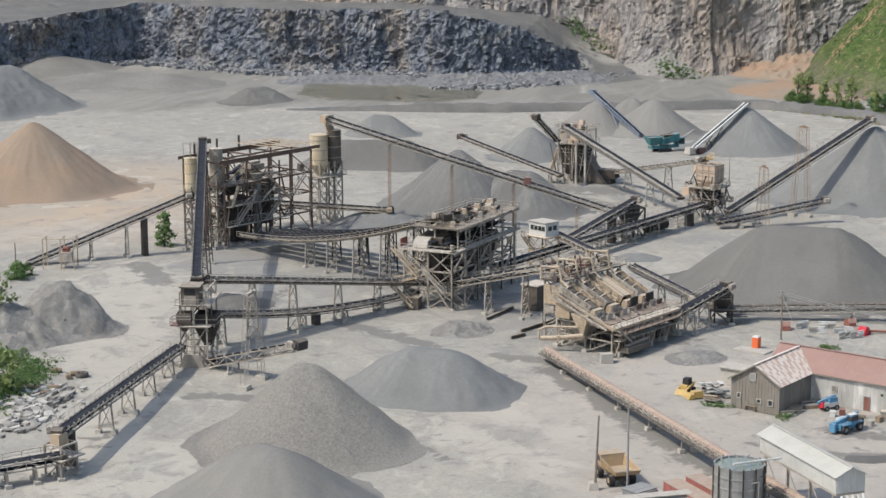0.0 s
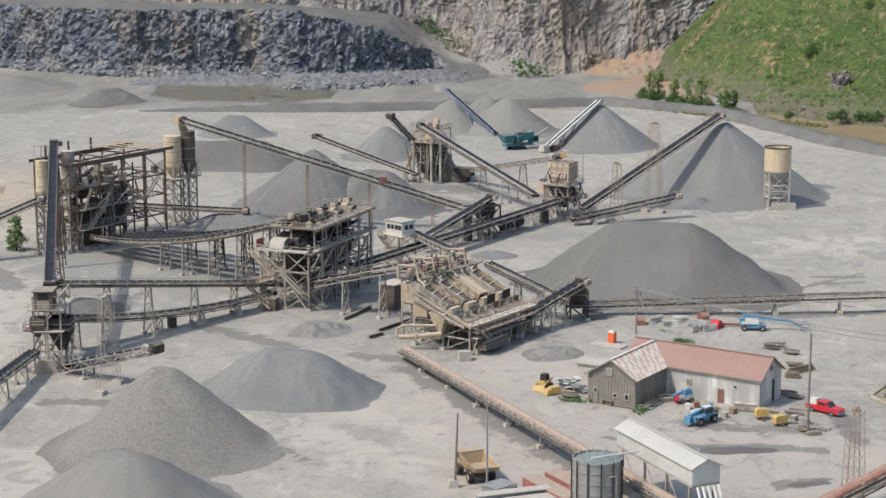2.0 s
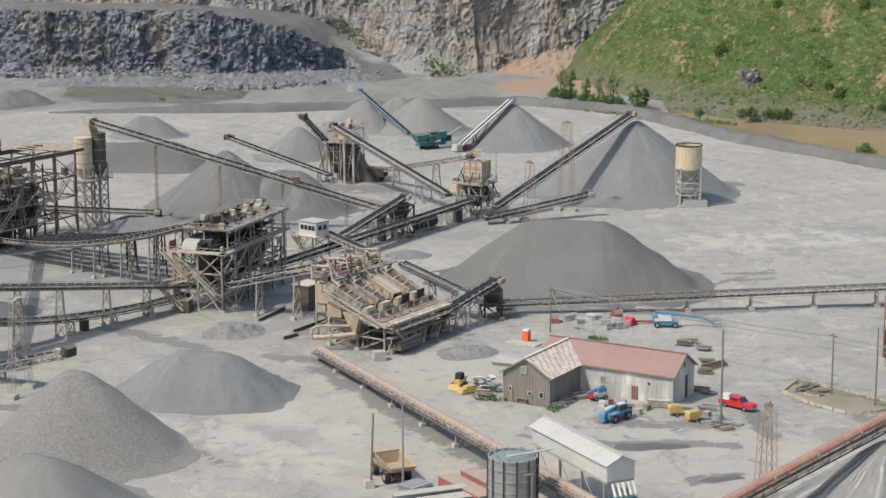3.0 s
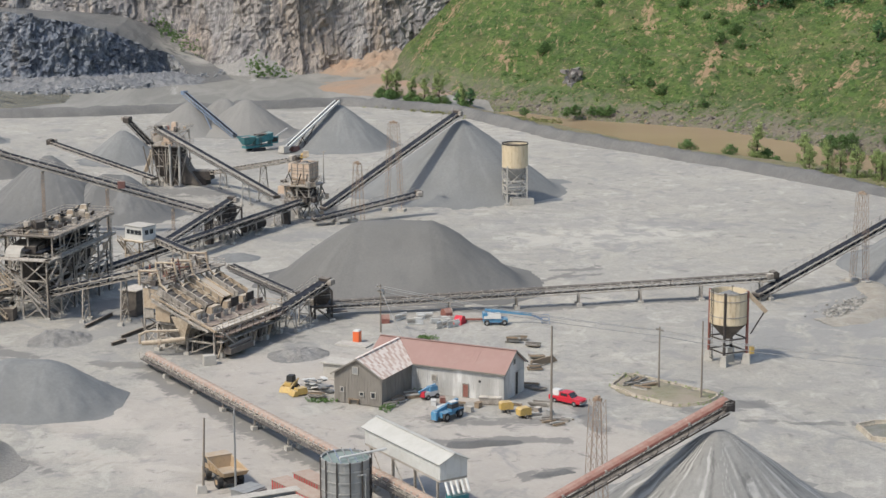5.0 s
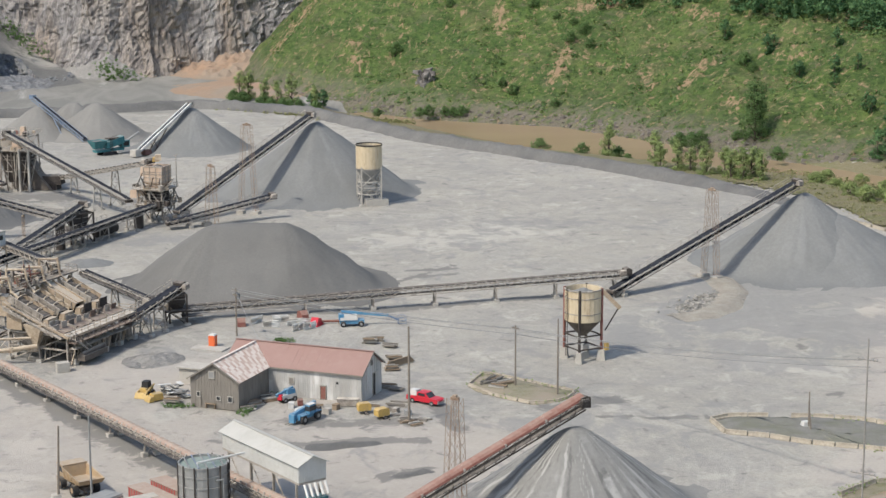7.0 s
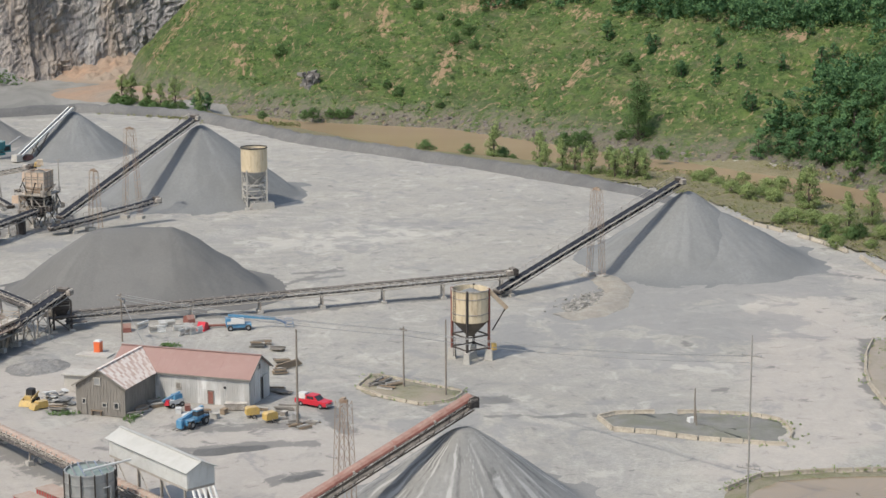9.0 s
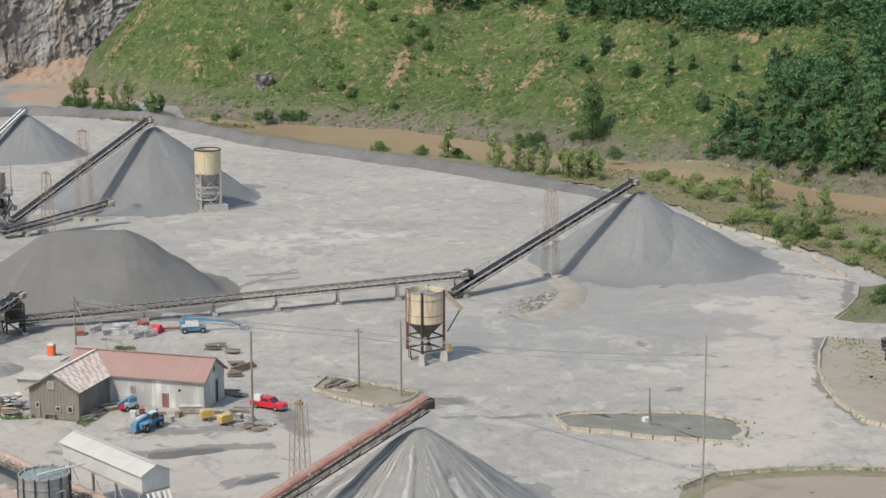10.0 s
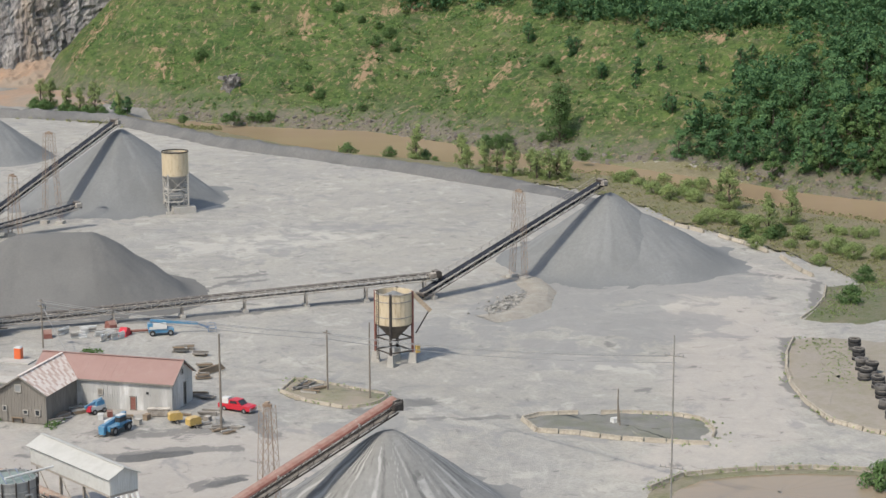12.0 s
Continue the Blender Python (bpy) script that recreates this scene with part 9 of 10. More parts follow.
for i, px in enumerate(((131.1, 292.4), (128.9, 285.8), (126.7, 279.5), (124.6, 273.5), (127.2, 277.2), (124.6, 268.6), (122.7, 263.0), (120.9, 257.5), (119.5, 251.9))):
    for k in range(3 if i < 7 else 2):
        ob = new("tyre", tyre_g if (i + k) % 4 == 0 else tyre)
        ob.location = (px[0] + rng.uniform(-0.15, 0.15), px[1] + rng.uniform(-0.15, 0.15), 0.2 + 0.72 * k)
        ob.rotation_euler = (rng.uniform(-0.04, 0.04), rng.uniform(-0.04, 0.04), rng.uniform(0, 3))
        tagged(ob, "large worn black machine tyre in a stack", "tyre", "stacked tyres")



# ---- plants and loose rock ----
def leaf_cloud(centres, spread, per, size, rng, flat=0.8, core=None):
    """Leaf quads scattered round clump centres; arrays of corners and faces."""
    c = np.repeat(np.array(centres, float), per, 0)
    n = len(c)
    sp = np.repeat(np.array(spread, float) if np.ndim(spread) else np.full(len(centres), spread), per)[:, None]
    d = rng.normal(size=(n, 3))
    d /= np.linalg.norm(d, axis=1)[:, None]
    p = c + d * sp * rng.uniform(0.45, 1.0, (n, 1)) * np.array([1, 1, flat])
    a = rng.normal(size=(n, 3)) * 0.6 + np.cross(d, rng.normal(size=(n, 3)))
    a /= np.linalg.norm(a, axis=1)[:, None]
    b = np.cross(a, d + 0.3 * rng.normal(size=(n, 3)))
    b /= np.linalg.norm(b, axis=1)[:, None]
    s = (size * rng.uniform(0.6, 1.3, (n, 1)))
    q = np.stack([p - a * s - b * s * 0.6, p + a * s - b * s * 0.5, p + a * s * 0.7 + b * s * 0.7, p - a * s * 0.7 + b * s * 0.6], 1)
    lean = 0.8 * d + np.array([0, 0, 0.45]) + 0.25 * rng.normal(size=(n, 3))
    if core is not None:
        out = p - np.array(core, float)
        lean += 0.9 * out / (np.linalg.norm(out, axis=1)[:, None] + 1e-6)
    lean /= np.linalg.norm(lean, axis=1)[:, None]
    return (q.reshape(-1, 3), np.repeat(lean, 4, 0)), np.arange(n * 4).reshape(-1, 4)[:, ::-1]


def quads_mesh(name, v, f, material):
    me = bpy.data.meshes.new(name)
    bent = None
    if isinstance(v, tuple):
        v, bent = v
    me.from_pydata(v.tolist(), [], f.tolist())
    me.materials.append(material)
    if bent is not None:
        me.normals_split_custom_set_from_vertices(bent.tolist())
    return me


def tree(h, w, leaf, seed, label, category="tree", name="tree", low=0.25, group="", clumps=34, per=30, size=0.32, slim=False):
    """A tapered trunk with limbs and an uneven crown of many small leaves."""
    rng = np.random.RandomState(seed)
    c = thing(name, (0, 0, 0), 0, label, category, group)
    g = Geo()
    g.tube((0, 0, -0.5), (0.1, 0.05, h * 0.45), 0.02 * h + 0.05, 0.012 * h + 0.03, 7)
    g.tube((0.1, 0.05, h * 0.45), (0.0, 0.1, h * 0.85), 0.012 * h + 0.03, 0.03, 6)
    centres, spread = [], []
    for i in range(clumps):
        u = rng.uniform(low, 1.0)
        reach = w / 2 * (math.sin(math.pi * min(1, (u - low) / (1 - low) * 0.85 + 0.14)) ** 0.7 if not slim else 0.45 + 0.55 * (1 - u))
        th, r = rng.uniform(0, 2 * math.pi), reach * math.sqrt(rng.uniform(0.05, 1.0))
        p = (r * math.cos(th), r * math.sin(th), h * u * 0.95)
        centres.append(p)
        spread.append(w * (rng.uniform(0.13, 0.27) if slim or w < 6 else rng.uniform(0.11, 0.2)))
        if i % 3 == 0:
            g.tube((0, 0, max(0.3, h * (u - 0.22))), p, 0.008 * h + 0.02, 0.02, 5, False)
    part("trunk", g, BARK, c)
    v, f = leaf_cloud(centres, spread, per, size, rng, core=(0, 0, h * 0.42))
    ob = new("crown", quads_mesh("crown", v, f, leaf))
    ob.parent = c
    return c


KINDS = [tree(11, 8.5, LEAF_DARK, 1, "dark green broad-leaved tree in dense hillside woodland", group="woodland trees", low=0.12, clumps=36, per=56, size=0.24),
         tree(12.5, 8.0, LEAF_DARK, 2, "dark green broad-leaved tree in dense hillside woodland", group="woodland trees", low=0.12, clumps=38, per=56, size=0.24),
         tree(9.5, 9.0, LEAF_DARK, 3, "dark green broad-leaved tree in dense hillside woodland", group="woodland trees", low=0.1, clumps=34, per=56, size=0.24),
         tree(10.0, 7.0, LEAF_MID, 4, "green broad-leaved tree in dense hillside woodland", group="woodland trees", low=0.12, clumps=32, per=56, size=0.24)]
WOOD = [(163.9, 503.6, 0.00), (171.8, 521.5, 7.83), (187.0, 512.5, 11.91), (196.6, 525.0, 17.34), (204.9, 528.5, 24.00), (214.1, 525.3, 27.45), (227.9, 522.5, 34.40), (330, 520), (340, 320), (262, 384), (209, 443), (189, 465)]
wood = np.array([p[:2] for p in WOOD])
rng = np.random.RandomState(5)


def inside(x, y, poly):
    odd = False
    for (x0, y0), (x1, y1) in zip(poly, np.roll(poly, -1, 0)):
        if (y0 > y) != (y1 > y) and x < (x1 - x0) * (y - y0) / (y1 - y0) + x0:
            odd = not odd
    return odd


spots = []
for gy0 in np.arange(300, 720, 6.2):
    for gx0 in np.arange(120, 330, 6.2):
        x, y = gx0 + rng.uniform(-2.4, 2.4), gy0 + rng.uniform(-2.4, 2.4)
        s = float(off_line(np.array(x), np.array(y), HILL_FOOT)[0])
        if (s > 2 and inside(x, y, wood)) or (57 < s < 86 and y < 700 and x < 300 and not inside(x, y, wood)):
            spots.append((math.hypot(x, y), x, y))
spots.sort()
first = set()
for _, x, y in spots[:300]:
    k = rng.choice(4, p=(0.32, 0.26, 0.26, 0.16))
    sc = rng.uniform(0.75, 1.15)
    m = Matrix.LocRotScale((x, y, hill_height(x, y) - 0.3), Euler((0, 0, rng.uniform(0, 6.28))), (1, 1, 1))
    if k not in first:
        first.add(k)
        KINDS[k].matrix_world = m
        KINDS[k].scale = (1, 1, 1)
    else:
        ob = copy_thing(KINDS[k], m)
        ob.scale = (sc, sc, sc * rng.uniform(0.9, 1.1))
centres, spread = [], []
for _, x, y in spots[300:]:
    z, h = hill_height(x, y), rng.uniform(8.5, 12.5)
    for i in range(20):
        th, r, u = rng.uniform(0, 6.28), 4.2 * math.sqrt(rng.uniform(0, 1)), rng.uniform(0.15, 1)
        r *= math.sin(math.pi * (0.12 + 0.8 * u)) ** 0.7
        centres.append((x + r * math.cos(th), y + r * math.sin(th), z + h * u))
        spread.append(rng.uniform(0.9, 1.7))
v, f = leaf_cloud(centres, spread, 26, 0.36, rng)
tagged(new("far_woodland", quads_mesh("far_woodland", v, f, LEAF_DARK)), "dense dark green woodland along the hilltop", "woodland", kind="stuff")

# single trees and bushes
def put(ob, at, sc=1.0, drop=0.2):
    ob.location = (at[0], at[1], (at[2] if len(at) > 2 else 0.0) - drop)
    ob.scale = (sc, sc, sc)
    return ob


put(tree(18, 9.5, LEAF_MID, 11, "tall slender green tree on the river bank", clumps=130, low=0.08, size=0.2, per=46, slim=True), (144.8, 540.5, 2.03))
put(tree(8, 5.0, LEAF_MID, 12, "young tree beside the feed conveyor", clumps=34, low=0.06, size=0.2, per=44, slim=True), (-140.6, 384.1, 0.00))
put(tree(13, 10, LEAF_PALE, 13, "bright green tree at the yard edge", clumps=40, low=0.08), (-142.4, 298.4, 0.00))
put(tree(9, 9, LEAF_PALE, 14, "bright leafy tree at the yard edge", clumps=34, low=0.05), (-125.9, 264.3, 0.00))
young = tree(8.5, 4.2, LEAF_PALE, 15, "young yellow-green tree between yard and river", group="river bank trees", clumps=44, low=0.04, size=0.115, per=80, slim=True)
bush = tree(3.4, 4.6, LEAF_MID, 16, "dense green leafy bush on open ground", "bush", "bush", group="river bank bushes", clumps=32, low=0.05, size=0.12, per=74)
pale_bush = tree(3.4, 4.8, LEAF_PALE, 17, "pale dry green bush", "bush", "bush", group="verge bushes", clumps=34, low=0.05, size=0.11, per=74)
sapling = tree(6.0, 3.2, LEAF_DARK, 18, "small dark green tree on the grassy slope", group="hillside trees", clumps=30, low=0.05, size=0.14, per=60)


def spread_copies(ob, places, rng, lo=0.8, hi=1.2):
    for i, at in enumerate(places):
        sc = rng.uniform(lo, hi)
        if i == 0:
            put(ob, at, sc)
            ob.rotation_euler = (0, 0, rng.uniform(0, 6))
        else:
            o = copy_thing(ob, Matrix.LocRotScale((at[0], at[1], (at[2] if len(at) > 2 else 0) - 0.2), Euler((0, 0, rng.uniform(0, 6))), None))
            o.scale = (sc, sc, sc)


spread_copies(young, [(108.6, 504.5, -1.50), (113.0, 501.4, -1.50), (115.9, 498.8, -1.50), (118.8, 492.1, -1.50), (123.7, 491.0, -1.50), (123.7, 485.1, -1.50), (126.5, 482.6, -1.50), (130.7, 479.8, -1.50), (129.0, 484.0, -1.50), (158.1, 429.4, 0.00), (165.5, 407.5, 0.00), (154.7, 394.0, 0.00), (99.0, 530.3, -1.50), (109.9, 516.9, -1.50), (159.4, 439.1, 0.00), (-8.6, 679.3, 0.00), (-5.4, 678.2, 0.00), (0.2, 664.0, 0.00), (4.8, 660.0, 0.00), (9.8, 659.2, 0.00), (17.8, 646.5, 0.00)], rng, 1.0, 1.4)
spread_copies(bush, [(100.7, 540.2, -2.00), (102.2, 533.0, -2.00), (94.5, 548.6, -2.00), (104.7, 530.2, -2.00), (82.4, 553.6, -2.00), (52.3, 626.3, 0.00), (55.4, 628.7, 0.00), (63.9, 628.4, -0.16), (61.2, 629.9, -0.21), (66.6, 627.1, -0.01), (38.4, 629.4, 0.00), (123.7, 547.4, 0.00), (127.1, 546.7, 0.00), (130.7, 550.9, 0.00), (145.8, 518.9, 0.00), (140.9, 545.8, 1.84), (48.4, 682.9, 15.94), (81.4, 636.6, 8.81), (96.9, 617.4, 3.87), (84.8, 632.9, 6.31), (154.1, 579.8, 18.68), (152.6, 584.6, 19.98), (112.2, 649.5, 25.52), (109.6, 657.5, 27.96), (106.4, 644.7, 23.07), (112.7, 640.8, 21.36), (104.4, 663.0, 29.57), (97.7, 672.5, 33.06), (68.6, 686.8, 32.68), (164.3, 566.3, 18.84), (-8.9, 675.8, 0.00), (-11.0, 678.9, 0.00), (-6.0, 676.3, 0.00), (-0.0, 664.0, 0.00), (2.9, 658.0, 0.00), (6.7, 658.7, 0.00), (12.4, 656.5, 0.00), (17.8, 644.9, 0.00), (-1.4, 657.1, 0.00), (2.0, 653.1, 0.00), (6.1, 650.6, 0.00), (9.1, 654.7, 0.00), (-11.1, 672.4, 0.00), (-7.6, 671.6, 0.00), (154.0, 390.7, 0.00), (157.1, 393.5, 0.00), (149.7, 395.1, 0.00), (-158.0, 349.5, 0.00), (-158.1, 345.6, 0.00), (103.9, 221.5, 0.00), (144.9, 325.9, 0.00), (155.9, 344.3, 0.00)], rng, 0.7, 1.25)
spread_copies(pale_bush, [(144.6, 475.5, -1.00), (147.7, 470.1, -1.00), (146.7, 455.0, 0.00), (148.3, 445.8, 0.00), (156.6, 457.3, 0.00), (153.2, 440.5, 0.00), (149.3, 421.0, 0.00), (149.4, 413.3, 0.00), (152.0, 409.0, 0.00), (153.9, 402.7, 0.00), (160.8, 389.2, 0.00), (159.5, 379.5, 0.00), (169.7, 394.3, 0.00), (170.9, 390.5, 0.00), (173.2, 386.6, 0.00), (161.8, 372.5, 0.00), (162.9, 366.0, 0.00), (177.7, 389.0, 0.00), (153.6, 362.0, 0.00), (154.7, 380.5, 0.00), (149.6, 484.1, -1.00), (157.1, 477.6, -1.00), (168.8, 364.8, 0.00), (147.4, 382.1, 0.00), (144.3, 410.6, 0.00), (162.2, 462.2, -1.00), (153.8, 449.0, 0.00)], rng, 0.6, 1.25)
spread_copies(sapling, [(170.6, 547.8, 17.14), (178.4, 570.5, 27.09), (171.9, 552.2, 20.10), (164.4, 563.5, 18.29), (188.9, 540.9, 22.05), (196.9, 533.1, 20.59), (199.6, 535.8, 23.76), (175.8, 527.7, 11.64), (177.7, 547.8, 22.15), (202.8, 534.9, 25.47), (200.2, 548.0, 31.17), (18.6, 651.0, 0.00), (20.8, 658.7, 0.00), (16.6, 649.8, 0.00), (174.8, 529.8, 12.33), (162.0, 584.8, 25.21), (159.9, 583.9, 23.59), (152.2, 609.3, 26.24), (180.4, 515.5, 9.69), (181.2, 510.2, 7.06)], rng, 0.6, 1.2)


def on_hill(n, rng, s0, s1, y0=380, y1=760, clear=True):
    out = []
    while len(out) < n:
        x, y = rng.uniform(2, 300, 4000), rng.uniform(y0, y1, 4000)
        s, _ = off_line(x, y, HILL_FOOT)
        ok = (s > s0) & (s < s1)
        out.extend(zip(x[ok], y[ok]))
    return [(x, y, hill_height(x, y)) for x, y in out[:n]]


TUFT = leafy("hill_tufts", (0.095, 0.175, 0.055), (0.27, 0.33, 0.12))
rng = np.random.RandomState(21)
spots = on_hill(15000, rng, 4, 75)
patchy = [p for p in spots if waves(np.array(p[0]), np.array(p[1]), 30, 91) + rng.normal() * 0.5 > -0.25]
v, f = leaf_cloud([(x, y, z + 0.15) for x, y, z in patchy], [rng.uniform(0.4, 1.3) for _ in patchy], 6, 0.42, rng, 0.7)
tagged(new("hill_grass", quads_mesh("hill_grass", v, f, TUFT)), "tufts of rough grass over the steep slope", "grass", kind="stuff")
spots = [p for p in on_hill(3800, rng, 5, 74) if waves(np.array(p[0]), np.array(p[1]), 38, 77) + 0.6 * rng.normal() > 0.25]
v, f = leaf_cloud([(x, y, z + 0.3) for x, y, z in spots], [0.5 + 1.7 * rng.uniform() ** 2 for _ in spots], 34, 0.3, rng, 0.75)
tagged(new("hill_shrubs", quads_mesh("hill_shrubs", v, f, LEAF_MID)), "low green shrubs scattered over the slope", "shrubs", kind="stuff")


def scatter(line, width, n, rng, z=0.0, low=0.0):
    p = along(line, 0.5)
    k = rng.randint(0, len(p), n)
    x, y = p[k, 0] + rng.normal(size=n) * width, p[k, 1] + rng.normal(size=n) * width
    return [(a, b, max(z, low)) for a, b in zip(x, y)]


# scrub between yard and river
YARD_EDGE = [(24, 622), (36, 606), (53, 570), (96, 512), (114, 485), (131, 459), (136, 442), (138, 414), (147, 388), (153, 352), (155, 300)]
g0, g1 = np.meshgrid(np.arange(20, 265, 2.5), np.arange(330, 660, 2.5), indexing="ij")
sd, _ = off_line(g0, g1, YARD_EDGE)
hs, _ = off_line(g0, g1, HILL_FOOT)
rd = river_depth(g0, g1)
vz = floor_height(g0, g1) + 0.32 + 0.12 * waves(g0, g1, 12, 41)
tagged(sheet("verge_3", g0, g1, vz, gravel("scrubby_soil", (0.19, 0.165, 0.10), (0.15, 0.155, 0.07), (0.25, 0.225, 0.165), 0.1, 0.8, 0.8, 0.3), (sd > 1.0) & (rd > -2.5) & (hs < 3), every=True), "scrubby ground between the yard and the river", "verge", kind="structure")
pts = []
while len(pts) < 6500:
    x, y = rng.uniform(110, 250), rng.uniform(335, 500)
    if off_line(np.array(x), np.array(y), YARD_EDGE)[0] > 1.5 and river_depth(np.array(x), np.array(y)) > 1.5:
        pts.append((x, y, 0.2))
v, f = leaf_cloud(pts, [0.25 + 1.1 * rng.uniform() ** 2 for _ in pts], 14, 0.16, rng, 0.7)
tagged(new("verge_scrub", quads_mesh("verge_scrub", v, f, SCRUB)), "dry scrub and weeds beside the river", "scrub", kind="stuff")
pts = scatter([(-16.7, 660.5, 0.00), (0.4, 647.1, 0.00), (33.0, 617.2, 0.00), (45.2, 607.3, 0.00)], 3.0, 500, rng, 0.3)
v, f = leaf_cloud(pts, [rng.uniform(0.4, 1.3) for _ in pts], 22, 0.2, rng, 0.6)
tagged(new("bank_scrub", quads_mesh("bank_scrub", v, f, SCRUB)), "rough grass beside the embankment", "scrub", kind="stuff")
pts = scatter(isle1, 0.8, 60, rng, 0.3) + scatter(isle2[2:8], 0.9, 60, rng, 0.3) + scatter(pond2[1:7], 0.5, 160, rng, 0.6) + scatter(edge3, 0.6, 50, rng, 0.25) + scatter([(137.5, 317.9, 0.00), (154.8, 339.1, 0.00), (163.6, 342.6, 0.00)], 2.2, 420, rng, 0.5) + scatter([(126.9, 300.3, 0.00), (126.2, 286.4, 0.00), (119.9, 269.6, 0.00)], 2.4, 260, rng, 0.3)
v, f = leaf_cloud(pts, [rng.uniform(0.12, 0.4) for _ in pts], 16, 0.08, rng, 0.8)
tagged(new("kerb_weeds", quads_mesh("kerb_weeds", v, f, LEAF_PALE)), "weeds growing along kerbs and islands", "weeds", kind="stuff")
pts = scatter([(-150.9, 314.3, 0.00), (-132.8, 284.3, 0.00), (-125.2, 278.3, 0.00), (-123.6, 268.1, 0.00), (-123.8, 258.3, 0.00)], 2.4, 700, rng, 0.4)
v, f = leaf_cloud(pts, [rng.uniform(0.3, 0.9) for _ in pts], 30, 0.13, rng, 0.9)
tagged(new("yard_weeds", quads_mesh("yard_weeds", v, f, LEAF_MID)), "tall green weeds at the yard edge", "weeds", kind="stuff")
pts = scatter([(-4.2, 274.4, 0.00), (-3.1, 277.4, 0.00)], 0.5, 50, rng, 0.3) + scatter([(1.3, 284.9, 0.00), (4.0, 286.0, 0.00)], 0.6, 60, rng, 0.4) + scatter([(-15.8, 279.9, 0.00), (-12.7, 279.7, 0.00)], 0.5, 40, rng, 0.2) + scatter([(2.0, 319.1, 0.00), (3.5, 318.3, 0.00)], 0.5, 40, rng, 0.4)
v, f = leaf_cloud(pts, [rng.uniform(0.15, 0.5) for _ in pts], 24, 0.08, rng, 0.9)
tagged(new("wall_weeds", quads_mesh("wall_weeds", v, f, LEAF_MID)), "weeds along the workshop walls", "weeds", kind="stuff")


pts = []
for x, y, z in ((-99.3, 780.1, 15.0), (-97.5, 788.4, 13.0), (-106.0, 806.0, 18.0), (-58.8, 747.0, 6.0), (-62.4, 750.5, 4.0), (-57.4, 756.9, 2.0), (-52.0, 752.0, 1.0), (-92.0, 790.0, 9.0)):
    for _ in range(34):
        a, b = rng.normal(size=2)
        pts.append((x + 2.6 * a, y - 2.0 + 0.8 * b, z + 1.8 * rng.normal() - 0.5 * a))
v, f = leaf_cloud(pts, [rng.uniform(0.3, 1.0) for _ in pts], 26, 0.2, rng, 0.8)
tagged(new("cliff_scrub", quads_mesh("cliff_scrub", v, f, LEAF_MID)), "green scrub growing on the rubble under the cliff", "scrub", kind="stuff")


def stones(name, spots, lo, hi, material, label, seed, flat=0.75):
    """Angular loose stones, all in one mesh."""
    rng = np.random.RandomState(seed)
    n = len(spots)
    cube = np.array([(-1, -1, -1), (1, -1, -1), (1, 1, -1), (-1, 1, -1), (-1, -1, 1), (1, -1, 1), (1, 1, 1), (-1, 1, 1)], float)
    size = (lo + (hi - lo) * rng.uniform(0, 1, n) ** 2.2)[:, None, None]
    v = cube[None] * (1 + rng.uniform(-0.42, 0.42, (n, 8, 3))) * size * np.array([1, 0.8, flat]) * 0.5
    a = rng.uniform(0, 6.28, n)
    ca, sa = np.cos(a)[:, None], np.sin(a)[:, None]
    x, y = v[..., 0] * ca - v[..., 1] * sa, v[..., 0] * sa + v[..., 1] * ca
    z = v[..., 2] + x * rng.uniform(-0.4, 0.4, (n, 1))
    v = np.stack([x, y, z], -1) + np.array(spots)[:, None, :]
    f = np.array([(3, 2, 1, 0), (4, 5, 6, 7), (0, 1, 5, 4), (1, 2, 6, 5), (2, 3, 7, 6), (3, 0, 4, 7)])
    f = (f[None] + 8 * np.arange(n)[:, None, None]).reshape(-1, 4)
    return tagged(new(name, quads_mesh(name, v.reshape(-1, 3), f, material)), label, "rocks", kind="stuff")


def shards(name, c1, c2):
    m, t, b = nodes_of(name)
    g = t.nodes.new("ShaderNodeNewGeometry")
    t.links.new(mix(t, g.outputs["Random Per Island"], c1, c2), b.inputs["Base Color"])
    b.inputs["Roughness"].default_value = 0.9
    b.inputs["Specular IOR Level"].default_value = 0.2
    return m


STONE = shards("loose_stone", (0.12, 0.108, 0.10), (0.26, 0.235, 0.215))
BLUE_STONE = shards("blue_grey_stone", (0.13, 0.14, 0.155), (0.34, 0.345, 0.35))
PALE_SLAB = shards("pale_rubble", (0.05, 0.05, 0.05), (0.56, 0.545, 0.51))
spots = [(x, y, z + 0.1) for x, y, z in on_hill(7500, rng, -1.5, 4.2, 400, 720)]
stones("bank_rocks", spots, 0.4, 1.5, STONE, "grey riprap boulders along the river bank", 1)
spots = [(x, y, z + 0.1) for x, y, z in scatter([p[:2] for p in LOWER[2:11]], 3.0, 2600, rng, 0.3)]
stones("fallen_rocks", [(x + 1.5, y - 6.0, z) for x, y, z in spots], 0.5, 2.6, BLUE_STONE, "blue-grey fallen rock at the foot of the face", 2)
spots = scatter([(-138.1, 696.7, 0.00), (-118.8, 711.9, 0.00), (-100.2, 735.7, 0.00), (-80.9, 765.2, 0.00), (-68.9, 785.7, 0.00)], 5.0, 1500, rng, 0.3)
stones("ramp_rocks", spots, 0.5, 2.4, BLUE_STONE, "dark rock rubble edging the haul ramp", 3)
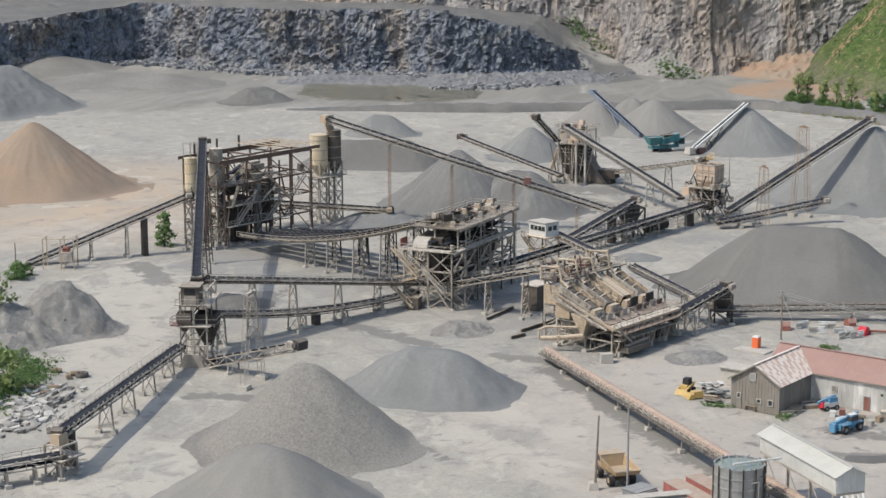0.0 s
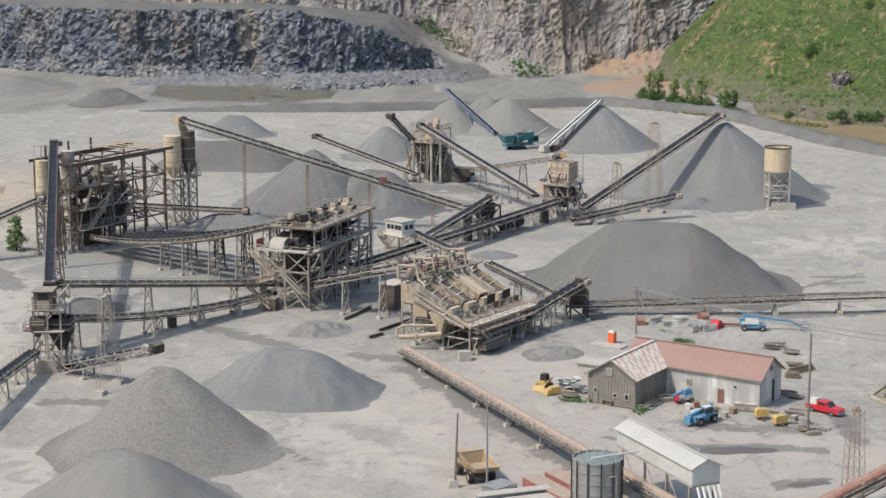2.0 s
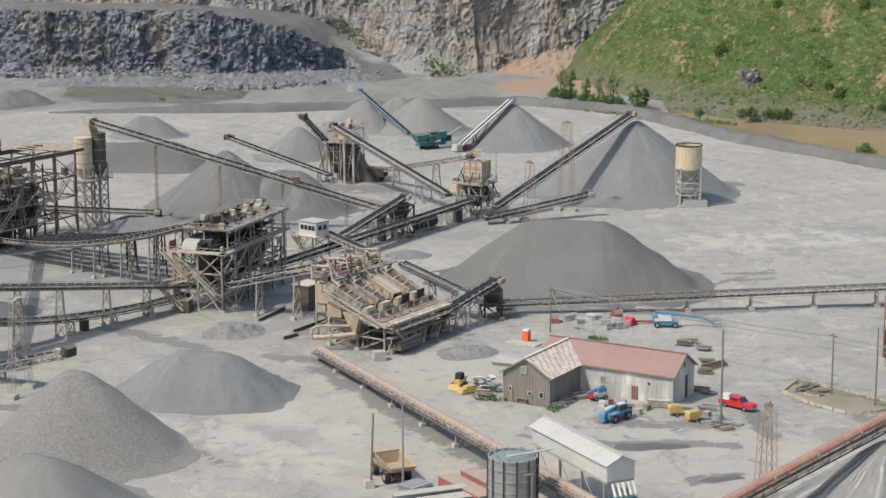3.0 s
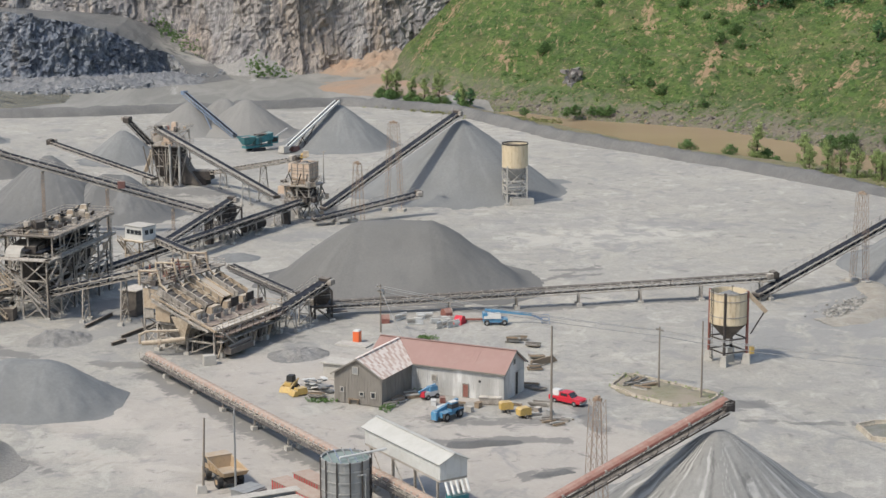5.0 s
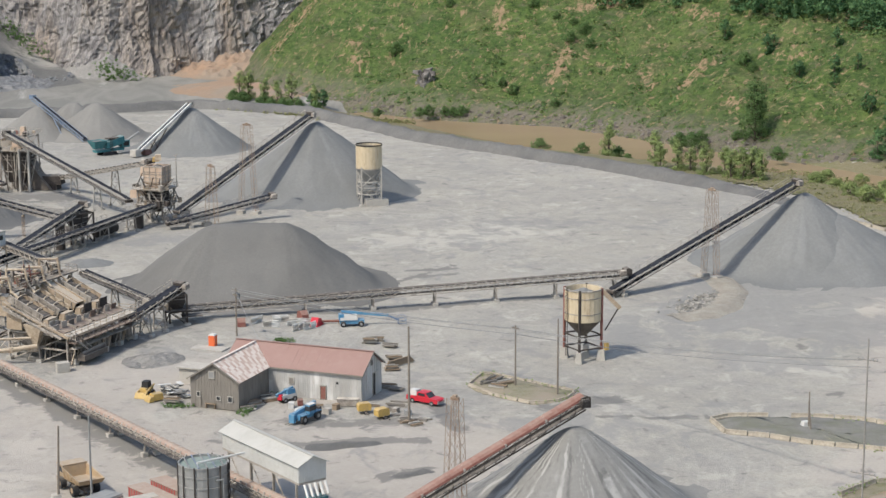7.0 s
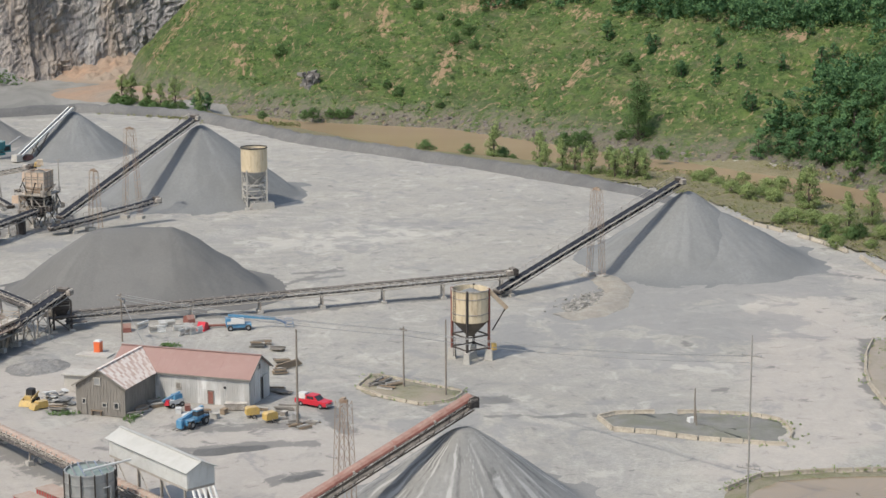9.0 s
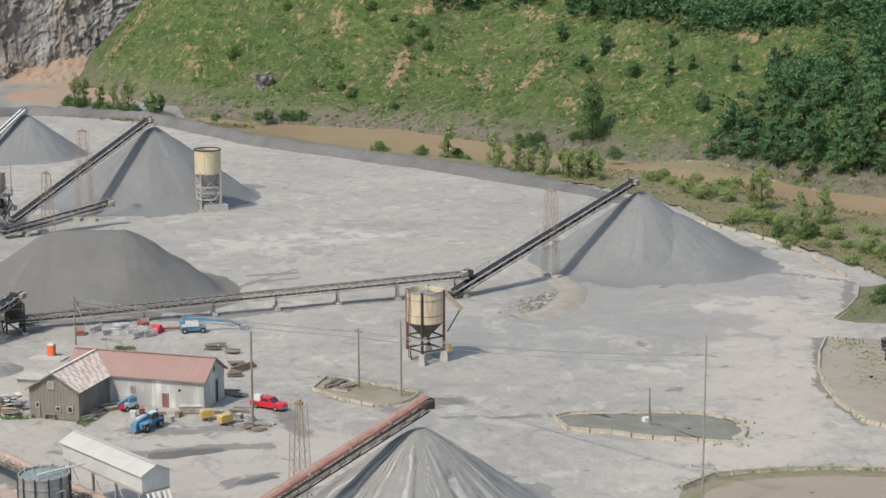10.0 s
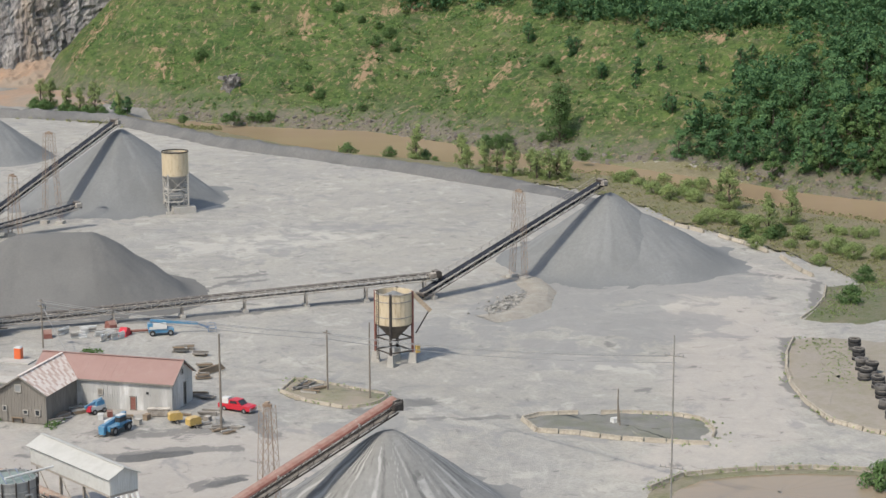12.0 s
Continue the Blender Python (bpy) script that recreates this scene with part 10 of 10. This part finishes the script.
spots = scatter([(-123.7, 259.9, 0.00), (-119.6, 259.1, 0.00), (-116.8, 261.2, 0.00), (-118.3, 269.2, 0.00), (-114.5, 253.8, 0.00), (-116.2, 247.5, 0.00)], 1.9, 620, rng, 0.2)
stones("rubble_slabs", spots, 0.4, 1.6, PALE_SLAB, "pale broken concrete and slabs among weeds", 4, 0.4)
spots = [tuple(np.array((57.3, 654.2, 9.48)) + np.array([rng.normal() * 1.2, rng.normal() * 1.2 + 0.4 * k, rng.uniform(-4.6, 2.8)])) for k in range(2) for _ in range(150)]
stones("hill_outcrop", spots, 0.7, 2.4, shards("outcrop_stone", (0.15, 0.14, 0.135), (0.32, 0.30, 0.285)), "grey rock outcrop on the grassy slope", 5)
spots = scatter([(77.8, 334.4), (83.4, 341.6), (88.4, 348.1)], 2.2, 420, rng, 0.05)
stones("dug_earth", spots, 0.2, 0.7, shards("dug_clods", (0.20, 0.195, 0.18), (0.42, 0.40, 0.36)), "lumps of dug grey earth by the stacker foot", 6, 0.5)
spots = []
for _ in range(900):
    th, u = rng.uniform(0, 6.28), math.sqrt(rng.uniform(0, 1))
    spots.append((-132.4 + 7.9 * u * math.cos(th), 307.7 + 7.9 * u * math.sin(th), max(0.0, 8.9 * (1 - u)) - 0.05))
stones("heap_rubble", spots, 0.25, 1.3, shards("rubble_clods", (0.13, 0.128, 0.12), (0.36, 0.35, 0.33)), "broken rock lying over the rubble heap", 7, 0.7)
rng2 = random.Random(31)
for px in ((-121.0, 268.6, 0.00), (-117.9, 269.2, 0.00), (-117.9, 265.9, 0.00), (-118.3, 276.1, 0.00), (-121.5, 279.0, 0.00), (-117.7, 278.0, 0.00)):
    c = thing("sawn_log", px, rng2.uniform(0, 3), "weathered orange-brown log section among weeds", "log", "logs")
    part("log_body", Geo().tube((-0.9, 0, 0.4), (0.9, 0, 0.45), 0.4, 0.38, 10), LUMBER, c)
for px in ((-116.5, 277.5, 0.00),):
    ob = new("tyre", tyre_g)
    ob.location = (px[0], px[1], 0.02)
    tagged(ob, "pale old tyre lying among weeds", "tyre", "stacked tyres")
